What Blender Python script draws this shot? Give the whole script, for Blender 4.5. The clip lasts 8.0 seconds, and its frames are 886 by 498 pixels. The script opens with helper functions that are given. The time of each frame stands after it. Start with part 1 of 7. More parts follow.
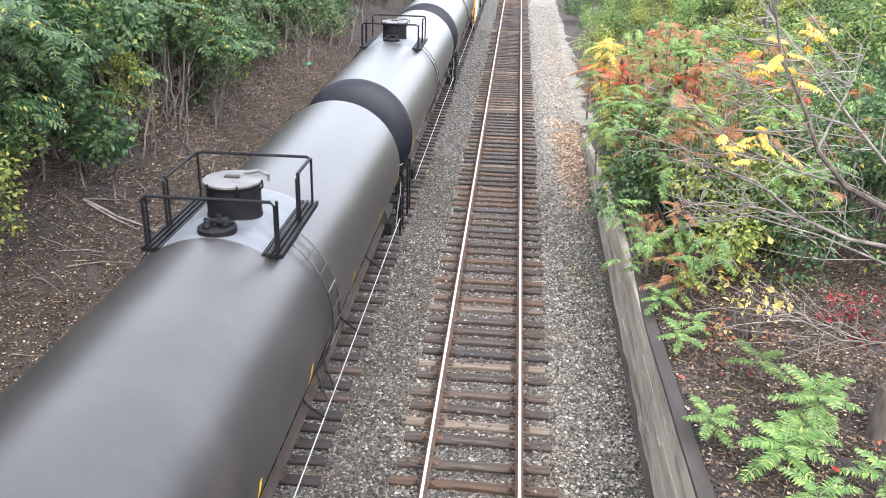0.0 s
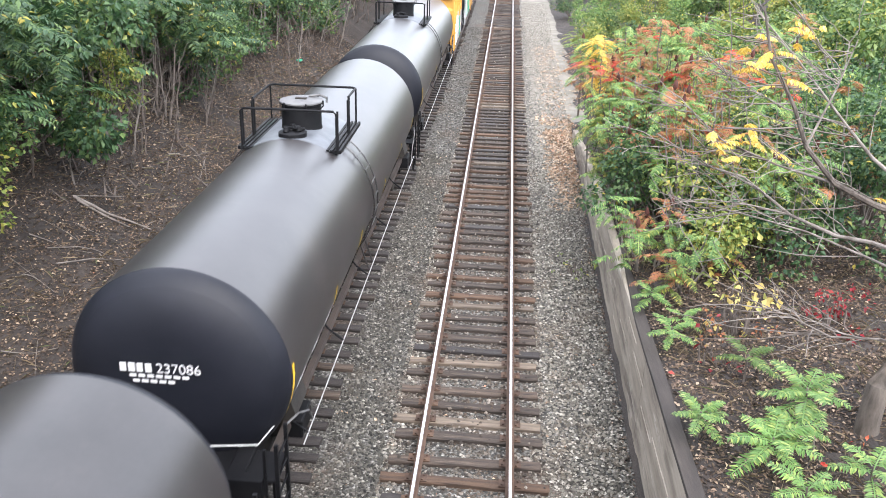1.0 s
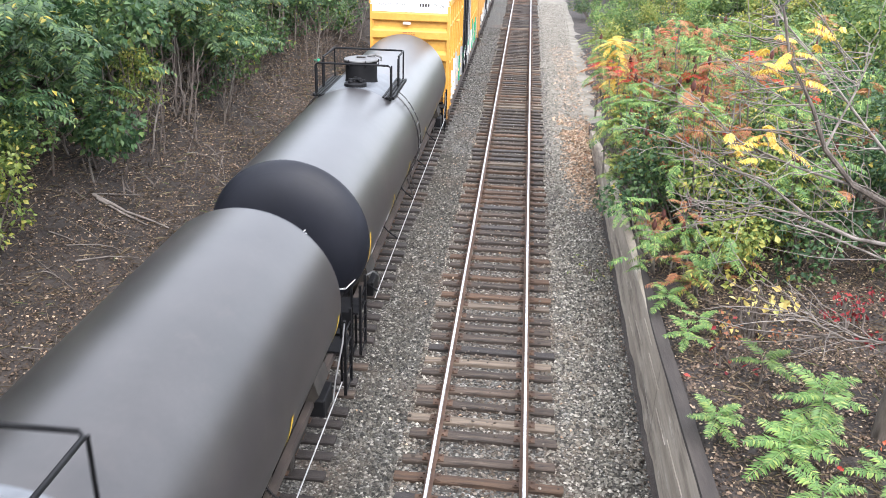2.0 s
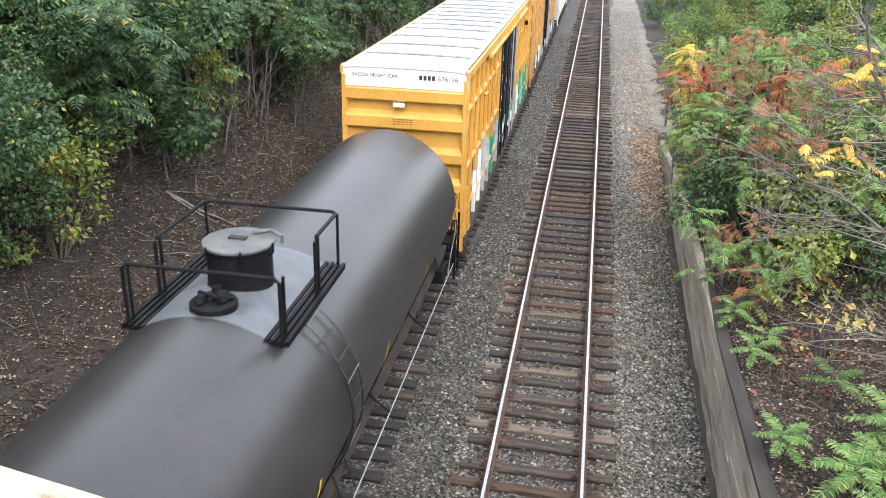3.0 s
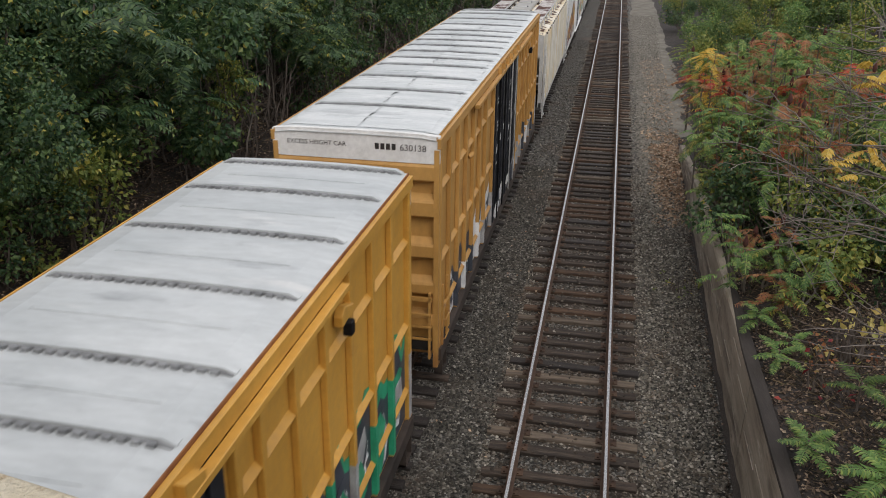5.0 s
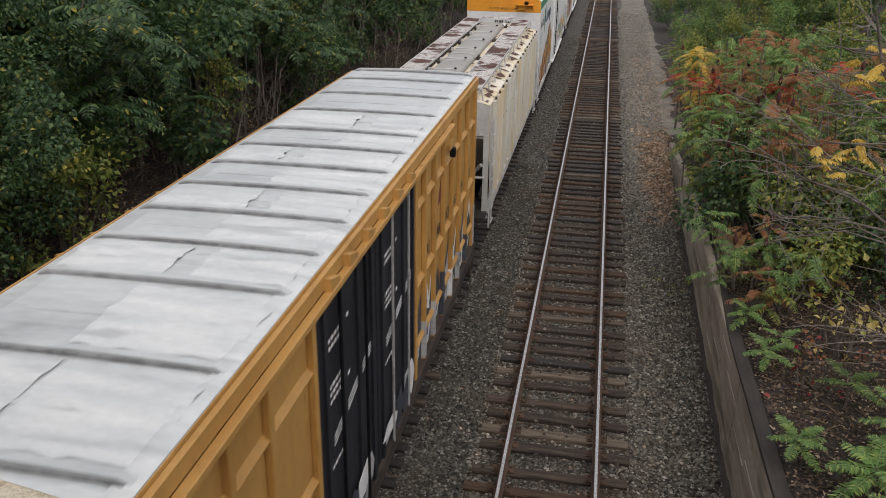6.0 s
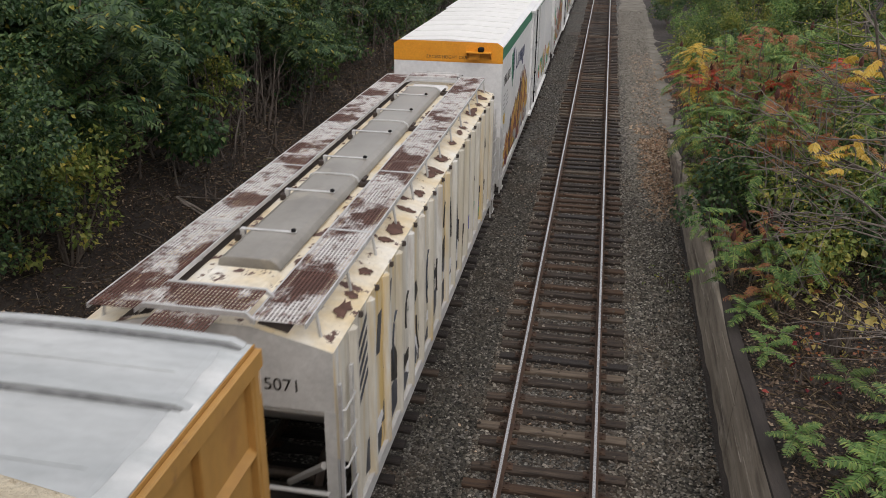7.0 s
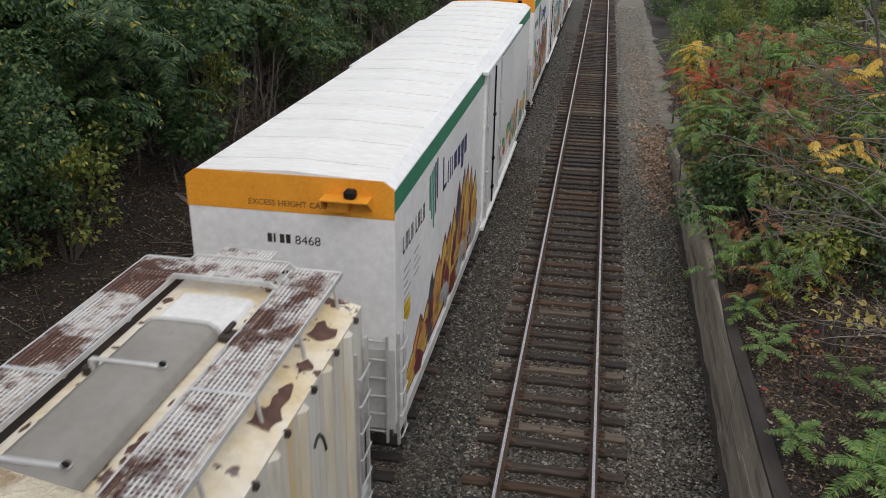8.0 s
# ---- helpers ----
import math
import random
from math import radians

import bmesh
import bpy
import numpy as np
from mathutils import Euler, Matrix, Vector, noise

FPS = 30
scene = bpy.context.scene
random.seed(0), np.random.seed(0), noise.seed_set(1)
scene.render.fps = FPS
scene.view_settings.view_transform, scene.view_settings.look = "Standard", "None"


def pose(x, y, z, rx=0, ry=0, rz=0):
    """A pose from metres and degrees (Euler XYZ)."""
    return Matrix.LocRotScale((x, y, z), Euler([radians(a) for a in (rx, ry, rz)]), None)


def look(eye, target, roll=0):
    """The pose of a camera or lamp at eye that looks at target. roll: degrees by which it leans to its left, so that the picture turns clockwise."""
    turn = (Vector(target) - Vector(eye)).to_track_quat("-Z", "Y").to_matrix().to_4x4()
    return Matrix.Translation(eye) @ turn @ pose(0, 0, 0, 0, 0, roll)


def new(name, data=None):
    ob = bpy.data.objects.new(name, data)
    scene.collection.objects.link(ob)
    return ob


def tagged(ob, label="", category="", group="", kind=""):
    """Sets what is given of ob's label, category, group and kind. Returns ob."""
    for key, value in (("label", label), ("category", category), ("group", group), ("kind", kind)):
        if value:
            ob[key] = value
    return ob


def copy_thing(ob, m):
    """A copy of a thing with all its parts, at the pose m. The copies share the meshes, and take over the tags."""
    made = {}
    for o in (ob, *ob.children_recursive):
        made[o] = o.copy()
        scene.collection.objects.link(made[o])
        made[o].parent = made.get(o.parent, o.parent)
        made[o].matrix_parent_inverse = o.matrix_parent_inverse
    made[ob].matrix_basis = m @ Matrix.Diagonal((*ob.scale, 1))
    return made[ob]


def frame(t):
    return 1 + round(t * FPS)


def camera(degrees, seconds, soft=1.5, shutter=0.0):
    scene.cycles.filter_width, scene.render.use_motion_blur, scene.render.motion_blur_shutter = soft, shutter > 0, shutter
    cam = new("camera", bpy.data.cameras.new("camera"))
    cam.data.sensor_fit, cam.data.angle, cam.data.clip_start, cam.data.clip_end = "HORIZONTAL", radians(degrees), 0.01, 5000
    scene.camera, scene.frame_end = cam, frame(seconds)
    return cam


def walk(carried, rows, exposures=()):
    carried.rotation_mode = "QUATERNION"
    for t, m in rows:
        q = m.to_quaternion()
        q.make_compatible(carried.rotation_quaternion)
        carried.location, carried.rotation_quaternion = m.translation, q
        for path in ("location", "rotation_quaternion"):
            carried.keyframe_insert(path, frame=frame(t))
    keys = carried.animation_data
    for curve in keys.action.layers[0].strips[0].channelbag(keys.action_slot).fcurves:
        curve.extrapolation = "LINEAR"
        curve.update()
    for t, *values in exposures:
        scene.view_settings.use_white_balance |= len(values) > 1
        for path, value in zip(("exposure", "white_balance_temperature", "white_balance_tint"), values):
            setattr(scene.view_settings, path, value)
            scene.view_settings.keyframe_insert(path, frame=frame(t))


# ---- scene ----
cam = camera(55.0, 8.0, soft=0.5, shutter=0.12)
PATH = [
    (0, (0.281, 0.086, 8.684), (0.142, 1.928, 7.918), 1.5),
    (0.5, (0.305, 0.077, 8.699), (0.175, 1.917, 7.926), 1.6),
    (1, (0.301, 0.077, 8.692), (0.181, 1.918, 7.919), 1.7),
    (2.5, (0.315, 0.052, 8.695), (0.099, 1.884, 7.923), 1.6),
    (3, (0.31, 0.051, 8.68), (0.004, 1.874, 7.916), 1.6),
    (3.5, (0.3, 0.064, 8.662), (-0.085, 1.873, 7.903), 1.5),
    (4, (0.298, 0.067, 8.666), (-0.089, 1.881, 7.919), 0.8),
    (4.5, (0.305, 0.058, 8.678), (-0.066, 1.876, 7.93), 0.6),
    (6, (0.297, 0.049, 8.698), (-0.033, 1.871, 7.943), 0.8),
    (6.5, (0.328, 0.037, 8.699), (-0.004, 1.858, 7.943), 0.7),
    (7, (0.322, 0.05, 8.688), (-0.007, 1.87, 7.928), 0.7),
    (7.5, (0.302, 0.053, 8.682), (-0.026, 1.873, 7.92), 0.7),
    (8, (0.279, 0.042, 8.7), (-0.043, 1.86, 7.933), 0.9),
]
walk(cam, [(t, look(eye, target, roll)) for t, eye, target, roll in PATH],
     [(0.0, 2.26, 6350, 12), (1.2, 2.18, 6350, 12), (2.5, 1.97, 6350, 11), (3.0, 1.66, 6350, 10), (3.4, 1.22, 6350, 10), (4.0, 0.55, 6700, 11), (4.5, 0.24, 6800, 11), (5.8, 0.06, 7000, 13), (7.2, 0.05, 7000, 13), (8.0, 0.04, 6750, 11)])

# world, sun and exposure: an overcast autumn day
world = bpy.data.worlds.new("world")
scene.world = world
world.use_nodes = True
wn = world.node_tree
sky = wn.nodes.new("ShaderNodeTexSky")
sky.sky_type, sky.sun_disc = "NISHITA", False
SUN_HEIGHT, SUN_TURN = 50, 152
sky.sun_elevation, sky.sun_rotation = radians(SUN_HEIGHT), radians(SUN_TURN)
sky.air_density, sky.dust_density, sky.ozone_density = 1.0, 1.6, 1.0
cloud_mix = wn.nodes.new("ShaderNodeMix")
cloud_mix.data_type = "RGBA"
cloud_mix.inputs[0].default_value, cloud_mix.inputs[7].default_value = 0.65, (7.0, 7.15, 7.4, 1)
wn.links.new(sky.outputs[0], cloud_mix.inputs[6])
wn.links.new(cloud_mix.outputs[2], wn.nodes["Background"].inputs[0])
wn.nodes["Background"].inputs[1].default_value = 0.15
sun = new("sun", bpy.data.lights.new("sun", "SUN"))
sun.data.energy, sun.data.angle, sun.data.color = 1.1, radians(50), (1.0, 0.97, 0.93)
sun.matrix_world = look((0, 0, 0), (-math.sin(radians(SUN_TURN)) * math.cos(radians(SUN_HEIGHT)), -math.cos(radians(SUN_TURN)) * math.cos(radians(SUN_HEIGHT)), -math.sin(radians(SUN_HEIGHT))))

TRAIN_X, RAIL_TOP = -3.95, 0.18


# ---- mesh helpers ----
def box(bm, x0, x1, y0, y1, z0, z1):
    v = [bm.verts.new(p) for p in ((x0, y0, z0), (x1, y0, z0), (x1, y1, z0), (x0, y1, z0), (x0, y0, z1), (x1, y0, z1), (x1, y1, z1), (x0, y1, z1))]
    for f in ((0, 3, 2, 1), (4, 5, 6, 7), (0, 1, 5, 4), (1, 2, 6, 5), (2, 3, 7, 6), (3, 0, 4, 7)):
        bm.faces.new([v[i] for i in f])


def prism(bm, profile, y0, y1, axis="y"):
    """A closed outline of (x, z) points drawn out along y (or of (y, z) points along x, or (x, y) points along z)."""
    def at(p, d):
        return {"y": (p[0], d, p[1]), "x": (d, p[0], p[1]), "z": (p[0], p[1], d)}[axis]
    a = [bm.verts.new(at(p, y0)) for p in profile]
    b = [bm.verts.new(at(p, y1)) for p in profile]
    n = len(profile)
    for i in range(n):
        bm.faces.new((a[i], a[(i + 1) % n], b[(i + 1) % n], b[i]))
    bm.faces.new(a[::-1])
    bm.faces.new(b)


def tube(bm, pts, radius, n=6, closed=False):
    """A round bar along the points; radius: one number or one for each point."""
    pts = [Vector(p) for p in pts]
    rs = radius if isinstance(radius, (list, tuple)) else [radius] * len(pts)
    rings = []
    for i, p in enumerate(pts):
        d = (pts[min(i + 1, len(pts) - 1)] - pts[max(i - 1, 0)]).normalized()
        side = d.cross(Vector((0, 0, 1)) if abs(d.z) < 0.9 else Vector((0, 1, 0))).normalized()
        up = side.cross(d)
        rings.append([bm.verts.new(p + rs[i] * (math.cos(2 * math.pi * k / n) * side + math.sin(2 * math.pi * k / n) * up)) for k in range(n)])
    for a, b in zip(rings, rings[1:]):
        for k in range(n):
            bm.faces.new((a[k], a[(k + 1) % n], b[(k + 1) % n], b[k]))
    bm.faces.new(rings[0][::-1])
    bm.faces.new(rings[-1])


def lathe(bm, profile, n=32, axis="y", centre=(0, 0, 0)):
    """A turned body: (radius, along) points about an axis."""
    c = Vector(centre)
    rings = []
    for r, d in profile:
        ring = []
        for k in range(n):
            a = 2 * math.pi * k / n
            u, w = r * math.cos(a), r * math.sin(a)
            p = {"y": (u, d, w), "z": (u, w, d), "x": (d, u, w)}[axis]
            ring.append(bm.verts.new(c + Vector(p)))
        rings.append(ring)
    for a, b in zip(rings, rings[1:]):
        for k in range(n):
            bm.faces.new((a[k], a[(k + 1) % n], b[(k + 1) % n], b[k]))
    bm.faces.new(rings[0][::-1])
    bm.faces.new(rings[-1])


def mesh_of(name, bm, material, smooth=False, bevel=0.0):
    bmesh.ops.recalc_face_normals(bm, faces=bm.faces[:])
    if bevel:
        bmesh.ops.bevel(bm, geom=bm.edges[:], offset=bevel, segments=1, affect="EDGES", clamp_overlap=True)
    me = bpy.data.meshes.new(name)
    bm.to_mesh(me)
    bm.free()
    if smooth:
        me.shade_smooth()
        me.set_sharp_from_angle(angle=radians(40))
    me.materials.append(material)
    return me


def part(name, bm, material, parent, label="", smooth=False, bevel=0.0):
    ob = new(name, mesh_of(name, bm, material, smooth, bevel))
    ob.parent = parent
    return tagged(ob, label)


def thing(name, label, category, group="", m=None):
    ob = new(name)
    ob.empty_display_size = 0.2
    if m:
        ob.matrix_basis = m
    return tagged(ob, label, category, group)


def raw(name, verts, faces, material, smooth=False):
    me = bpy.data.meshes.new(name)
    me.from_pydata(np.asarray(verts).tolist(), [], np.asarray(faces).tolist())
    if smooth:
        me.shade_smooth()
    me.materials.append(material)
    return me


def lettering(text, size, m, material, parent, name="lettering", label=""):
    cu = bpy.data.curves.new(name, "FONT")
    cu.body, cu.size, cu.extrude = text, size, 0.001
    ob = bpy.data.objects.new(name, cu)
    me = bpy.data.meshes.new_from_object(ob)
    bpy.data.objects.remove(ob)
    me.materials.clear()
    me.materials.append(material)
    o = new(name, me)
    o.parent, o.matrix_basis = parent, m
    return tagged(o, label)


def bars(name, rects, m, material, parent, label=""):
    """Plain painted bars: (x0, x1, y0, y1) in the plane of m."""
    bm = bmesh.new()
    for x0, x1, y0, y1 in rects:
        box(bm, x0, x1, y0, y1, 0, 0.003)
    o = part(name, bm, material, parent, label)
    o.matrix_basis = m
    return o


def patch(bm, outline, depth=0.003):
    """A flat painted shape, (x, y) outline, in the z = 0 plane."""
    prism(bm, outline, 0, depth, "z")


def blob(rng, cx, cy, rx, ry, n=11, rough=0.35):
    return [(cx + rx * math.cos(2 * math.pi * k / n) * (1 - rough * rng.random()), cy + ry * math.sin(2 * math.pi * k / n) * (1 - rough * rng.random())) for k in range(n)]


# ---- materials ----
def nodes_of(name):
    m = bpy.data.materials.new(name)
    m.use_nodes = True
    nt = m.node_tree
    return m, nt, nt.nodes["Principled BSDF"]


def ramp(nt, stops, source):
    r = nt.nodes.new("ShaderNodeValToRGB")
    e = r.color_ramp.elements
    while len(e) < len(stops):
        e.new(0.5)
    for el, (pos, c) in zip(e, stops):
        el.position, el.color = pos, (*c, 1)
    nt.links.new(source, r.inputs[0])
    return r.outputs[0]


def noise_tex(nt, coord, scale, detail=5, rough=0.6, stretch=None):
    if stretch:
        mp = nt.nodes.new("ShaderNodeMapping")
        mp.inputs["Scale"].default_value = stretch
        nt.links.new(coord, mp.inputs[0])
        coord = mp.outputs[0]
    n = nt.nodes.new("ShaderNodeTexNoise")
    n.inputs["Scale"].default_value, n.inputs["Detail"].default_value, n.inputs["Roughness"].default_value = scale, detail, rough
    nt.links.new(coord, n.inputs["Vector"])
    return n.outputs["Fac"]


def mix(nt, fac, a, b, mode="MIX"):
    n = nt.nodes.new("ShaderNodeMix")
    n.data_type, n.blend_type = "RGBA", mode
    for i, v in ((0, fac), (6, a), (7, b)):
        if isinstance(v, (int, float)):
            n.inputs[i].default_value = v
        elif isinstance(v, tuple):
            n.inputs[i].default_value = (*v, 1)
        else:
            nt.links.new(v, n.inputs[i])
    return n.outputs[2]


def coords(nt, kind="Object"):
    return nt.nodes.new("ShaderNodeTexCoord").outputs[kind]


def relief(nt, bsdf, height, strength, distance):
    b = nt.nodes.new("ShaderNodeBump")
    b.inputs["Strength"].default_value, b.inputs["Distance"].default_value = strength, distance
    nt.links.new(height, b.inputs["Height"])
    nt.links.new(b.outputs[0], bsdf.inputs["Normal"])


def surface(name, dark, light, scale, rough, metal=0.0, bump=0.2, deep=0.004, stain=None, stretch=None, fine=12.0, vary=0.0, spread=0.12):
    """Paint, metal, wood or stone: two scales of noise, optional stains (colour, scale, from, to) and relief."""
    m, nt, bsdf = nodes_of(name)
    co = coords(nt)
    big = noise_tex(nt, co, scale, 4, 0.6, stretch)
    col = ramp(nt, [(0.32, dark), (0.68, light)], big)
    small = noise_tex(nt, co, scale * fine, 4, 0.7, stretch)
    col = mix(nt, 0.35, col, ramp(nt, [(0.3, (0.55, 0.55, 0.55)), (0.7, (1.15, 1.15, 1.15))], small), "MULTIPLY")
    if vary:
        info = nt.nodes.new("ShaderNodeObjectInfo")
        col = mix(nt, vary, col, ramp(nt, [(0.0, (0.45, 0.42, 0.4)), (0.55, (1, 1, 1)), (1.0, (1.7, 1.6, 1.5))], info.outputs["Random"]), "MULTIPLY")
    for c, s, lo, hi in stain or ():
        f = ramp(nt, [(lo, (0, 0, 0)), (hi, (1, 1, 1))], noise_tex(nt, co, s, 6, 0.65, stretch))
        col = mix(nt, f, col, c)
    nt.links.new(col, bsdf.inputs["Base Color"])
    rr = nt.nodes.new("ShaderNodeMapRange")
    rr.inputs[3].default_value, rr.inputs[4].default_value = max(0.05, rough - spread), min(1, rough + spread)
    nt.links.new(small, rr.inputs[0])
    nt.links.new(rr.outputs[0], bsdf.inputs["Roughness"])
    bsdf.inputs["Metallic"].default_value = metal
    if bump:
        relief(nt, bsdf, small, bump, deep)
    return m


def glossier(m, level, coat):
    b = m.node_tree.nodes["Principled BSDF"]
    b.inputs["Specular IOR Level"].default_value, b.inputs["Coat Weight"].default_value, b.inputs["Coat Roughness"].default_value = level, coat, 0.3
    return m


def dented(m, scale, strength, distance):
    """Adds broad dents under the fine relief."""
    nt = m.node_tree
    fine = [n for n in nt.nodes if n.type == "BUMP"][0]
    b = nt.nodes.new("ShaderNodeBump")
    b.inputs["Strength"].default_value, b.inputs["Distance"].default_value = strength, distance
    nt.links.new(noise_tex(nt, coords(nt), scale, 3, 0.5), b.inputs["Height"])
    nt.links.new(b.outputs[0], fine.inputs["Normal"])
    return m


def leaf_material(name, stops, gloss=0.5, through_light=0.35):
    m, nt, bsdf = nodes_of(name)
    geo = nt.nodes.new("ShaderNodeNewGeometry")
    col = ramp(nt, stops, geo.outputs["Random Per Island"])
    col = mix(nt, 0.5, col, ramp(nt, [(0.3, (0.6, 0.6, 0.6)), (0.7, (1.25, 1.25, 1.2))], noise_tex(nt, coords(nt), 1.2, 3)), "MULTIPLY")
    nt.links.new(col, bsdf.inputs["Base Color"])
    bsdf.inputs["Roughness"].default_value = gloss
    tr = nt.nodes.new("ShaderNodeBsdfTranslucent")
    nt.links.new(col, tr.inputs[0])
    ms = nt.nodes.new("ShaderNodeMixShader")
    ms.inputs[0].default_value = through_light
    nt.links.new(bsdf.outputs[0], ms.inputs[1])
    nt.links.new(tr.outputs[0], ms.inputs[2])
    nt.links.new(ms.outputs[0], nt.nodes["Material Output"].inputs[0])
    return m


def ballast_material():
    m, nt, bsdf = nodes_of("crushed_stone")
    co = coords(nt)
    v = nt.nodes.new("ShaderNodeTexVoronoi")
    v.inputs["Scale"].default_value = 21
    nt.links.new(co, v.inputs["Vector"])
    sep = nt.nodes.new("ShaderNodeSeparateColor")
    nt.links.new(v.outputs["Color"], sep.inputs[0])
    col = ramp(nt, [(0.0, (0.02, 0.019, 0.017)), (0.45, (0.09, 0.085, 0.075)), (0.82, (0.18, 0.17, 0.152)), (1.0, (0.38, 0.365, 0.33))], sep.outputs[0])
    col = mix(nt, ramp(nt, [(0.52, (0, 0, 0)), (0.78, (1, 1, 1))], noise_tex(nt, co, 0.5, 5)), col, (0.13, 0.08, 0.05))
    # colour darkens towards each stone's rim, painting shade into the gaps
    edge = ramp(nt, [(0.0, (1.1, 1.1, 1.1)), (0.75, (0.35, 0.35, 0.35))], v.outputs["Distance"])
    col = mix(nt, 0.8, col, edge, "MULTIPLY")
    nt.links.new(col, bsdf.inputs["Base Color"])
    bsdf.inputs["Roughness"].default_value = 0.9
    inv = ramp(nt, [(0.0, (1, 1, 1)), (0.7, (0, 0, 0))], v.outputs["Distance"])
    relief(nt, bsdf, inv, 1.0, 0.03)
    return m


def island_material(name, stops, rough=0.9, stain=None):
    m, nt, bsdf = nodes_of(name)
    geo = nt.nodes.new("ShaderNodeNewGeometry")
    col = ramp(nt, stops, geo.outputs["Random Per Island"])
    col = mix(nt, 0.4, col, ramp(nt, [(0.3, (0.5, 0.5, 0.5)), (0.7, (1.2, 1.2, 1.2))], noise_tex(nt, coords(nt), 60, 3)), "MULTIPLY")
    if stain:
        f = ramp(nt, [(0.5, (0, 0, 0)), (0.78, (0.8, 0.8, 0.8))], noise_tex(nt, coords(nt), 0.7, 6, 0.7))
        col = mix(nt, f, col, stain)
    nt.links.new(col, bsdf.inputs["Base Color"])
    bsdf.inputs["Roughness"].default_value = rough
    return m


M_BALLAST = ballast_material()
M_STONE = island_material("ballast_stone", [(0.0, (0.024, 0.022, 0.018)), (0.38, (0.12, 0.11, 0.091)), (0.82, (0.24, 0.222, 0.188)), (1.0, (0.5, 0.47, 0.41))], 0.88, (0.14, 0.098, 0.064))
M_STONE_DARK = island_material("oily_shaded_ballast_stone", [(0.0, (0.01, 0.0095, 0.0085)), (0.45, (0.053, 0.049, 0.041)), (0.87, (0.118, 0.11, 0.094)), (1.0, (0.34, 0.32, 0.28))], 0.88, (0.062, 0.049, 0.037))
M_STONE_BROWN = island_material("rust_dusted_ballast_stone", [(0.0, (0.02, 0.016, 0.013)), (0.5, (0.08, 0.066, 0.053)), (0.88, (0.16, 0.138, 0.115)), (1.0, (0.34, 0.31, 0.27))], 0.9, (0.11, 0.068, 0.042))
M_GRAVEL = island_material("haze_paled_gravel", [(0.0, (0.065, 0.06, 0.052)), (0.45, (0.19, 0.177, 0.154)), (1.0, (0.42, 0.395, 0.345))])
M_PATH = surface("haze_paled_gravel_bed", (0.11, 0.099, 0.08), (0.225, 0.206, 0.172), 1.2, 0.95, bump=1.0, deep=0.02, fine=26, stain=[((0.11, 0.085, 0.062), 0.8, 0.58, 0.75)])
M_SOIL = surface("leaf_strewn_soil", (0.019, 0.0152, 0.0132), (0.054, 0.043, 0.0375), 0.7, 0.95, bump=1.0, deep=0.05, fine=22, stain=[((0.1, 0.077, 0.062), 1.3, 0.64, 0.82), ((0.014, 0.01, 0.008), 3.0, 0.58, 0.7)])
M_TIE = surface("weathered_tie", (0.016, 0.0125, 0.01), (0.072, 0.052, 0.04), 2.0, 0.85, stain=[((0.15, 0.122, 0.095), 1.7, 0.58, 0.72), ((0.012, 0.01, 0.009), 2.6, 0.6, 0.68)], bump=0.8, deep=0.012, stretch=(0.5, 6, 6), fine=6, vary=0.75)
M_TIE_PALE = surface("bleached_tie", (0.06, 0.046, 0.036), (0.18, 0.143, 0.108), 2.0, 0.9, bump=0.8, deep=0.012, stretch=(0.5, 6, 6), fine=6, vary=0.3)
M_TIE_DARK = surface("creosoted_tie", (0.012, 0.01, 0.01), (0.04, 0.031, 0.027), 2.0, 0.7, bump=0.8, deep=0.012, stretch=(0.5, 6, 6), fine=6, vary=0.4)
M_TIE_RUST = surface("rust_stained_tie", (0.035, 0.022, 0.015), (0.115, 0.068, 0.042), 2.0, 0.9, bump=0.8, deep=0.012, stretch=(0.5, 6, 6), fine=6, vary=0.4)
M_RAIL = surface("rusty_rail", (0.06, 0.035, 0.025), (0.13, 0.08, 0.056), 3.0, 0.8, 0.3, bump=0.4, stain=[((0.05, 0.04, 0.035), 6, 0.55, 0.7)])
M_RAILHEAD = surface("polished_rail_head", (0.36, 0.35, 0.345), (0.52, 0.51, 0.5), 2.0, 0.26, 1.0, bump=0.05, stretch=(8, 0.3, 8))
M_PLATE = surface("rusty_tie_plate", (0.05, 0.031, 0.023), (0.11, 0.068, 0.047), 6.0, 0.85, 0.3, bump=0.5, vary=0.4)
M_WALL = surface("board_marked_concrete", (0.21, 0.175, 0.138), (0.39, 0.337, 0.272), 1.6, 0.9, bump=0.8, deep=0.012, stretch=(1, 0.28, 1.9), fine=13, stain=[((0.075, 0.058, 0.045), 0.9, 0.5, 0.66), ((0.46, 0.41, 0.35), 2.6, 0.6, 0.7), ((0.035, 0.029, 0.025), 2.0, 0.64, 0.72)])
M_WALLTOP = surface("dark_brown_concrete", (0.02, 0.016, 0.014), (0.055, 0.044, 0.038), 2.2, 0.9, bump=0.8, deep=0.01, stretch=(2.4, 0.3, 1), stain=[((0.1, 0.083, 0.07), 4.0, 0.64, 0.74)])
M_PARAPET = surface("cream_stone_coping", (0.5, 0.43, 0.31), (0.74, 0.67, 0.53), 9.0, 0.9, bump=1.0, deep=0.012, stain=[((0.33, 0.24, 0.14), 22, 0.54, 0.66), ((0.2, 0.15, 0.1), 45, 0.62, 0.7)])
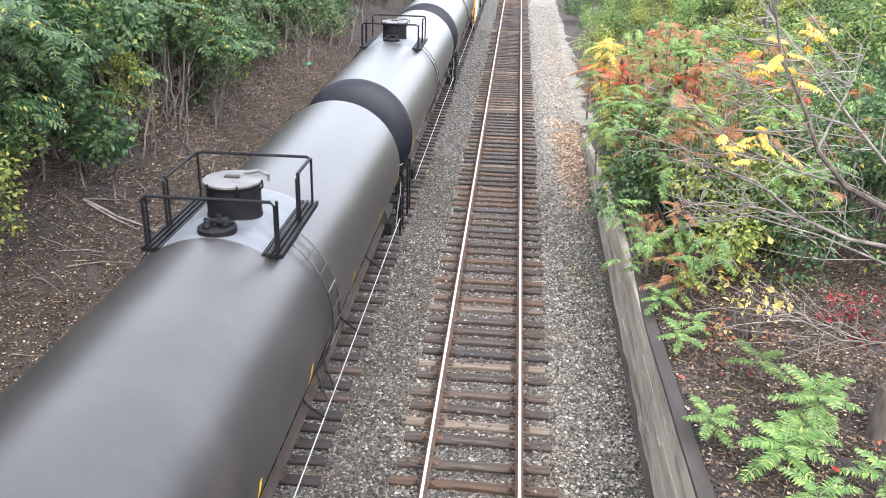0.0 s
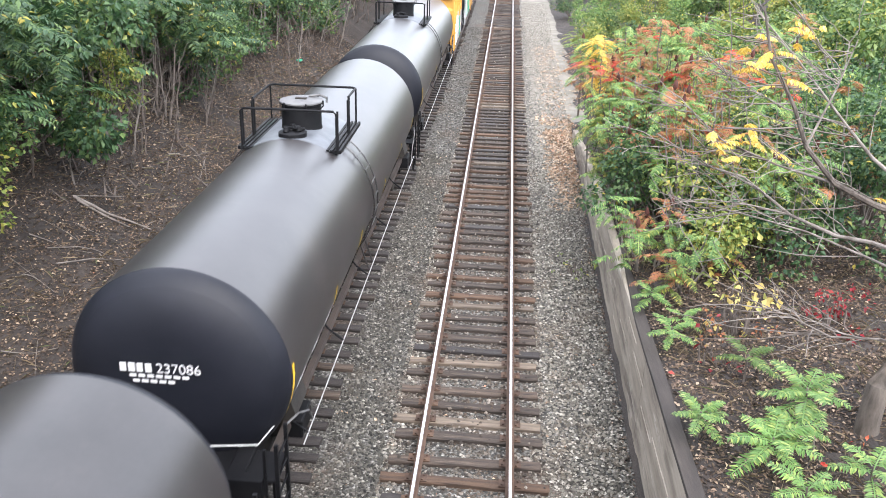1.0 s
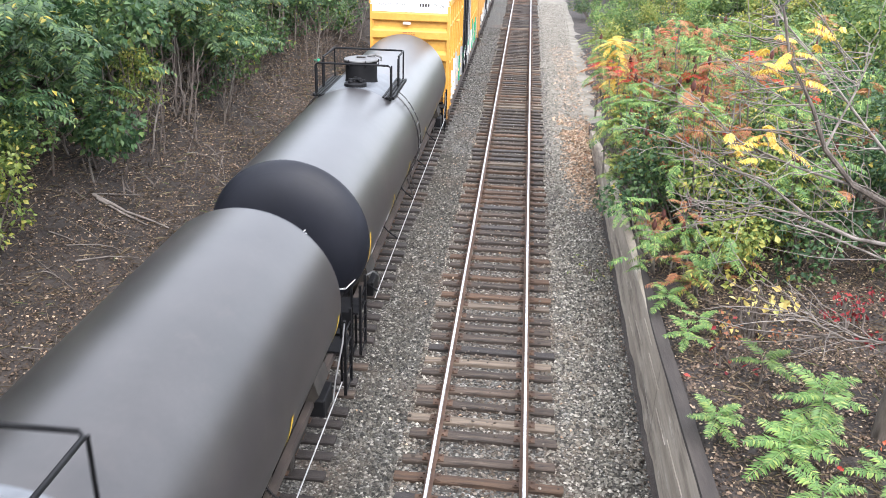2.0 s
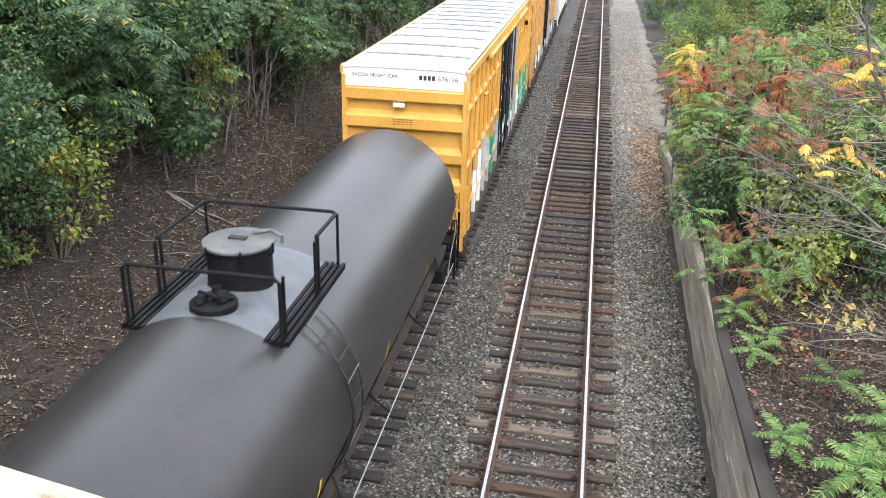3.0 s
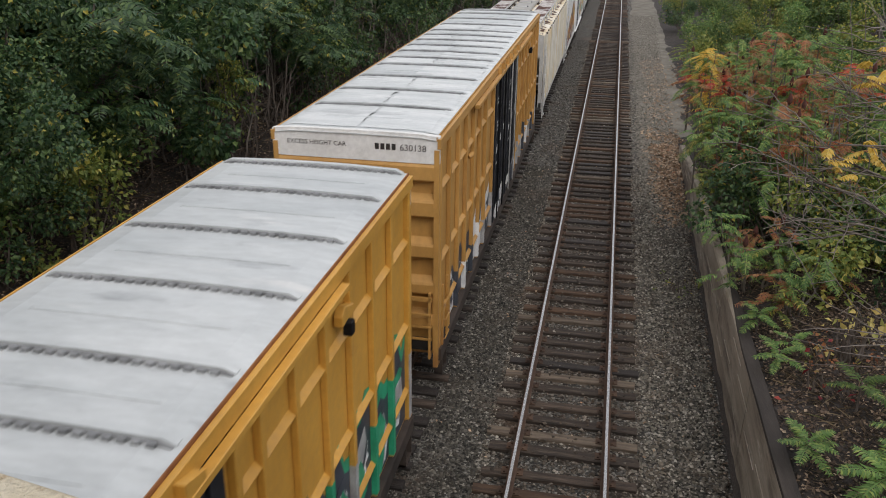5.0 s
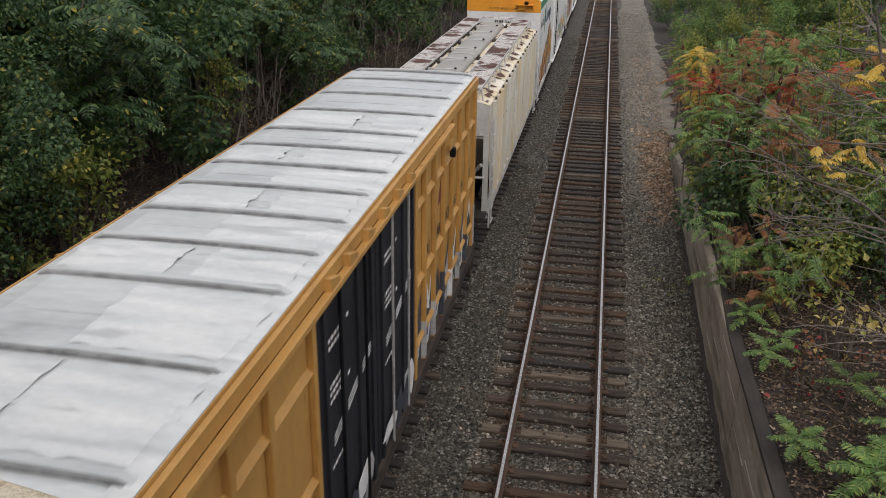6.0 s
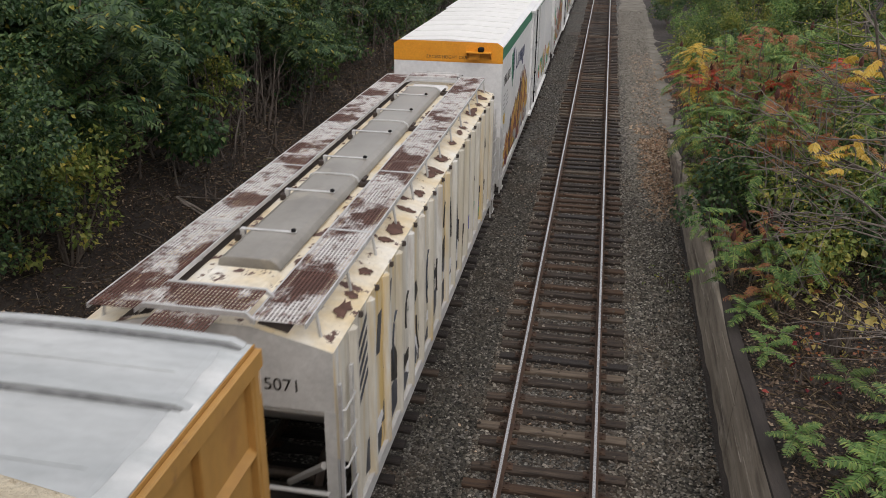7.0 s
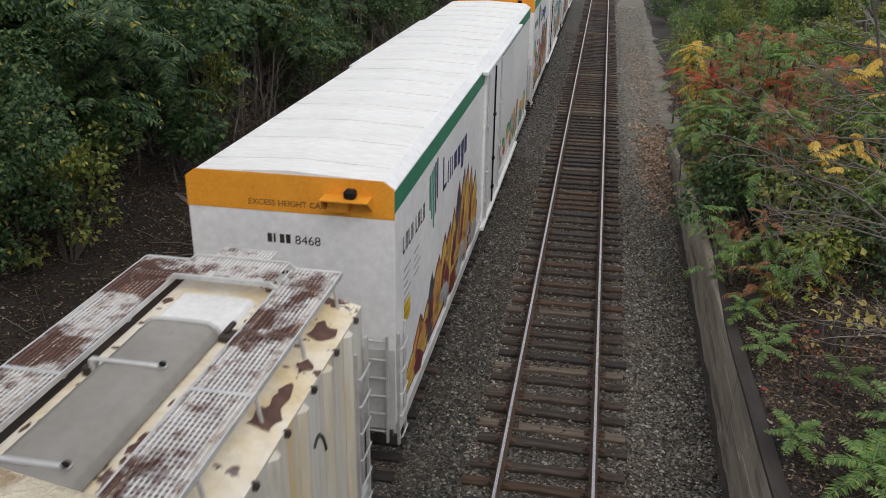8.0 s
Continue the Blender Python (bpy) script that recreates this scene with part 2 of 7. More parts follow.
M_TANK = dented(glossier(surface("grey_black_tank_paint", (0.0205, 0.0185, 0.019), (0.034, 0.0308, 0.0312), 0.8, 0.36, 0.0, bump=0.01, deep=0.001, fine=18, spread=0.03, stain=[((0.05, 0.043, 0.042), 0.5, 0.55, 0.85), ((0.036, 0.031, 0.03), 2.2, 0.6, 0.75)]), 0.58, 0.15), 0.9, 0.2, 0.008)
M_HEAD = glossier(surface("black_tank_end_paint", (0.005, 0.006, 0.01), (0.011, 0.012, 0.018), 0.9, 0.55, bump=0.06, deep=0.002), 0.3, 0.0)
M_BLACK = glossier(surface("black_steel", (0.003, 0.003, 0.004), (0.009, 0.009, 0.01), 3.0, 0.6, 0.0, bump=0.25), 0.18, 0.0)
M_GRIME = surface("grimy_underframe", (0.012, 0.011, 0.01), (0.045, 0.038, 0.032), 2.0, 0.8, 0.2, bump=0.4)
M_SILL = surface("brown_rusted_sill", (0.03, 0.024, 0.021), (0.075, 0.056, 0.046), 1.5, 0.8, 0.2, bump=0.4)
M_WHEEL = surface("worn_wheel_steel", (0.08, 0.06, 0.05), (0.25, 0.22, 0.2), 3.0, 0.5, 0.8, bump=0.2)
M_LID = surface("dusty_manway_lid", (0.075, 0.074, 0.075), (0.16, 0.158, 0.155), 3.0, 0.6, 0.2, bump=0.3)
M_PLATFORM = surface("blue_grey_dome_area_paint", (0.075, 0.082, 0.092), (0.13, 0.14, 0.155), 2.5, 0.5, bump=0.1)
M_MARK = surface("yellow_reflective_strip", (0.65, 0.4, 0.02), (0.8, 0.52, 0.04), 5.0, 0.45, bump=0.0)
M_STENCIL = surface("white_stencil_paint", (0.62, 0.62, 0.62), (0.8, 0.8, 0.8), 6.0, 0.6, bump=0.0)
M_INK = surface("black_stencil_paint", (0.012, 0.012, 0.012), (0.04, 0.036, 0.032), 6.0, 0.6, bump=0.0)
M_SILVER = surface("bare_grab_iron", (0.4, 0.4, 0.4), (0.55, 0.55, 0.55), 5.0, 0.5, 0.5, bump=0.2)
M_YELLOW = surface("faded_yellow_boxcar_paint", (0.5, 0.26, 0.045), (0.63, 0.34, 0.065), 0.6, 0.5, bump=0.12, deep=0.003, fine=14, stain=[((0.4, 0.19, 0.045), 1.1, 0.62, 0.8), ((0.22, 0.1, 0.04), 3.5, 0.7, 0.76)])
M_OCHRE = surface("dull_ochre_boxcar_paint", (0.4, 0.21, 0.055), (0.52, 0.29, 0.085), 0.6, 0.6, bump=0.15, deep=0.003, fine=14, stretch=(1, 1, 0.5), stain=[((0.3, 0.14, 0.045), 1.1, 0.56, 0.76), ((0.17, 0.08, 0.04), 3.5, 0.66, 0.74)])
M_ENDWHITE = surface("white_end_panel_paint", (0.66, 0.66, 0.65), (0.8, 0.8, 0.79), 0.9, 0.5, bump=0.06, stain=[((0.5, 0.47, 0.42), 2.0, 0.66, 0.85)])
M_ROOF = dented(surface("galvanised_roof", (0.45, 0.48, 0.49), (0.61, 0.635, 0.64), 0.5, 0.42, 0.15, bump=0.15, deep=0.006, fine=10, stretch=(0.6, 2.0, 1), stain=[((0.29, 0.305, 0.32), 1.2, 0.58, 0.75), ((0.66, 0.66, 0.65), 0.8, 0.62, 0.75)]), 1.6, 0.5, 0.035)
M_SEALANT = surface("smeared_roof_sealant", (0.5, 0.535, 0.545), (0.68, 0.7, 0.705), 1.4, 0.5, bump=0.35, deep=0.008, stretch=(0.5, 2.2, 1), stain=[((0.42, 0.44, 0.45), 1.2, 0.56, 0.66)])
M_SEAM = surface("dark_grey_roof_seam", (0.15, 0.155, 0.16), (0.36, 0.37, 0.38), 6.0, 0.7, 0.3, bump=0.3)
M_EAVE = surface("red_brown_eave_strip", (0.2, 0.07, 0.025), (0.36, 0.15, 0.05), 3.0, 0.7, bump=0.2)
M_DOOR = surface("black_boxcar_door_paint", (0.01, 0.011, 0.016), (0.022, 0.024, 0.032), 1.2, 0.5, bump=0.15)
M_CREAM = surface("peeling_cream_paint", (0.66, 0.52, 0.29), (0.82, 0.8, 0.73), 0.9, 0.6, bump=0.2, deep=0.004, fine=10, stain=[((0.1, 0.05, 0.04), 2.6, 0.6, 0.612), ((0.72, 0.72, 0.7), 0.6, 0.55, 0.75)])
M_SIDECREAM = surface("streaked_cream_side_paint", (0.5, 0.44, 0.32), (0.7, 0.71, 0.7), 1.0, 0.6, bump=0.1, stretch=(1, 1.8, 0.16), stain=[((0.6, 0.43, 0.17), 0.9, 0.5, 0.64), ((0.27, 0.21, 0.15), 2.0, 0.58, 0.76)])
M_RUST = surface("flaking_brown_rust", (0.07, 0.036, 0.028), (0.15, 0.078, 0.058), 5.0, 0.9, bump=0.5)
M_GREYEND = surface("grey_white_hopper_end", (0.42, 0.42, 0.41), (0.58, 0.58, 0.57), 1.0, 0.6, bump=0.1, stain=[((0.2, 0.1, 0.07), 4.0, 0.68, 0.72)])
M_GRATE = surface("rusting_white_grating", (0.6, 0.58, 0.57), (0.74, 0.73, 0.72), 3.0, 0.7, 0.1, bump=0.2, stain=[((0.1, 0.045, 0.035), 0.8, 0.49, 0.54), ((0.16, 0.075, 0.055), 6.0, 0.5, 0.66)])
M_GALV = surface("galvanised_edge_angle", (0.5, 0.5, 0.5), (0.68, 0.68, 0.68), 4.0, 0.5, 0.4, bump=0.2)
M_HATCH = surface("grey_fibreglass_hatch_cover", (0.205, 0.19, 0.168), (0.29, 0.276, 0.247), 0.7, 0.33, bump=0.06, stain=[((0.4, 0.36, 0.28), 1.1, 0.58, 0.8)])
M_WHITE = surface("clean_white_reefer_paint", (0.68, 0.69, 0.7), (0.8, 0.8, 0.8), 0.5, 0.42, bump=0.05, stain=[((0.56, 0.56, 0.55), 1.0, 0.62, 0.85)])
M_ROOFWHITE = surface("white_reefer_roof", (0.74, 0.74, 0.72), (0.82, 0.82, 0.8), 0.6, 0.5, bump=0.08, stretch=(0.5, 2, 1))
M_ORANGE = surface("orange_end_band", (0.72, 0.28, 0.02), (0.8, 0.34, 0.03), 1.5, 0.5, bump=0.05, stain=[((0.5, 0.2, 0.04), 3.0, 0.66, 0.76)])
M_GREEN = surface("green_stripe_paint", (0.025, 0.17, 0.1), (0.035, 0.22, 0.13), 2.0, 0.5, bump=0.03)
M_NAVY = surface("navy_graphic_paint", (0.02, 0.03, 0.09), (0.035, 0.05, 0.14), 2.0, 0.5, bump=0.0)
M_FOOD = surface("orange_brown_graphic", (0.4, 0.19, 0.045), (0.6, 0.34, 0.09), 2.2, 0.5, bump=0.0, stain=[((0.22, 0.09, 0.05), 2.0, 0.52, 0.6), ((0.1, 0.035, 0.05), 3.0, 0.6, 0.65)])
M_TEAL = surface("green_spray_paint", (0.01, 0.22, 0.11), (0.03, 0.4, 0.22), 2.5, 0.5, bump=0.0)
M_SPRAYGREY = surface("grey_spray_paint", (0.25, 0.25, 0.26), (0.5, 0.5, 0.5), 2.5, 0.5, bump=0.0)
M_SPRAYWHITE = surface("white_spray_paint", (0.65, 0.66, 0.68), (0.82, 0.82, 0.82), 2.5, 0.5, bump=0.0)
M_SPRAYRED = surface("red_spray_paint", (0.35, 0.03, 0.03), (0.5, 0.06, 0.05), 2.5, 0.5, bump=0.0)
M_SPRAYBLUE = surface("blue_spray_paint", (0.02, 0.03, 0.25), (0.05, 0.08, 0.4), 2.5, 0.5, bump=0.0)
M_MAROON = surface("maroon_spray_paint", (0.09, 0.015, 0.025), (0.2, 0.04, 0.05), 2.5, 0.5, bump=0.0)
M_SPRAYYELLOW = surface("yellow_spray_paint", (0.48, 0.3, 0.045), (0.66, 0.45, 0.09), 1.5, 0.5, bump=0.0)
M_SPRAYDARK = surface("dark_slate_spray_paint", (0.03, 0.035, 0.05), (0.07, 0.08, 0.1), 2.5, 0.5, bump=0.0)
M_BARK = surface("grey_brown_bark", (0.055, 0.044, 0.036), (0.15, 0.125, 0.105), 4.0, 0.9, bump=0.8, deep=0.01, stretch=(3, 3, 0.6))
M_TWIG = surface("pale_grey_twig", (0.1, 0.083, 0.072), (0.25, 0.22, 0.195), 4.0, 0.85, bump=0.4)
M_STEM = surface("dark_sapling_bark", (0.06, 0.048, 0.04), (0.17, 0.14, 0.12), 4.0, 0.9, bump=0.6)
M_LEAF_DARK = leaf_material("deep_green_leaf", [(0.0, (0.022, 0.058, 0.024)), (0.5, (0.05, 0.108, 0.042)), (0.95, (0.13, 0.2, 0.065)), (1.0, (0.4, 0.32, 0.05))])
M_LEAF_MID = leaf_material("mid_green_leaf", [(0.0, (0.042, 0.09, 0.026)), (0.6, (0.1, 0.165, 0.043)), (0.95, (0.19, 0.25, 0.066)), (1.0, (0.5, 0.4, 0.06))])
M_LEAF_LIME = leaf_material("yellow_green_leaf", [(0.0, (0.1, 0.155, 0.034)), (0.7, (0.22, 0.27, 0.062)), (1.0, (0.48, 0.4, 0.09))])
M_FERN = leaf_material("bright_green_sumac_leaflet", [(0.0, (0.08, 0.175, 0.055)), (0.6, (0.175, 0.3, 0.085)), (1.0, (0.34, 0.41, 0.12))])
M_SUMAC_RED = leaf_material("scarlet_sumac_leaflet", [(0.0, (0.38, 0.03, 0.028)), (0.5, (0.55, 0.075, 0.045)), (1.0, (0.5, 0.15, 0.06))])
M_SUMAC_RUST = leaf_material("rusty_orange_sumac_leaflet", [(0.0, (0.24, 0.09, 0.05)), (0.5, (0.4, 0.165, 0.075)), (0.8, (0.22, 0.22, 0.07)), (1.0, (0.46, 0.17, 0.08))])
M_SUMAC_YELLOW = leaf_material("golden_sumac_leaflet", [(0.0, (0.58, 0.36, 0.05)), (0.5, (0.7, 0.48, 0.08)), (1.0, (0.75, 0.57, 0.18))])
M_CRIMSON = leaf_material("crimson_creeper_leaf", [(0.0, (0.13, 0.01, 0.014)), (0.6, (0.27, 0.018, 0.026)), (1.0, (0.34, 0.06, 0.04))])
M_PALEYELLOW = leaf_material("pale_yellow_broad_leaf", [(0.0, (0.5, 0.36, 0.1)), (0.6, (0.66, 0.55, 0.2)), (1.0, (0.4, 0.42, 0.12))])
M_SEEDHEAD = surface("maroon_sumac_seed_head", (0.04, 0.012, 0.01), (0.1, 0.03, 0.02), 20.0, 0.9, bump=0.8)
M_LITTER = leaf_material("fallen_leaf", [(0.0, (0.028, 0.02, 0.016)), (0.5, (0.088, 0.06, 0.043)), (0.88, (0.2, 0.14, 0.1)), (1.0, (0.46, 0.36, 0.26))], 0.8, 0.1)
M_LITTER_PALE = leaf_material("pale_dry_leaf", [(0.0, (0.18, 0.11, 0.07)), (0.5, (0.4, 0.28, 0.19)), (0.9, (0.6, 0.47, 0.35)), (1.0, (0.36, 0.15, 0.08))], 0.8, 0.1)
M_GRASS = leaf_material("dry_grass_blade", [(0.0, (0.05, 0.036, 0.022)), (0.6, (0.17, 0.125, 0.075)), (0.9, (0.28, 0.22, 0.14)), (1.0, (0.12, 0.17, 0.05))], 0.7, 0.2)


# ---- ground, ballast, wall and bridge ----
def wall_x(y):
    return 2.67 + 0.0135 * min(y, 40)


def wall_top(y):
    return 2.0 - 0.05 * (y - 8.8) if y < 24 else max(-0.1, 1.24 - 0.11 * (y - 24))


def ground_z(x, y):
    bump = 0.16 * noise.noise((x * 0.5, y * 0.5, 0)) + 0.07 * noise.noise((x * 1.7, y * 1.7, 3))
    if x < -5.9:
        d = -5.9 - x
        z = 0.62 * d if d < 5 else 3.1 + 0.32 * (d - 5) if d < 16 else 6.6 + 0.02 * (d - 16)
        return -0.12 + z + bump * min(1, d)
    if x > wall_x(y) + 0.12:
        d = x - wall_x(y) - 0.12
        lift = min(0.1 * d, 2.2)
        return wall_top(y) - 0.05 + lift + bump * min(1, 0.3 + d * 0.5)
    return -0.14


def build_ground():
    xs = [-900, -400, -160, -80, -50, -36] + [-28 + 0.8 * i for i in range(9)] + [-21 + 0.35 * i for i in range(44)] + [-5.6, -3, 0, 2.0]
    offs = [-0.02, 0.13] + [0.13 + 0.3 * i for i in range(1, 40)] + [14, 17, 22, 30, 45, 80, 160, 400, 900]
    ys = [-300, -100, -40, -15, -6] + [-3 + 0.4 * i for i in range(160)] + [62 + 2 * i for i in range(30)] + [130, 170, 250, 400, 900, 1800]
    verts, cols = [], len(xs) + len(offs)
    for y in ys:
        for x in xs:
            verts.append((x, y, ground_z(x, y)))
        for o in offs:
            x = wall_x(y) + o
            verts.append((x, y, ground_z(x, y)))
    faces = [(r * cols + c, r * cols + c + 1, (r + 1) * cols + c + 1, (r + 1) * cols + c) for r in range(len(ys) - 1) for c in range(cols - 1)]
    ob = new("ground", raw("ground", verts, faces, M_SOIL, True))
    tagged(ob, "brown soil banks strewn with fallen leaves beside the tracks", "ground", kind="structure")


def build_ballast():
    bm = bmesh.new()
    ys = [-30 + 1.0 * i for i in range(60)] + [30 + 6 * i for i in range(60)]
    xs = [-6.3, -5.6, -5.2, -2.7, -2.3, -1.5, -1.2, 1.2, 1.5, 2.5, 2.95]
    zs = [-0.2, -0.1, -0.07, -0.07, -0.09, -0.09, -0.08, -0.08, -0.09, -0.11, -0.11]
    rows = [[bm.verts.new((x, y, z + 0.02 * noise.noise((x, y * 0.7, 1)))) for x, z in zip(xs, zs)] for y in ys]
    for a, b in zip(rows, rows[1:]):
        for i in range(len(xs) - 1):
            bm.faces.new((a[i], a[i + 1], b[i + 1], b[i]))
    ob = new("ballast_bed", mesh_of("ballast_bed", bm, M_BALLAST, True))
    tagged(ob, "grey crushed stone ballast bed under both tracks", "ballast", kind="structure")


def build_path():
    """Gravel shoulder running on beside the track, colour paled for haze, ragged near edge."""
    bm = bmesh.new()
    rows = []
    for i in range(190):
        y = 24.0 + 0.5 * i if i < 80 else 64 + 1.5 * (i - 80)
        a = 1.35 + max(0.0, 1.1 * (27.5 - y) / 3.5) + 0.12 * noise.noise((y * 1.3, 4, 4))
        b = wall_x(y) - 0.03 if y < 33.2 else 3.9 + 0.3 * noise.noise((y * 0.6, 2, 9)) + 0.012 * min(y - 33, 30)
        rows.append([bm.verts.new((a + (b - a) * k / 5, y, -0.083 + 0.012 * noise.noise((k, y, 3)) - 0.02 * (k in (0, 5)))) for k in range(6)])
    for p, q in zip(rows, rows[1:]):
        for k in range(5):
            bm.faces.new((p[k], p[k + 1], q[k + 1], q[k]))
    tagged(new("gravel_path", mesh_of("gravel_path", bm, M_PATH, True)), "dusty gravel shoulder beside the track, distant haze in its pale colour", "gravel", kind="structure")


def build_stones():
    """Loose stones on the bed: squashed octahedra, uneven in size."""
    rng = np.random.default_rng(4)
    zones = [(-2.75, -1.1, 8.5, 30, 27000), (1.1, 2.85, 8.5, 30, 27000), (-2.75, -1.1, 30, 62, 9000), (1.1, 3.2, 30, 62, 9000)]
    P = []
    for x0, x1, y0, y1, n in zones:
        u = rng.random((n, 2))
        P.append(np.stack([x0 + (x1 - x0) * u[:, 0], y0 + (y1 - y0) * u[:, 1], np.full(n, -0.1) + 0.03 * rng.random(n)], 1))
    P = np.concatenate(P)
    # train-side stones carry oil and the train's shade in their colour
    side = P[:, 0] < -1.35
    scatter_stones("dark_ballast_stones", P[side], rng, M_STONE_DARK, "dark grey crushed stones beside the train track, its shade in their colour")
    scatter_stones("ballast_stones", P[~side], rng, M_STONE, "loose grey and pale crushed stones between the tracks")
    # between the sleepers, heaped below their tops, with strays lying on the wood
    P = []
    for y0, y1, n in ((8.5, 26, 15000), (26, 62, 13000)):
        u = rng.random((n, 2))
        P.append(np.stack([-1.36 + 2.72 * u[:, 0], y0 + (y1 - y0) * u[:, 1], np.where(rng.random(n) < 0.035, 0.006, -0.09 + 0.035 * rng.random(n))], 1))
    scatter_stones("brown_ballast_stones", np.concatenate(P), rng, M_STONE_BROWN, "rust-dusted crushed stones between the sleepers")
    # shoulder gravel, with distant haze put into its pale colour
    u = rng.random((15000, 2))
    P = np.stack([1.35 + 2.6 * u[:, 0], 22 + 56 * u[:, 1] ** 1.2, np.full(15000, -0.075) + 0.02 * rng.random(15000)], 1)
    P = P[(P[:, 1] > 24) | (rng.random(15000) < 0.5)]
    scatter_stones("gravel_stones", P, rng, M_GRAVEL, "dusty gravel on the shoulder beside the track, paled for distant haze")


def scatter_stones(name, P, rng, material, label):
    P = P[P[:, 0] < 2.6 + 0.0135 * P[:, 1]]
    n = len(P)
    base = np.array([(1, 0, 0), (-1, 0, 0), (0, 1, 0), (0, -1, 0), (0, 0, 1), (0, 0, -1)], float)
    size = (0.015 + 0.03 * rng.random(n) ** 2)[:, None, None]
    shape = base[None] * (0.65 + 0.7 * rng.random((n, 6, 1))) + 0.25 * (rng.random((n, 6, 3)) - 0.5)
    a = rng.random(n) * 6.28
    c, s = np.cos(a), np.sin(a)
    R = np.zeros((n, 3, 3))
    R[:, 0, 0], R[:, 0, 1], R[:, 1, 0], R[:, 1, 1], R[:, 2, 2] = c, -s, s, c, 0.75
    V = np.einsum("nij,nkj->nki", R, shape) * size + P[:, None]
    F = np.array([(0, 2, 4), (2, 1, 4), (1, 3, 4), (3, 0, 4), (2, 0, 5), (1, 2, 5), (3, 1, 5), (0, 3, 5)])
    faces = (F[None] + 6 * np.arange(n)[:, None, None]).reshape(-1, 3)
    tagged(new(name, raw(name, V.reshape(-1, 3), faces, material)), label, "stones", kind="stuff")


def build_wall():
    top = thing("retaining_wall", "low weathered board-marked concrete retaining wall beside the track", "wall")
    tagged(top, kind="structure")
    edges = [4.0, 8.3, 12.4, 16.6, 20.7, 24.6, 28.6, 33.0]
    rng = random.Random(2)
    for y0, y1 in zip(edges, edges[1:]):
        bm = bmesh.new()
        n = 8
        rings = []
        for i in range(n + 1):
            y = y0 + 0.015 + (y1 - y0 - 0.03) * i / n
            x, z = wall_x(y), wall_top(y) + 0.02 * noise.noise((y * 2, 5, 0))
            lean = 0.02
            pts = [(x, y, -0.3), (x + lean * 0.4, y, z * 0.35), (x + lean * 0.7, y, z * 0.7), (x + lean, y, z - 0.03), (x + lean + 0.03, y, z), (x + 0.19, y, z), (x + 0.22, y, z - 0.03), (x + 0.22, y, -0.3)]
            pts = [(p[0] + 0.012 * noise.noise((p[1] * 1.5, p[2] * 3, 2)), p[1], p[2]) for p in pts]
            rings.append([bm.verts.new(p) for p in pts])
        for a, b in zip(rings, rings[1:]):
            for k in range(8):
                bm.faces.new((a[k], a[(k + 1) % 8], b[(k + 1) % 8], b[k]))
        bm.faces.new(rings[0][::-1])
        bm.faces.new(rings[-1])
        part("wall_panel", bm, M_WALL, top)
    # dark brown stretch of the wall's top, running out to a point
    bm = bmesh.new()
    rows = []
    for i in range(18):
        y = 4.0 + 0.86 * i
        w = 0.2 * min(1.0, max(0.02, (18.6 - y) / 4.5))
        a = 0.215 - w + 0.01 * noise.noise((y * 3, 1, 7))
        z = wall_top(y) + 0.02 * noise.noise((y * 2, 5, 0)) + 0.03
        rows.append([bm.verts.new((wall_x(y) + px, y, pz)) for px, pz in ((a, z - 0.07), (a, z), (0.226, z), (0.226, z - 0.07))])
    for p, q in zip(rows, rows[1:]):
        for k in range(4):
            bm.faces.new((p[k], p[(k + 1) % 4], q[(k + 1) % 4], q[k]))
    bm.faces.new(rows[0][::-1])
    bm.faces.new(rows[-1])
    part("wall_coping", bm, M_WALLTOP, top, "dark brown top of the wall")
    bm = bmesh.new()
    for i in range(26):
        y = 4.5 + i * 1.1
        z = wall_top(y)
        if z > 0.5:
            x = wall_x(y)
            h = 0.3 + 0.6 * rng.random()
            box(bm, x - 0.004, x + 0.01, y, y + 0.9 + 0.3 * rng.random(), z * h, z * h + 0.008)
    part("board_ridge", bm, M_WALL, top)


def build_bridge():
    """The road bridge on which the camera stands: deck, coping and the far parapet."""
    turn = pose(0, 0, 0, 0, 0, -10.5)
    top = thing("road_bridge", "road bridge with cream stone parapet coping over the tracks", "bridge")
    tagged(top, kind="structure")
    bm = bmesh.new()
    box(bm, -16, 16, 0.2, 0.545, 7.0, 8.12)
    box(bm, -16, 16, -7.5, -7.1, 7.0, 8.12)
    o = part("parapet", bm, M_PARAPET, top)
    o.matrix_basis = turn
    bm = bmesh.new()
    for k in range(-13, 13):
        box(bm, k * 1.2 + 0.004, k * 1.2 + 1.196, 0.16, 0.572, 8.12, 8.2)
    o = part("coping_stone", bm, M_PARAPET, top, "cream coping stones", bevel=0.012)
    o.matrix_basis = turn
    bm = bmesh.new()
    box(bm, -16, 16, -7.1, 0.2, 6.5, 7.0)
    o = part("deck", bm, M_WALL, top)
    o.matrix_basis = turn


# ---- track ----
def rail_profile():
    return [(-0.07, 0.0), (0.07, 0.0), (0.07, 0.012), (0.012, 0.03), (0.009, 0.125), (0.034, 0.135), (0.034, 0.165), (-0.034, 0.165), (-0.034, 0.135), (-0.009, 0.125), (-0.012, 0.03), (-0.07, 0.012)]


TIE_Y = [11.23, 11.75, 12.46, 12.91, 13.42, 13.93, 14.56, 15.0, 15.5, 16.02, 16.48, 16.98, 17.57, 18.07, 18.68, 19.11, 19.82, 20.36, 20.97, 21.48, 22.14, 22.57]
TIE_KIND = "rbbpbbbpdbbbprbrbrbbbd"


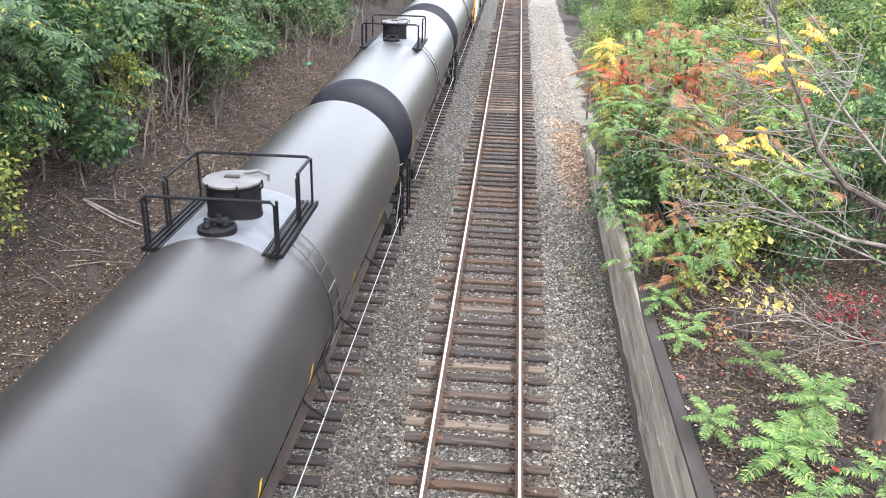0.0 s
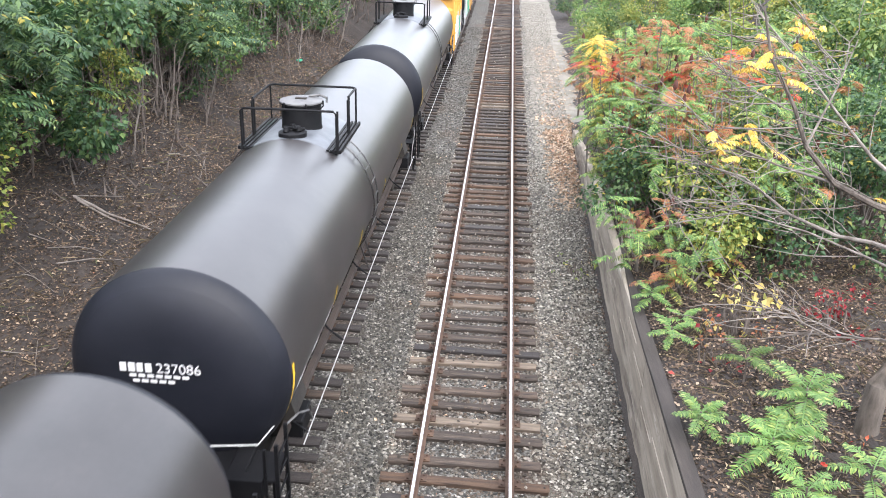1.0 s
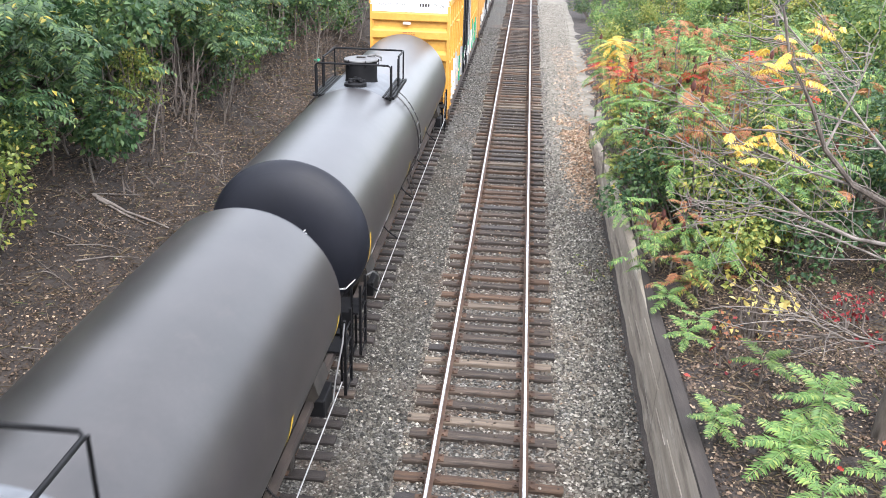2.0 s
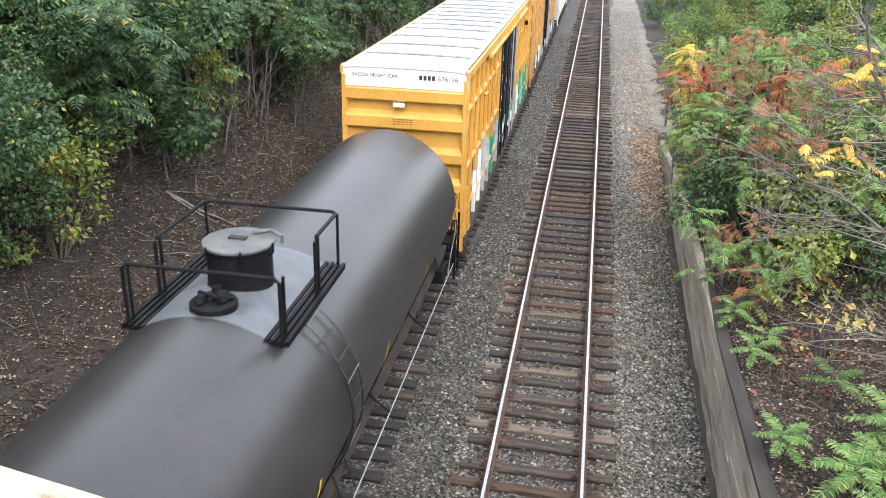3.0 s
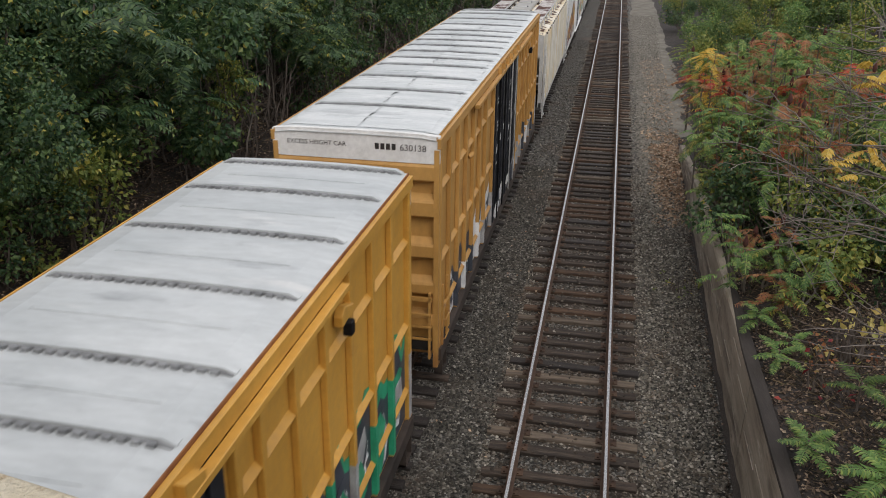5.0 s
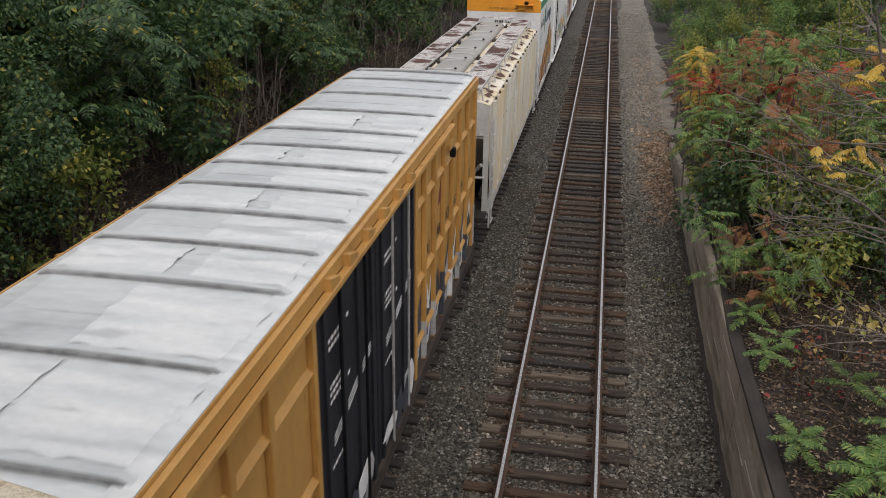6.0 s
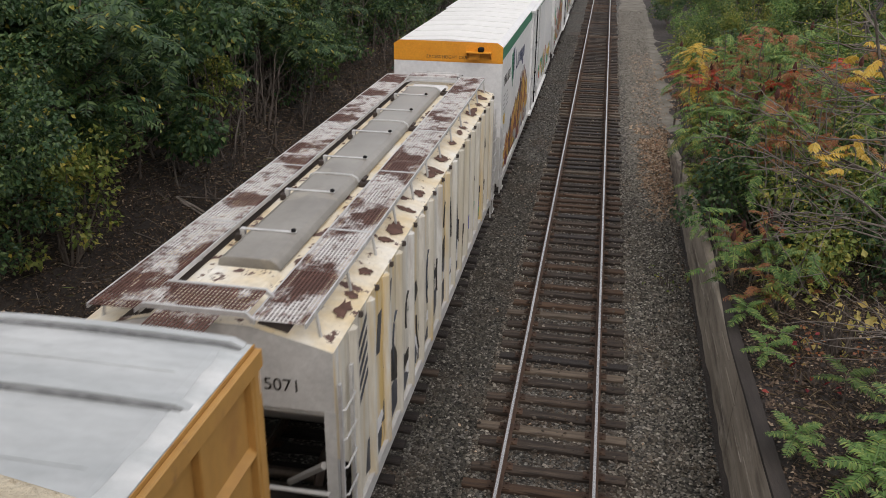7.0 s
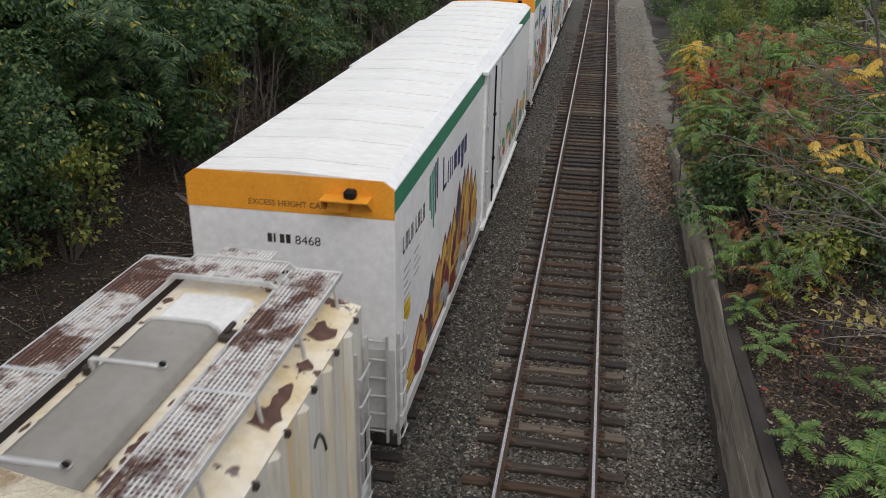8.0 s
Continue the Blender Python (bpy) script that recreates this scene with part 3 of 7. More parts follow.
def build_track(cx, name, label, half, known):
    rng = random.Random(round(cx * 10))
    top = thing(name, label, "railway track")
    tagged(top, kind="structure")
    ys, kinds = [], []
    y = -2.0
    if known:
        ys = [11.23 - 0.55 * i for i in range(1, 22)][::-1] + TIE_Y
        kinds = [rng.choice("bbbd") for _ in range(21)] + list(TIE_KIND)
        y = ys[-1]
    while y < 96:
        y += 0.53 + 0.17 * (rng.random() - 0.5)
        ys.append(y)
        # train track gets mostly dark sleepers, painting in the shade under the cars
        kinds.append(rng.choice(("rrpbrbrd" if y < 33 else "bbbrdbrbpb") if known else "bddddd"))
    meshes = {}
    for kind, m in (("b", M_TIE), ("p", M_TIE_PALE), ("d", M_TIE_DARK), ("r", M_TIE_RUST)):
        variants = []
        for v in range(5):
            bm = bmesh.new()
            wide = rng.uniform(0.098, 0.128)
            for k in range(12):
                x0, x1 = -half + 2 * half * k / 12, -half + 2 * half * (k + 1) / 12
                if k == 0:
                    ring = [bm.verts.new((x0, sy * wide, z)) for sy, z in ((-1, -0.17), (1, -0.17), (1, -0.015), (0.85, 0.0), (-0.85, 0.0), (-1, -0.015))]
                    bm.faces.new(ring[::-1])
                after = [bm.verts.new((x1, sy * wide, z)) for sy, z in ((-1, -0.17), (1, -0.17), (1, -0.015), (0.85, 0.0), (-0.85, 0.0), (-1, -0.015))]
                for q in range(6):
                    bm.faces.new((ring[q], ring[(q + 1) % 6], after[(q + 1) % 6], after[q]))
                ring = after
            bm.faces.new(ring)
            trim = (rng.uniform(-0.08, 0.06), rng.uniform(-0.06, 0.08))
            for vv in bm.verts:
                if abs(vv.co.x) > half - 0.01:
                    vv.co.x += trim[vv.co.x > 0] + 0.025 * (rng.random() - 0.5)
                vv.co.y += 0.016 * (rng.random() - 0.5)
                if vv.co.z > -0.1:
                    vv.co.z -= 0.014 * rng.random()
            variants.append(mesh_of("sleeper", bm, m))
        meshes[kind] = variants
    bm = bmesh.new()
    box(bm, -0.18, 0.18, -0.09, 0.09, 0.0, 0.016)
    for sx, sy in ((-0.13, -0.05), (0.13, 0.05), (-0.1, 0.06), (0.1, -0.06)):
        box(bm, sx - 0.016, sx + 0.016, sy - 0.016, sy + 0.016, 0.016, 0.04)
    plate = mesh_of("tie_plate", bm, M_PLATE)
    for y, k in zip(ys, kinds):
        o = new("sleeper", rng.choice(meshes[k]))
        o.parent = top
        o.matrix_basis = pose(cx + 0.07 * (rng.random() - 0.5), y, 0.0, 0, 0, 3.0 * (rng.random() - 0.5))
        for side in (-1, 1):
            if y < 62:
                o = new("tie_plate", plate)
                o.parent = top
                o.matrix_basis = pose(cx + side * 0.753, y, 0.001)
    for side in (-1, 1):
        bm = bmesh.new()
        prism(bm, [(cx + side * 0.753 + px, pz + 0.017) for px, pz in rail_profile()], -40, 420)
        rail = part("rail", bm, M_RAIL, top)
        bm = bmesh.new()
        prism(bm, [(cx + side * 0.753 - 0.03, 0.178), (cx + side * 0.753 + 0.03, 0.178), (cx + side * 0.753 + 0.024, 0.186), (cx + side * 0.753 - 0.024, 0.186)], -40, 420)
        part("running_surface", bm, M_RAILHEAD, rail, "bright polished rail head")


# ---- rolling stock: each car in its own space, y from its near end backwards, z from the rail head ----
def build_truck(car, y):
    """One bogie: two side frames with springs, bolster, two turning wheelsets."""
    for s in (-1, 1):
        bm = bmesh.new()
        prism(bm, [(y - 1.2, 0.38), (y - 1.2, 0.62), (y - 0.75, 0.72), (y - 0.3, 0.85), (y + 0.3, 0.85), (y + 0.75, 0.72), (y + 1.2, 0.62), (y + 1.2, 0.38), (y + 0.7, 0.4), (y + 0.35, 0.2), (y - 0.35, 0.2), (y - 0.7, 0.4)], s * 1.0 - 0.07, s * 1.0 + 0.07, "x")
        frame_ob = part("truck_side_frame", bm, M_GRIME, car, bevel=0.015)
        for ay in (-0.88, 0.88):
            bm = bmesh.new()
            lathe(bm, [(0.05, s * 1.05), (0.13, s * 1.06), (0.13, s * 1.17), (0.06, s * 1.19)] if s > 0 else [(0.06, -1.19), (0.13, -1.17), (0.13, -1.06), (0.05, -1.05)], 12, "x", (0, y + ay, 0.46))
            part("axle_cap", bm, M_GRIME, frame_ob)
        bm = bmesh.new()
        for k in (-0.16, 0, 0.16):
            lathe(bm, [(0.07, 0.3), (0.075, 0.35), (0.06, 0.4), (0.075, 0.45), (0.06, 0.5), (0.075, 0.55), (0.07, 0.6)], 8, "z", (s * 1.0, y + k, 0))
        part("spring", bm, M_SILL, frame_ob)
    bm = bmesh.new()
    box(bm, -1.05, 1.05, y - 0.2, y + 0.2, 0.5, 0.85)
    part("bolster", bm, M_GRIME, car)
    for ay in (-0.88, 0.88):
        bm = bmesh.new()
        lathe(bm, [(0.08, -1.05), (0.08, -0.82), (0.457, -0.82), (0.46, -0.7), (0.49, -0.68), (0.2, -0.68), (0.09, -0.62), (0.09, 0.62), (0.2, 0.68), (0.49, 0.68), (0.46, 0.7), (0.457, 0.82), (0.08, 0.82), (0.08, 1.05)], 28, "x")
        o = part("wheelset", bm, M_WHEEL, car, "worn steel wheels on an axle", True)
        o.matrix_basis = pose(0, y + ay, 0.46)


def build_coupler(car, y, way):
    bm = bmesh.new()
    box(bm, -0.09, 0.09, min(y, y + way * 0.75), max(y, y + way * 0.75), 0.72, 0.95)
    box(bm, -0.19, 0.17, min(y + way * 0.55, y + way * 0.95), max(y + way * 0.55, y + way * 0.95), 0.68, 1.0)
    part("coupler", bm, M_GRIME, car, bevel=0.03)
    bm = bmesh.new()
    tube(bm, [(0.3, y, 0.8), (0.32, y + way * 0.3, 0.55), (0.25, y + way * 0.7, 0.4), (0.1, y + way * 1.0, 0.5)], 0.028, 6)
    part("air_hose", bm, M_BLACK, car)


def ladder(car, x, y0, y1, z0, z1, step, material, label=""):
    """A ladder on a side: two rails and rungs stood off by x."""
    bm = bmesh.new()
    for y in (y0, y1):
        box(bm, x - 0.02, x + 0.02, y - 0.025, y + 0.025, z0, z1)
    lad = part("ladder", bm, material, car, label)
    z = z0 + 0.12
    while z < z1:
        bm = bmesh.new()
        tube(bm, [(x, y0, z), (x + 0.05, y0 + 0.03, z), (x + 0.05, y1 - 0.03, z), (x, y1, z)], 0.014, 5)
        part("rung", bm, material, lad)
        z += step


TANK_R, TANK_Z, TANK_L = 1.56, 2.27, 15.6


def build_tank_car():
    car = thing("tank_car", "long black tank car with grey sheen, domed manway and railed platform", "tank car", "tank cars of the freight train")
    R, Z, L = TANK_R, TANK_Z, TANK_L
    bm = bmesh.new()
    prof = [(R, 0.02), (R, 0.1)] + [(R, L * k / 8) for k in range(1, 8)] + [(R, L - 0.1), (R, L - 0.02)]
    lathe(bm, prof, 72, "y", (0, 0, Z))
    part("tank_shell", bm, M_TANK, car, "smooth grey-black tank barrel with a dull sheen", True)
    for y, way in ((0.02, -1), (L - 0.02, 1)):
        arc = []
        for k in range(17):
            a = math.pi / 2 * k / 16
            arc.append((max(0.01, R * math.cos(a) ** 0.62 if k < 16 else 0.01), y + way * 0.52 * math.sin(a) ** 1.25))
        bm = bmesh.new()
        lathe(bm, (arc[:7] if way > 0 else arc[:7][::-1]), 72, "y", (0, 0, Z))
        bmesh.ops.delete(bm, geom=[f for f in bm.faces if len(f.verts) > 4], context="FACES_ONLY")
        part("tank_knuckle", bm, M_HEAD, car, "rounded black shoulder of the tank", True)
        bm = bmesh.new()
        lathe(bm, arc[6:] if way > 0 else arc[6:][::-1], 72, "y", (0, 0, Z))
        bmesh.ops.delete(bm, geom=[f for f in bm.faces if len(f.verts) > 4 and abs(f.calc_center_median().y - arc[6][1]) < 0.01], context="FACES_ONLY")
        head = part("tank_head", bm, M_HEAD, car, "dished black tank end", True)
        bm = bmesh.new()
        yy = y + way * 0.6
        tube(bm, [(-1.25, y + way * 0.1, Z - 0.75), (-1.2, yy, Z - 0.74), (0, yy + way * 0.1, Z - 0.8), (1.2, yy, Z - 0.74), (1.3, y + way * 0.1, Z - 0.75)], 0.012, 6)
        tube(bm, [(0.0, yy + way * 0.1, Z - 0.8), (0.0, yy + way * 0.1, Z - 0.55), (0.05, yy - way * 0.15, Z - 0.5)], 0.016, 6)
        part("end_handrail", bm, M_GREYEND, head, "grey grab rail across the tank end")
    # number and stencilled data on the near head
    flat = pose(0, -0.515, Z + 0.2, 90)
    bars("reporting_mark", [(-0.62 + 0.115 * k, -0.62 + 0.115 * k + w, 0.06, 0.19) for k, w in enumerate((0.085, 0.09, 0.08, 0.085))], flat, M_STENCIL, car, "white stencilled owner mark shown as bars")
    lettering("237086", 0.205, pose(-0.13, -0.518, Z + 0.26, 90), M_STENCIL, car, "car_number", "white stencilled car number")
    tagged(bars("stencilled_data", [(-0.5 + 0.12 * i, -0.41 + 0.12 * i, -0.02, 0.025) for i in range(7)] + [(-0.46 + 0.12 * i, -0.37 + 0.12 * i, -0.1, -0.055) for i in range(5)], flat, M_STENCIL, car, "small unreadable white data lines"), kind="stuff")
    # dome platform
    cy = 7.6
    bm = bmesh.new()
    n = 14
    rows = []
    for y in (cy - 1.15, cy - 1.1, cy + 1.1, cy + 1.15):
        rows.append([bm.verts.new(((R + (0.012 if abs(y - cy) < 1.12 else 0.001)) * math.sin(a), y, Z + (R + (0.012 if abs(y - cy) < 1.12 else 0.001)) * math.cos(a))) for a in [radians(-36 + 72 * i / n) for i in range(n + 1)]])
    for a, b in zip(rows, rows[1:]):
        for i in range(n):
            bm.faces.new((a[i], a[i + 1], b[i + 1], b[i]))
    part("dome_area", bm, M_PLATFORM, car, "blue-grey painted patch round the manway", True)
    top = Z + R
    bm = bmesh.new()
    lathe(bm, [(0.45, top - 0.12), (0.43, top - 0.02), (0.42, top + 0.04), (0.42, top + 0.46), (0.45, top + 0.48), (0.45, top + 0.51)], 36, "z", (0, cy, 0))
    manway = part("manway", bm, M_BLACK, car, "black cylindrical manway", True)
    bm = bmesh.new()
    lathe(bm, [(0.01, top + 0.51), (0.46, top + 0.511), (0.46, top + 0.54), (0.4, top + 0.56), (0.01, top + 0.575)], 36, "z", (0, cy, 0))
    lid = part("manway_lid", bm, M_LID, manway, "pale dusty steel lid", True)
    bm = bmesh.new()
    box(bm, -0.12, 0.12, cy - 0.07, cy + 0.03, top + 0.57, top + 0.6)
    part("lid_plate", bm, M_GRIME, lid, "dark plate on the lid", bevel=0.008)
    bm = bmesh.new()
    tube(bm, [(0.12, cy + 0.2, top + 0.58), (0.34, cy + 0.26, top + 0.61), (0.5, cy + 0.22, top + 0.56), (0.5, cy + 0.22, top + 0.46)], 0.03, 6)
    part("lid_hinge", bm, M_LID, lid)
    for k in range(6):
        a = 2 * math.pi * k / 6 + 2.0
        c, s = math.cos(a), math.sin(a)
        bm = bmesh.new()
        tube(bm, [(0.42 * c, cy + 0.42 * s, top + 0.38), (0.48 * c, cy + 0.48 * s, top + 0.44), (0.475 * c, cy + 0.475 * s, top + 0.56)], 0.016, 6)
        part("eye_bolt", bm, M_BLACK, manway)
    rng = random.Random(5)
    bm = bmesh.new()
    lathe(bm, [(0.29, top - 0.05), (0.29, top + 0.07), (0.23, top + 0.1), (0.01, top + 0.11)], 20, "z", (0, cy - 0.85, 0))
    valve = part("valve_fitting", bm, M_BLACK, car, "squat black valve fitting")
    for k in range(9):
        a, r = rng.random() * 6.28, 0.2 * rng.random()
        bm = bmesh.new()
        lathe(bm, [(0.05, top + 0.09), (0.07, top + 0.12), (0.05, top + 0.15 + 0.05 * rng.random()), (0.01, top + 0.18)], 8, "z", (r * math.cos(a), cy - 0.85 + r * math.sin(a), 0))
        part("valve", bm, M_BLACK, valve)
    bm = bmesh.new()
    tube(bm, [(-0.2, cy - 0.8, top + 0.15), (0.1, cy - 0.95, top + 0.17), (0.24, cy - 0.8, top + 0.13)], 0.03, 6)
    part("valve_handle", bm, M_BLACK, valve)
    wz = Z + 1.38
    for s in (-1, 1):
        bm = bmesh.new()
        xa, xb = sorted((s * 0.68, s * 1.06))
        box(bm, xa, xb, cy - 1.18, cy + 1.18, wz - 0.075, wz - 0.036)
        walkway = part("walkway", bm, M_BLACK, car, "slatted black steel walkway")
        for y in (cy - 1.05, cy, cy + 1.05):
            bm = bmesh.new()
            tube(bm, [(s * 0.95, y, wz - 0.06), (s * 0.9, y, Z + 1.2)], 0.03, 5)
            part("bracket", bm, M_BLACK, walkway)
        for k in range(5):
            bm = bmesh.new()
            x = s * (0.7 + 0.083 * k)
            box(bm, x - 0.025, x + 0.025, cy - 1.2, cy + 1.2, wz - 0.035, wz)
            part("slat", bm, M_BLACK, walkway)
    hz, fy, ry = wz + 0.78, cy - 1.15, cy + 1.15
    e = 0.97
    bm = bmesh.new()
    tube(bm, [(-e, fy, wz), (-e, fy, hz - 0.06), (-e + 0.06, fy, hz), (e - 0.06, fy, hz), (e, fy, hz - 0.06), (e, fy, wz)], 0.026, 8)
    part("front_handrail", bm, M_BLACK, car, "black tubular platform handrail", True)
    bm = bmesh.new()
    tube(bm, [(-e, cy - 0.35, wz), (-e, cy - 0.35, hz - 0.06), (-e, cy - 0.29, hz), (-e, ry - 0.1, hz), (-e + 0.08, ry, hz), (e - 0.08, ry, hz), (e, ry - 0.08, hz), (e, cy + 0.2, hz), (e, cy + 0.14, hz - 0.06), (e, cy + 0.14, wz)], 0.026, 8)
    part("rear_handrail", bm, M_BLACK, car, "black tubular platform handrail", True)
    for x, y in ((-e, ry - 0.02), (e, ry - 0.02), (e, cy + 0.26), (-e, cy - 0.22), (e, fy + 0.12), (-e, fy + 0.12)):
        bm = bmesh.new()
        tube(bm, [(x, y, wz), (x, y, hz - 0.02)], 0.022, 8)
        part("rail_post", bm, M_BLACK, car)
    # curved side ladders, straight side rails, markers
    for s in (-1, 1):
        ly = cy - 0.25
        rails = bmesh.new()
        for y in (ly - 0.24, ly + 0.24):
            tube(rails, [(s * (R + 0.07) * math.cos(a), y, Z + (R + 0.07) * math.sin(a)) for a in [radians(52 - 8 * i) for i in range(12)]] + [(s * 1.5, y, 0.75)], 0.018, 5)
        lad = part("side_ladder", rails, M_TANK, car, "curved grey-black side ladder")
        for i in range(10):
            a = radians(50 - 11 * i)
            bm = bmesh.new()
            tube(bm, [(s * (R + 0.08) * math.cos(a), ly - 0.26, Z + (R + 0.08) * math.sin(a)), (s * (R + 0.08) * math.cos(a), ly + 0.26, Z + (R + 0.08) * math.sin(a))], 0.011, 5)
            part("rung", bm, M_TANK if i % 3 else M_LID, lad, "worn rung")
        bm = bmesh.new()
        tube(bm, [(s * 1.61, 0.3, 0.95), (s * 1.61, L - 0.3, 0.95)], 0.011, 5)
        rail = part("side_handrail", bm, M_SILVER, car, "thin pale side handrail")
        for k in range(6):
            bm = bmesh.new()
            y = 0.6 + (L - 1.2) * k / 5
            tube(bm, [(s * 1.61, y, 0.95), (s * 1.35, y, 1.15), (s * 1.2, y, 1.35)], 0.02, 5)
            part("rail_bracket", bm, M_BLACK, rail)
        for y in (0.1, 3.27, 5.95, 9.37, 12.5, 15.4):
            bm = bmesh.new()
            wide = 0.05
            rows = [[bm.verts.new((s * (R + 0.006) * math.cos(a), y + d, Z + (R + 0.006) * math.sin(a))) for d in (-wide, wide)] for a in [radians((6 if y < 0.2 else -5) - (7.5 if y < 0.2 else 4.5) * i) for i in range(5)]]
            for p, q in zip(rows, rows[1:]):
                bm.faces.new((p[0], p[1], q[1], q[0]))
            part("reflector", bm, M_MARK, car, "yellow reflective strip")
        bm = bmesh.new()
        rows = [[(s * (R + 0.006) * math.cos(a), Z + (R + 0.006) * math.sin(a)) for a in [radians(-14 - 4 * i) for i in range(4)]]]
        for k in range(9):
            y = 0.5 + 0.32 * k
            a0, a1 = rows[0][0], rows[0][1 + k % 3]
            vs = [bm.verts.new(p) for p in ((a0[0], y, a0[1]), (a0[0], y + 0.2, a0[1]), (a1[0], y + 0.2, a1[1]), (a1[0], y, a1[1]))]
            bm.faces.new(vs)
        tagged(part("stencilled_data", bm, M_STENCIL, car, "small unreadable white side stencils"), kind="stuff")
        bm = bmesh.new()
        for y0, y1 in ((-0.9, 2.3), (L - 2.3, L + 0.9)):
            stub = bmesh.new()
            box(stub, s * 0.95 - 0.12, s * 0.95 + 0.12, y0, y1, 0.98, 1.25)
            part("stub_sill", stub, M_BLACK, car, "black stub sill", bevel=0.01)
        box(bm, s * 1.3 - 0.05, s * 1.3 + 0.05, -0.6, L + 0.6, 1.02, 1.16)
        part("side_sill", bm, M_SILL, car, "brown rusted side sill")
    for y, way in ((-0.55, 1), (L + 0.55, -1)):
        bm = bmesh.new()
        ya, yb = sorted((y - way * 0.35, y + way * 0.3))
        box(bm, -1.5, 1.5, ya, yb, 1.16, 1.2)
        part("end_platform", bm, M_BLACK, car, "black steel end platform")
        for s in (-1, 1):
            bm = bmesh.new()
            for yy in (y - way * 0.3, y + way * 0.2):
                box(bm, s * 1.53 - 0.025, s * 1.53 + 0.025, yy - 0.025, yy + 0.025, 0.28, 1.75)
            lad = part("corner_ladder", bm, M_BLACK, car, "black corner ladder")
            for z in (0.32, 0.62, 0.92, 1.2, 1.5):
                bm = bmesh.new()
                tube(bm, [(s * 1.53, y - way * 0.3, z), (s * 1.53, y + way * 0.2, z)], 0.016, 5)
                part("rung", bm, M_BLACK, lad)
            bm = bmesh.new()
            tube(bm, [(s * 1.53, y + way * 0.2, 1.72), (s * 1.6, y + way * 0.7, 1.6), (s * 1.6, y + way * 1.3, 1.25), (s * 1.6, y + way * 1.5, 0.97)], 0.016, 5)
            part("grab_rail", bm, M_LID, car, "thin grey grab rail")
            bm = bmesh.new()
            ya, yb = sorted((y + way * 1.15, y + way * 1.75))
            box(bm, min(s * 1.0, s * 1.52), max(s * 1.0, s * 1.52), ya, yb, 0.82, 1.14)
            part("body_bolster", bm, M_BLACK, car, "black body bolster end", bevel=0.02)
    for y in (0.9, L - 0.9):
        bm = bmesh.new()
        prism(bm, [(-1.45, 1.25), (-1.3, 1.75), (-0.8, 1.0), (0.8, 1.0), (1.3, 1.75), (1.45, 1.25), (1.2, 0.9), (-1.2, 0.9)], y - 0.35, y + 0.35)
        part("tank_saddle", bm, M_GRIME, car)
    bm = bmesh.new()
    box(bm, -0.3, 0.3, -1.0, L + 1.0, 0.8, 1.1)
    for y in (-1.0, L + 0.8):
        box(bm, -1.35, 1.35, y, y + 0.2, 0.95, 1.25)
    for y in (-0.9, L + 0.75):
        for s in (-1, 1):
            box(bm, s * 1.38 - 0.02, s * 1.38 + 0.02, y - 0.02, y + 0.02, 0.3, 1.7)
            box(bm, s * 1.38 - 0.02, s * 1.38 + 0.02, y + 0.35, y + 0.39, 0.3, 1.2)
            box(bm, s * 1.38 - 0.02, s * 1.38 + 0.02, y - 0.02, y + 0.39, 0.3, 0.35)
    part("underframe", bm, M_BLACK, car)
    bm = bmesh.new()
    lathe(bm, [(0.28, -0.02), (0.3, 0.0), (0.28, 0.02)], 20, "y", (-0.75, -0.8, 1.9))
    tube(bm, [(-0.75, -0.75, 1.1), (-0.75, -0.75, 1.9)], 0.03, 6)
    part("brake_wheel", bm, M_BLACK, car)
    build_coupler(car, -1.0, -1)
    build_coupler(car, L + 1.0, 1)
    for y in (1.0, L - 1.0):
        build_truck(car, y)
    return car


BOX_L, BOX_H, SLOGAN_Z = 18.4, 4.84, 2.6


def graffiti(parent, rng, x, spans, materials, base=(0.45, 1.9)):
    """Sprayed shapes on a side wall: one thin mesh for each colour."""
    side = pose(x, 0, 0, 90, 0, 90)
    for k, m in enumerate(materials):
        for y0, y1 in spans:
            for _ in range(max(2, int((y1 - y0) * 1.1))):
                bm = bmesh.new()
                cy = y0 + 0.15 + (y1 - y0 - 0.3) * rng.random()
                w = min(0.2 + 0.4 * rng.random(), (y1 - y0) / 2 - 0.02)
                cy = min(max(cy, y0 + w), y1 - w)
                cz = base[0] + (base[1] - base[0]) * rng.random()
                h = 0.15 + 0.35 * rng.random()
                lean = rng.uniform(-0.3, 0.3)
                patch(bm, [(p[0] + lean * (p[1] - cz), p[1]) for p in blob(rng, cy, cz, w, h, rng.choice([5, 6, 9]), 0.5)], 0.002 + 0.001 * k + 0.0004 * rng.random())
                o = part("sprayed_shape", bm, m, parent, "bold abstract sprayed shape")
                o.matrix_basis = side


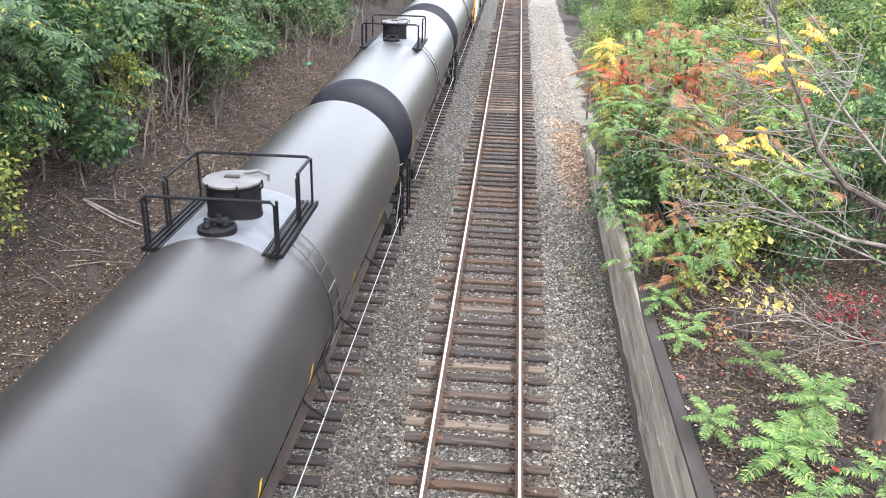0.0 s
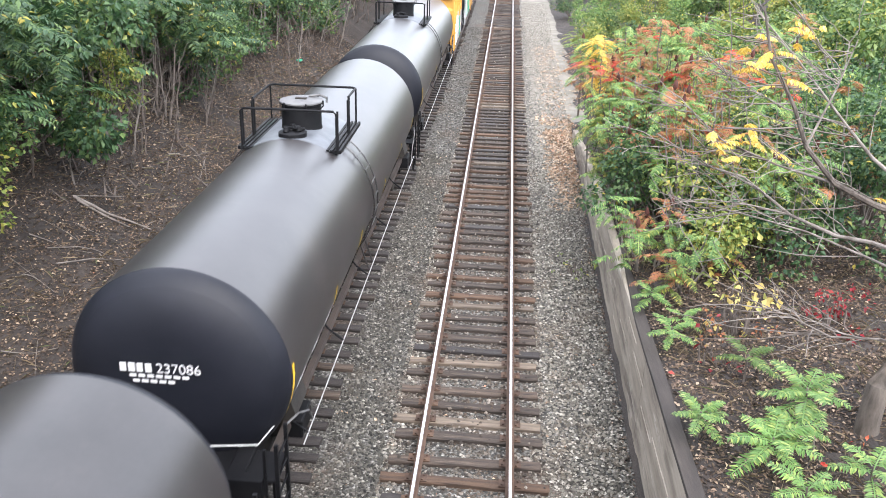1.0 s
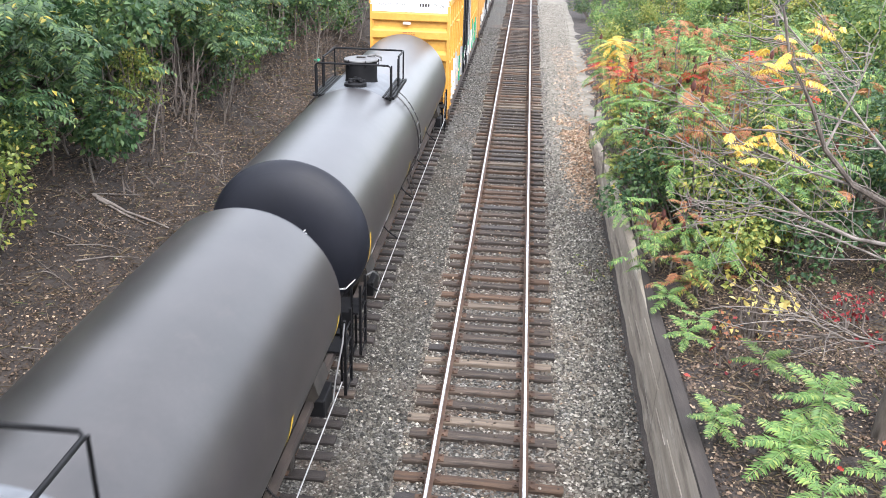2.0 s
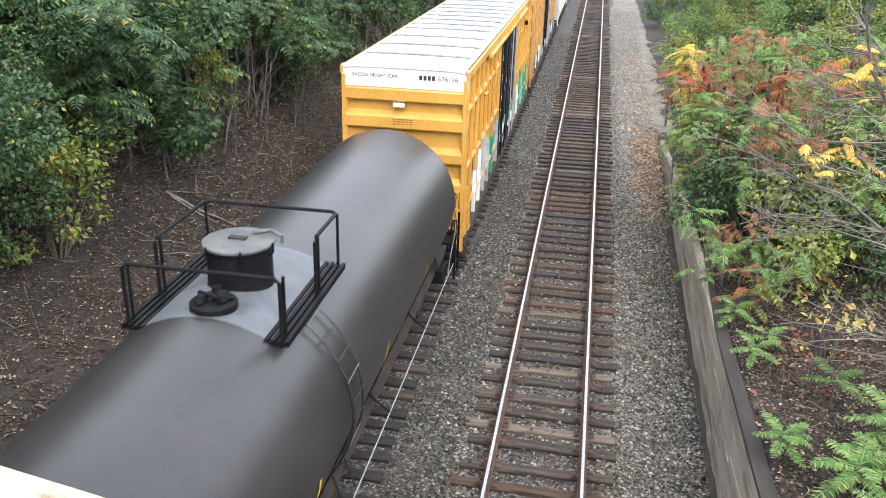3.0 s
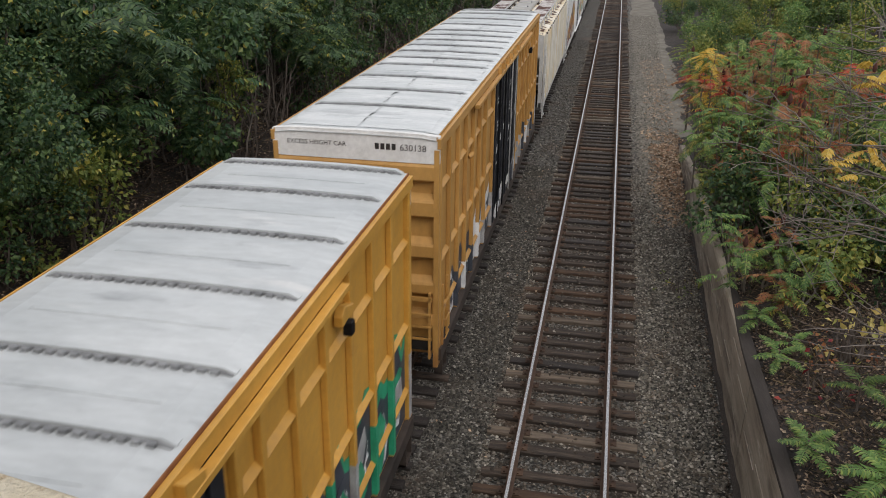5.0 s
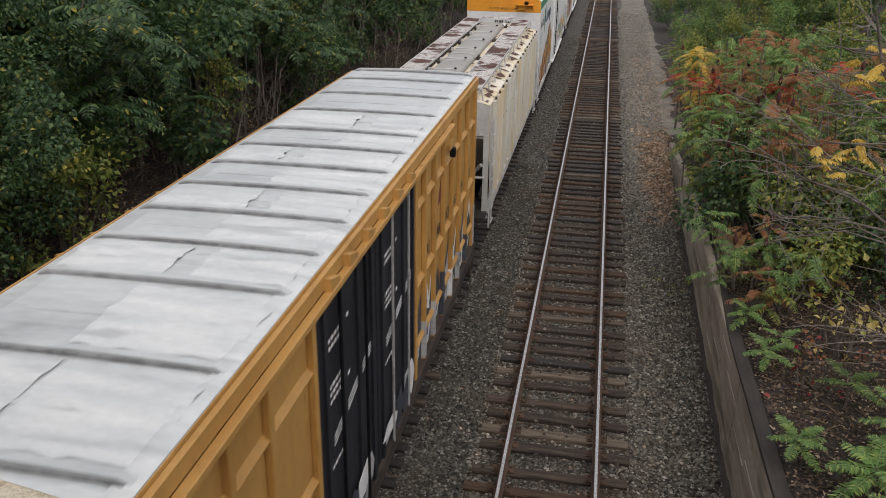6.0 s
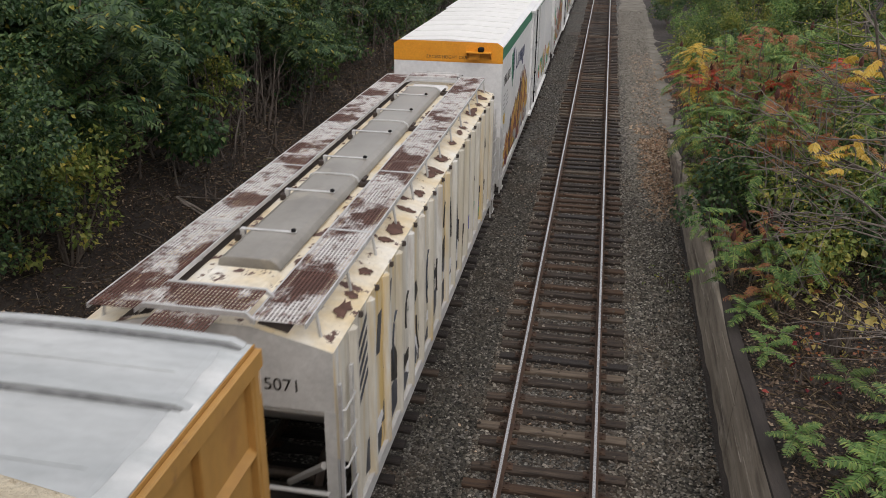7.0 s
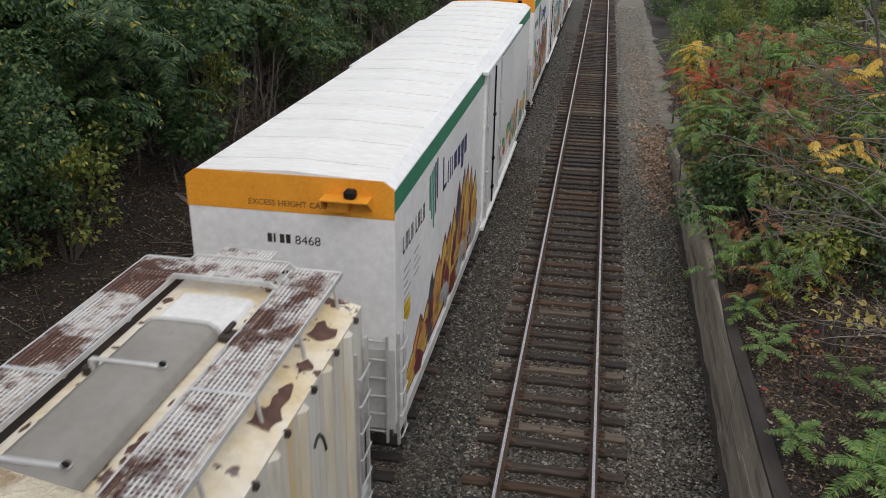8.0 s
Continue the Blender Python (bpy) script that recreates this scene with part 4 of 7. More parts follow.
def build_box_car(number, seed, patched):
    car = thing("box_car", "yellow high-cube box car with galvanised roof, black doors, sprayed side" if not patched else "yellow high-cube box car with patched dented roof and black doors", "box car", "yellow box cars of the freight train")
    rng = random.Random(seed)
    L, H, W = BOX_L + (0.2 if patched else 0.0), BOX_H, 1.43
    paint = M_OCHRE if patched else M_YELLOW
    bm = bmesh.new()
    for s in (-1, 1):
        box(bm, min(s * W, s * (W - 0.05)), max(s * W, s * (W - 0.05)), 0.06, L - 0.06, 0.75, H - 0.05)
    body = part("side_wall", bm, paint, car)
    bm = bmesh.new()
    box(bm, -W + 0.05, W - 0.05, 0.0, L, 0.75, 0.95)
    part("floor", bm, M_GRIME, car)
    # ends with pressed horizontal ribs
    for y, way in ((0.0, 1), (L, -1)):
        bm = bmesh.new()
        prof = [(y, 0.62)]
        ribs = [(1.25, 1.5), (1.9, 2.17), (2.61, 2.92), (3.39, 3.74), (4.05, 4.39)]
        for z0, z1 in ribs:
            prof += [(y + way * 0.15, z0 - 0.03), (y + way * 0.02, z0), (y, z0 + 0.03), (y, z1 - 0.08), (y + way * 0.02, z1 - 0.04), (y + way * 0.15, z1 + 0.06)]
        prof[0] = (y + way * 0.15, 0.62)
        prof += [(y + way * 0.15, 4.45), (y + way * 0.25, 4.45), (y + way * 0.25, 0.62)]
        prism(bm, prof, -W + 0.02, W - 0.02, "x")
        end = part("end_wall", bm, paint, car, "yellow end with pressed horizontal ribs")
        bm = bmesh.new()
        ya, yb = sorted((y + way * 0.02, y + way * 0.14))
        up = 0.0 if way > 0 else -0.05
        prism(bm, [(-W - 0.07, 4.37), (W + 0.07, 4.37), (W + 0.07, H + 0.012 + up), (W * 0.82, H + 0.045 + up), (0, H + 0.055 + up), (-W * 0.82, H + 0.045 + up), (-W - 0.07, H + 0.012 + up)], ya, yb)
        part("top_end_panel", bm, M_ENDWHITE, end, "white end panel below the roof")
        for s in (-1, 1):
            bm = bmesh.new()
            ya, yb = sorted((y + way * 0.01, y + way * 0.22))
            xa, xb = sorted((s * (W - 0.02), s * (W + 0.07)))
            box(bm, xa, xb, ya, yb, 0.4, 4.62)
            part("corner_post", bm, paint, end)
    bm = bmesh.new()
    box(bm, -0.25, 0.02, -0.035, 0.1, 3.93, 4.01)
    part("end_plate", bm, M_ENDWHITE, car, "small white plate on the end")
    lettering("EXCESS HEIGHT CAR", 0.115, pose(-1.24, 0.016, 4.6, 90), M_INK, car, "end_lettering", "black EXCESS HEIGHT CAR lettering")
    bars("reporting_mark", [(0.36 + 0.1 * k, 0.36 + 0.1 * k + 0.07, 0, 0.11) for k in range(4)], pose(0, 0.018, 4.58, 90), M_INK, car, "black owner mark shown as bars")
    lettering(number, 0.158, pose(0.8, 0.016, 4.58, 90), M_INK, car, "car_number", "black car number")
    for zc, n in ((3.62, 3), (3.3, 3), (2.84, 2)):
        bars("stencilled_data", [(-0.26 + 0.1 * i, -0.18 + 0.1 * i, -0.055 * r, -0.055 * r + 0.022) for r in range(n) for i in range(5)], pose(0, -0.004, zc, 90), M_EAVE, car, "small unreadable black data lines")
    # roof
    bm = bmesh.new()
    cs = [(-W - 0.02, H), (-W * 0.82, H + 0.035), (0, H + 0.045), (W * 0.82, H + 0.035), (W + 0.02, H)]
    under = [(x, z - 0.04) for x, z in cs][::-1]
    seams = [1.6, 3.15, 4.65, 6.2, 7.25, 8.3, 9.36, 10.41, 11.46, 12.5, 14.0, 15.55, 17.1, L]
    if patched:
        seams = [y + 0.42 for y in seams[:-1]] + [L]
    bays_y = list(zip([0.14] + seams, seams))

    def roof_at(x):
        f = abs(x) / W
        return H + (0.045 - 0.012 * f if f < 0.82 else 0.035 - 0.17 * (f - 0.82))

    prism(bm, [(x * 0.99, z - 0.045) for x, z in cs] + [(x * 0.99, z - 0.06) for x, z in cs][::-1], 0.0, L)
    roof = part("roof", bm, M_ROOF, car, "dented patched galvanised roof" if patched else "galvanised roof panels with crosswise seams")
    for y0, y1 in bays_y:
        bm = bmesh.new()
        prism(bm, cs + under, y0 + 0.002, y1 - 0.002)
        part("roof_panel", bm, M_ROOF, roof)
        bm = bmesh.new()
        ym = (y0 + y1) / 2 - 0.05
        prism(bm, [(x * 0.86, z + (0.01 if abs(x) < W else -0.01)) for x, z in cs] + [(x * 0.86, z - 0.012) for x, z in cs][::-1], ym - 0.035, ym + 0.035)
        part("panel_bead", bm, M_ROOF, roof, bevel=0.006)
    for seam_y in seams:
        y = min(seam_y, L - 0.06)
        bm = bmesh.new()
        line = [(f * W, roof_at(f * W), lift) for f, lift in ((-0.975, 0.012), (-0.9, 0.05), (-0.45, 0.055), (0, 0.055), (0.45, 0.055), (0.9, 0.05), (0.975, 0.012))]
        prism(bm, [(x, z + d) for x, z, d in line] + [(x, z - 0.02) for x, z, d in line][::-1], y - 0.04, y + 0.05)
        ridge = part("roof_seam", bm, M_ROOF, roof)
        # dark strip paints a shaded near side onto each ridge
        bm = bmesh.new()
        prism(bm, [(x * 0.99, z + d * 0.6) for x, z, d in line] + [(x * 0.99, z - 0.02) for x, z, d in line][::-1], y - 0.075, y - 0.042)
        part("seam_shade", bm, M_SEAM, ridge, "dark strip painting the ridge's shaded side")
        if not patched:
            for i in range(22):
                x = -W * 0.86 + W * 1.72 * i / 21
                z = roof_at(x)
                bm = bmesh.new()
                box(bm, x - 0.035, x + 0.035, y - 0.11, y - 0.076, z - 0.02, z + 0.035)
                part("seam_clip", bm, M_SEAM, ridge)
    for k, (y0, y1) in enumerate(bays_y):
        # wrinkled sheets of pale sealant, torn along ragged edges
        y0 += 0.13
        split = rng.uniform(-0.25, 0.3) * W
        spans = [] if not patched or y0 > 13.5 else [(-0.93 * W, split - 0.05), (split, 0.93 * W)] if y0 < 4.5 else [(split, 0.93 * W)] if k % 2 else [(-0.93 * W, split - 0.3), (split, 0.9 * W)]
        for x0, x1 in spans:
            bm = bmesh.new()
            nu, nv, d = 44, 16, y1 - y0 - 0.14
            folds = [(rng.uniform(0.1, 0.9), rng.uniform(-0.3, 0.3), rng.uniform(0.008, 0.02), rng.uniform(0.03, 0.07)) for _ in range(5)]
            grid = []
            for v in range(nv + 1):
                row = []
                for u in range(nu + 1):
                    fu, fv = u / nu, v / nv
                    x = x0 + (x1 - x0) * fu + (0.06 * noise.noise((fv * 5, k, 2)) if u in (0, nu) else 0)
                    y = y0 + d * fv + (0.04 * noise.noise((fu * 7, k, 5)) if v in (0, nv) else 0)
                    z = sum(h * math.exp(-((fv - a - b * (fu - 0.5) - 0.06 * noise.noise((fu * 4, a * 9, k))) / w) ** 2) for a, b, h, w in folds)
                    row.append(bm.verts.new((x, y, roof_at(x) + 0.007 + z + 0.004 * noise.noise((x * 5, y * 7, 1)))))
                grid.append(row)
            for a, b in zip(grid, grid[1:]):
                for u in range(nu):
                    bm.faces.new((a[u], a[u + 1], b[u + 1], b[u]))
            part("roof_patch", bm, M_SEALANT, roof, "wrinkled white sealant sheet", True)
    for s in (-1, 1):
        bm = bmesh.new()
        xa, xb = sorted((s * (W + 0.022), s * (W + 0.034)))
        box(bm, xa, xb, 0.0, L, H - 0.06, H + 0.012)
        part("eave_strip", bm, M_EAVE if s > 0 and not patched else paint, car, "red-brown eave strip" if s > 0 and not patched else "")
        bm = bmesh.new()
        xa, xb = sorted((s * (W + 0.036), s * (W + 0.1)))
        box(bm, xa, xb, 0.0, L, H - 0.2, H - 0.02)
        xa, xb = sorted((s * (W + 0.1), s * (W + 0.2)))
        box(bm, xa, xb, 3.6, 14.9, H - 0.28, H - 0.2)
        part("side_plate", bm, paint, car, "yellow top side plate and door track", bevel=0.008)
        for y in (7.2, 7.9, 8.7, 9.5, 10.3, 11.1):
            bm = bmesh.new()
            xa, xb = sorted((s * (W + 0.1), s * (W + 0.19)))
            prism(bm, [(y, H - 0.2), (y + 0.3, H - 0.2), (y + 0.3, H - 0.13), (y, H - 0.05)], xa, xb, "x")
            part("door_track_bracket", bm, paint, car)
        # posts and ledges between them
        bays = [0.2, 1.1, 2.0, 2.92, 3.84, 4.74, 5.63, 6.88] + ([12.0, 12.77, 13.66, 14.56, 15.48, 16.4, 17.4, L - 0.12] if patched else [12.12, 12.65, 13.5, 14.4, 15.3, 16.25, 17.2, L - 0.15])
        for y in bays:
            bm = bmesh.new()
            xa, xb = sorted((s * W, s * (W + 0.085)))
            box(bm, xa, xb, y - 0.055, y + 0.055, 0.75, H - 0.2)
            part("side_post", bm, paint, car, bevel=0.01)
        for a, b in zip(bays, bays[1:]):
            if b - a < 1.5:
                for z in (3.85, 2.45, 1.3):
                    bm = bmesh.new()
                    xa, xb = sorted((s * (W - 0.01), s * (W + 0.07)))
                    prism(bm, [(xa if s > 0 else xb, z - 0.05), (xb if s > 0 else xa, z - 0.02), (xb if s > 0 else xa, z), (xa if s > 0 else xb, z + 0.07)], a + 0.057, b - 0.057)
                    part("side_ledge", bm, paint, car)
        # two black plug doors with upright locking bars
        for y0, y1 in ((6.95, 9.42), (9.46, 11.9)):
            bm = bmesh.new()
            xa, xb = sorted((s * (W - 0.02), s * (W + 0.06)))
            box(bm, xa, xb, y0, y1, 0.72, H - 0.3)
            door = part("door", bm, M_DOOR, car, "black plug door with locking bars")
            for k in range(4):
                bm = bmesh.new()
                yy = y0 + 0.25 + (y1 - y0 - 0.5) * k / 3
                xa, xb = sorted((s * (W + 0.06), s * (W + 0.1)))
                box(bm, xa, xb, yy - 0.06, yy + 0.06, 0.72, H - 0.3)
                part("door_stiffener", bm, M_DOOR, door)
            for yy in (y0 + 0.7, y1 - 0.7):
                bm = bmesh.new()
                tube(bm, [(s * (W + 0.12), yy, 0.72), (s * (W + 0.12), yy, H - 0.35)], 0.022, 6)
                part("locking_bar", bm, M_SILVER if y0 > 9 else M_BLACK, door)
            if s > 0:
                tagged(bars("door_stencil", [(y0 + 0.4 + 0.12 * c, y0 + 0.48 + 0.12 * c, z, z + 0.05) for z in (3.9, 3.8, 3.3, 3.2, 3.1, 2.2) for c in range(4 + int(z * 10) % 4)], pose(W + 0.061, 0, 0, 90, 0, 90), M_STENCIL, door, "small unreadable white door stencils"), kind="stuff")
                bm = bmesh.new()
                for c in range(3):
                    tube(bm, [(W + 0.065, y0 + 0.5, 2.5 + 0.06 * c), (W + 0.065, y1 - 0.3, 2.9 + 0.06 * c)], 0.008, 4)
                part("door_line", bm, M_SILVER, door)
        bm = bmesh.new()
        xa, xb = sorted((s * (W - 0.04), s * (W + 0.12)))
        box(bm, xa, xb, 0.1, L - 0.1, 0.5, 0.75)
        for y in (0.25, L - 0.65):
            box(bm, xa, xb, y, y + 0.4, 0.12, 0.16)
            box(bm, xa, xb, y, y + 0.03, 0.12, 0.5)
            box(bm, xa, xb, y + 0.37, y + 0.4, 0.12, 0.5)
        part("side_sill", bm, M_SILL, car, "brown side sill with hanging steps")
        ladder(car, s * (W + 0.1), 0.3, 0.75, 0.75, 2.0, 0.38, paint, "yellow side ladder")
        if s > 0:
            spans = [(a + 0.07, b - 0.07) for a, b in zip(bays, bays[1:]) if b - a < 1.5]
            side = pose(W + 0.004, 0, 0, 90, 0, 90)
            high = 2.2 if not patched else 1.6
            for a, b in spans[1:]:
                bm = bmesh.new()
                hs = [high + rng.uniform(-0.3, 0.3) for _ in range(5)]
                patch(bm, [(a, 0.78), (b, 0.78)] + [(b - (b - a) * k / 4, hs[k]) for k in range(5)], 0.002)
                o = part("sprayed_shape", bm, rng.choice([M_SPRAYGREY, M_SPRAYDARK, M_SPRAYWHITE, M_SPRAYDARK]), car, "sprayed grey and white lettering-like fill")
                o.matrix_basis = side
                bm = bmesh.new()
                patch(bm, [(b - (b - a) * k / 4, hs[k] - 0.05) for k in range(5)] + [(b - (b - a) * k / 4, hs[k] + rng.uniform(0.05, 0.25)) for k in range(4, -1, -1)], 0.0035)
                o = part("sprayed_shape", bm, rng.choice([M_TEAL, M_TEAL, M_SPRAYDARK] if not patched else [M_SPRAYDARK, M_SPRAYWHITE]), car, "green sprayed outline")
                o.matrix_basis = side
                bm = bmesh.new()
                box(bm, W + 0.004, W + 0.0885, b + 0.07 - 0.058, b + 0.07 + 0.058, 0.78, high + rng.uniform(-0.3, 0.2))
                part("sprayed_post", bm, rng.choice([M_SPRAYGREY, M_SPRAYWHITE, M_TEAL if not patched else M_SPRAYDARK]), car, "spray-painted foot of a side post")
            graffiti(car, rng, W + 0.0065, spans[1:], [M_SPRAYWHITE, M_SPRAYDARK, M_SPRAYGREY, M_TEAL] if not patched else [M_SPRAYWHITE, M_SPRAYDARK], (1.0, 1.85 if not patched else 1.4))
            graffiti(car, rng, W + 0.102, [(7.0, 9.3), (9.5, 11.8)], [M_SPRAYGREY, M_TEAL if not patched else M_SPRAYDARK, M_SPRAYWHITE], (0.95, 1.7 if not patched else 1.2))
    bm = bmesh.new()
    box(bm, 0.95, 1.4, -0.06, -0.02, 1.78, 1.86)
    for z in (1.0, 1.25, 1.5):
        box(bm, 0.95, 1.4, -0.08, -0.05, z, z + 0.04)
    box(bm, 0.95, 0.99, -0.06, 0.1, 0.6, 1.95)
    box(bm, 1.33, 1.37, -0.06, 0.1, 0.6, 1.95)
    part("end_ladder", bm, paint, car, "yellow end ladder")
    bm = bmesh.new()
    tube(bm, [(W + 0.1, 2.95, 3.7), (W + 0.16, 3.05, 3.75), (W + 0.1, 3.2, 3.7)], 0.05, 6)
    part("side_bracket", bm, paint, car)
    red = [[(4.78, 3.0), (5.35, 3.12), (5.08, 1.95), (4.94, 1.95), (5.14, 2.86), (4.78, 2.76)], [(5.52, 3.95), (5.72, 3.95), (5.46, 3.22), (5.36, 3.22)], [(5.42, 2.95), (5.72, 3.0), (5.72, 2.82), (5.42, 2.78)]]
    blue = [[(4.82, 3.08), (5.4, 3.2), (5.4, 3.36), (4.92, 3.3)], [(5.36, 3.1), (5.3, 2.6), (5.12, 1.9), (5.22, 1.86), (5.44, 2.6), (5.5, 3.0)], [(5.42, 2.76), (5.7, 2.8), (5.66, 2.6), (5.4, 2.6)]]
    marks = ((M_SPRAYRED, red), (M_SPRAYBLUE, blue))
    if patched:
        marks = ((M_MAROON, [[(14.2, 3.2), (14.55, 3.25), (14.9, 3.78), (14.62, 3.78)], [(14.66, 2.95), (14.86, 2.95), (15.02, 3.75), (14.84, 3.75)], [(15.4, 3.2), (15.56, 3.2), (16.05, 3.78), (15.88, 3.78)], [(15.45, 3.75), (15.62, 3.75), (15.95, 3.15), (15.8, 3.15)]]),)
    for m, shapes in marks:
        for sh in shapes:
            bm = bmesh.new()
            patch(bm, sh, 0.0035 if m is M_SPRAYBLUE else 0.0025)
            o = part("sprayed_shape", bm, m, car, "faded maroon sprayed stroke" if patched else "bold red and blue sprayed stroke")
            o.matrix_basis = pose(W + 0.0045, 0, 0, 90, 0, 90)
    for y in (14.92,):
        bm = bmesh.new()
        box(bm, W + 0.09, W + 0.2, y, y + 0.14, H - 0.88, H - 0.7)
        part("door_stop", bm, M_BLACK, car, "small black door stop", bevel=0.015)
        bm = bmesh.new()
        prism(bm, [(y - 0.1, H - 0.72), (y + 0.3, H - 0.72), (y + 0.34, H - 0.62), (y, H - 0.5), (y - 0.1, H - 0.6)], W + 0.02, W + 0.13, "x")
        part("stop_bracket", bm, paint, car, bevel=0.01)
    if patched:
        # ragged sealant smeared along the eave
        bm = bmesh.new()
        rows = []
        for i in range(95):
            y = 0.2 + (L - 0.4) * i / 94
            inner = W * 0.93 - 0.09 - 0.07 * noise.noise((y * 2.3, 1, 4)) - 0.03 * noise.noise((y * 9, 2, 4))
            rows.append([bm.verts.new((x, y, roof_at(x) + dz)) for x, dz in ((inner, 0.0), (inner + 0.02, 0.012), (W * 0.965, 0.016), (W + 0.012, 0.008))])
        for p, q in zip(rows, rows[1:]):
            for k in range(3):
                bm.faces.new((p[k], p[k + 1], q[k + 1], q[k]))
        part("eave_sealant", bm, M_SEALANT, roof, "ragged white sealant along the roof edge", True)
    if patched:
        for y, word in ((12.9, "RAI"), (13.73, "LCAR"), (14.68, "POO"), (15.57, "LING"), (16.52, "EXP"), (17.5, "ERTS")):
            lettering(word, 0.34 if len(word) < 4 else 0.3, pose(W + 0.009, y, SLOGAN_Z, 90, 0, 90), M_INK, car, "slogan_lettering", "black slogan lettering on the ochre side")
    else:
        bars("side_number", [(0.3 + 0.2 * c, 0.45 + 0.2 * c, z, z + 0.3) for z in (3.0, 2.4) for c in range(3)], pose(W + 0.0045, 0, 0, 90, 0, 90), M_INK, car, "black side numerals shown as bars")
    build_coupler(car, 0.0, -1)
    build_coupler(car, L, 1)
    for y in (2.2, L - 2.2):
        build_truck(car, y)
    bm = bmesh.new()
    box(bm, -0.35, 0.35, -0.1, L + 0.1, 0.5, 0.8)
    part("centre_sill", bm, M_GRIME, car)
    return car


HOP_L = 14.15


def grating(bm, x0, x1, y0, y1, z, pitch=0.048):
    """Open steel grating of thin bars."""
    n = int((y1 - y0) / (1.5 * pitch))
    for i in range(n + 1):
        y = y0 + (y1 - y0) * i / n
        box(bm, x0, x1, y - 0.013, y + 0.013, z - 0.006, z + 0.002)
    n = int((x1 - x0) / pitch)
    for i in range(n + 1):
        x = x0 + (x1 - x0) * i / n
        box(bm, x - 0.009, x + 0.009, y0, y1, z - 0.006, z + 0.004)


def build_hopper():
    car = thing("covered_hopper_car", "cream covered hopper car with peeling rusty roof and grating walkways", "hopper car")
    rng = random.Random(9)
    L, W, E = HOP_L, 1.58, 3.78
    # body shell: sides, shouldered roof, sloped hopper bottom
    bm = bmesh.new()
    prism(bm, [(-W, 1.15), (-W, E), (-1.35, E + 0.06), (-0.62, E + 0.24), (0.62, E + 0.24), (1.35, E + 0.06), (W, E), (W, 1.15)], 0.0, L)
    bmesh.ops.delete(bm, geom=[f for f in bm.faces if len(f.verts) > 4 or f.calc_center_median().z < E - 0.5], context="FACES_ONLY")
    part("body", bm, M_CREAM, car, "cream roof with brown rust patches")
    for y, way in ((0.0, 1), (L, -1)):
        bm = bmesh.new()
        ya, yb = sorted((y + way * 0.004, y + way * 0.05))
        prism(bm, [(-W + 0.01, 2.98), (W - 0.01, 2.98), (W - 0.01, E - 0.01), (1.35, E + 0.05), (0.62, E + 0.23), (-0.62, E + 0.23), (-1.35, E + 0.05), (-W + 0.01, E - 0.01)], ya, yb)
        end = part("end_wall", bm, M_GREYEND, car, "grey-white upper end sheet")
        bm = bmesh.new()
        prism(bm, [(y + way * 0.05, 3.0), (y + way * 2.6, 1.1), (y + way * 2.6, 1.0), (y + way * 0.05, 2.9)], -W + 0.02, W - 0.02, "x")
        part("slope_sheet", bm, M_GREYEND, end)
        for s in (-1, 1):
            bm = bmesh.new()
            xa, xb = sorted((s * (W - 0.14), s * W))
            ya, yb = sorted((y, y + way * 0.1))
            box(bm, xa, xb, ya, yb, 0.75, 3.0)
            part("end_post", bm, M_GREYEND, end)
            bm = bmesh.new()
            tube(bm, [(s * 1.4, y + way * 0.05, 2.2), (s * 0.6, y + way * 0.9, 1.2)], 0.05, 6)
            part("end_brace", bm, M_GREYEND, end)
        bm = bmesh.new()
        ya, yb = sorted((y - way * 0.55, y + way * 0.9))
        box(bm, -W, W, ya, yb, 0.85, 0.95)
        part("end_platform", bm, M_GRIME, end)
        bm = bmesh.new()
        tube(bm, [(0.2, y - way * 0.1, 0.95), (0.2, y - way * 0.1, 1.9), (1.5, y - way * 0.1, 1.9)], 0.03, 6)
        tube(bm, [(-1.4, y - way * 0.1, 1.5), (0.2, y - way * 0.1, 1.5)], 0.03, 6)
        part("end_handrail", bm, M_GREYEND, end)
    # side posts
    for s in (-1, 1):
        for k in range(17):
            y = 0.7 + (L - 1.4) * k / 16
            bm = bmesh.new()
            xa, xb = sorted((s * W, s * (W + 0.085)))
            prism(bm, [(xa, y - 0.11), (xb, y - 0.04), (xb, y + 0.04), (xa, y + 0.11)] if s > 0 else [(xb, y - 0.11), (xb, y + 0.11), (xa, y + 0.04), (xa, y - 0.04)], 1.05, E - 0.02, "z")
            part("side_post", bm, M_SIDECREAM, car, bevel=0.01)
            bm = bmesh.new()
            xa, xb = sorted((s * (W - 0.02), s * (W + 0.05)))
            prism(bm, [(y + 0.33, E - 0.06), (y + 0.41, E - 0.06), (y + 0.39, E + 0.004), (y + 0.35, E + 0.004)], xa, xb, "x")
            part("eave_lug", bm, M_SILL, car, "dark rusted lug at the eave")
            bm = bmesh.new()
            patch(bm, blob(rng, 0, 0, 0.1 + 0.12 * rng.random(), 0.12 + 0.26 * rng.random(), 15, 0.6), 0.003)
            o = part("rust_patch", bm, M_RUST, car, "peeled brown rust patch")
            o.matrix_basis = pose(s * (1.36 + 0.05 * rng.random()), y + 0.6 * (rng.random() - 0.3), E + 0.068, 0, s * 14, 0)
        bm = bmesh.new()
        xa, xb = sorted((s * (W - 0.03), s * (W + 0.002)))
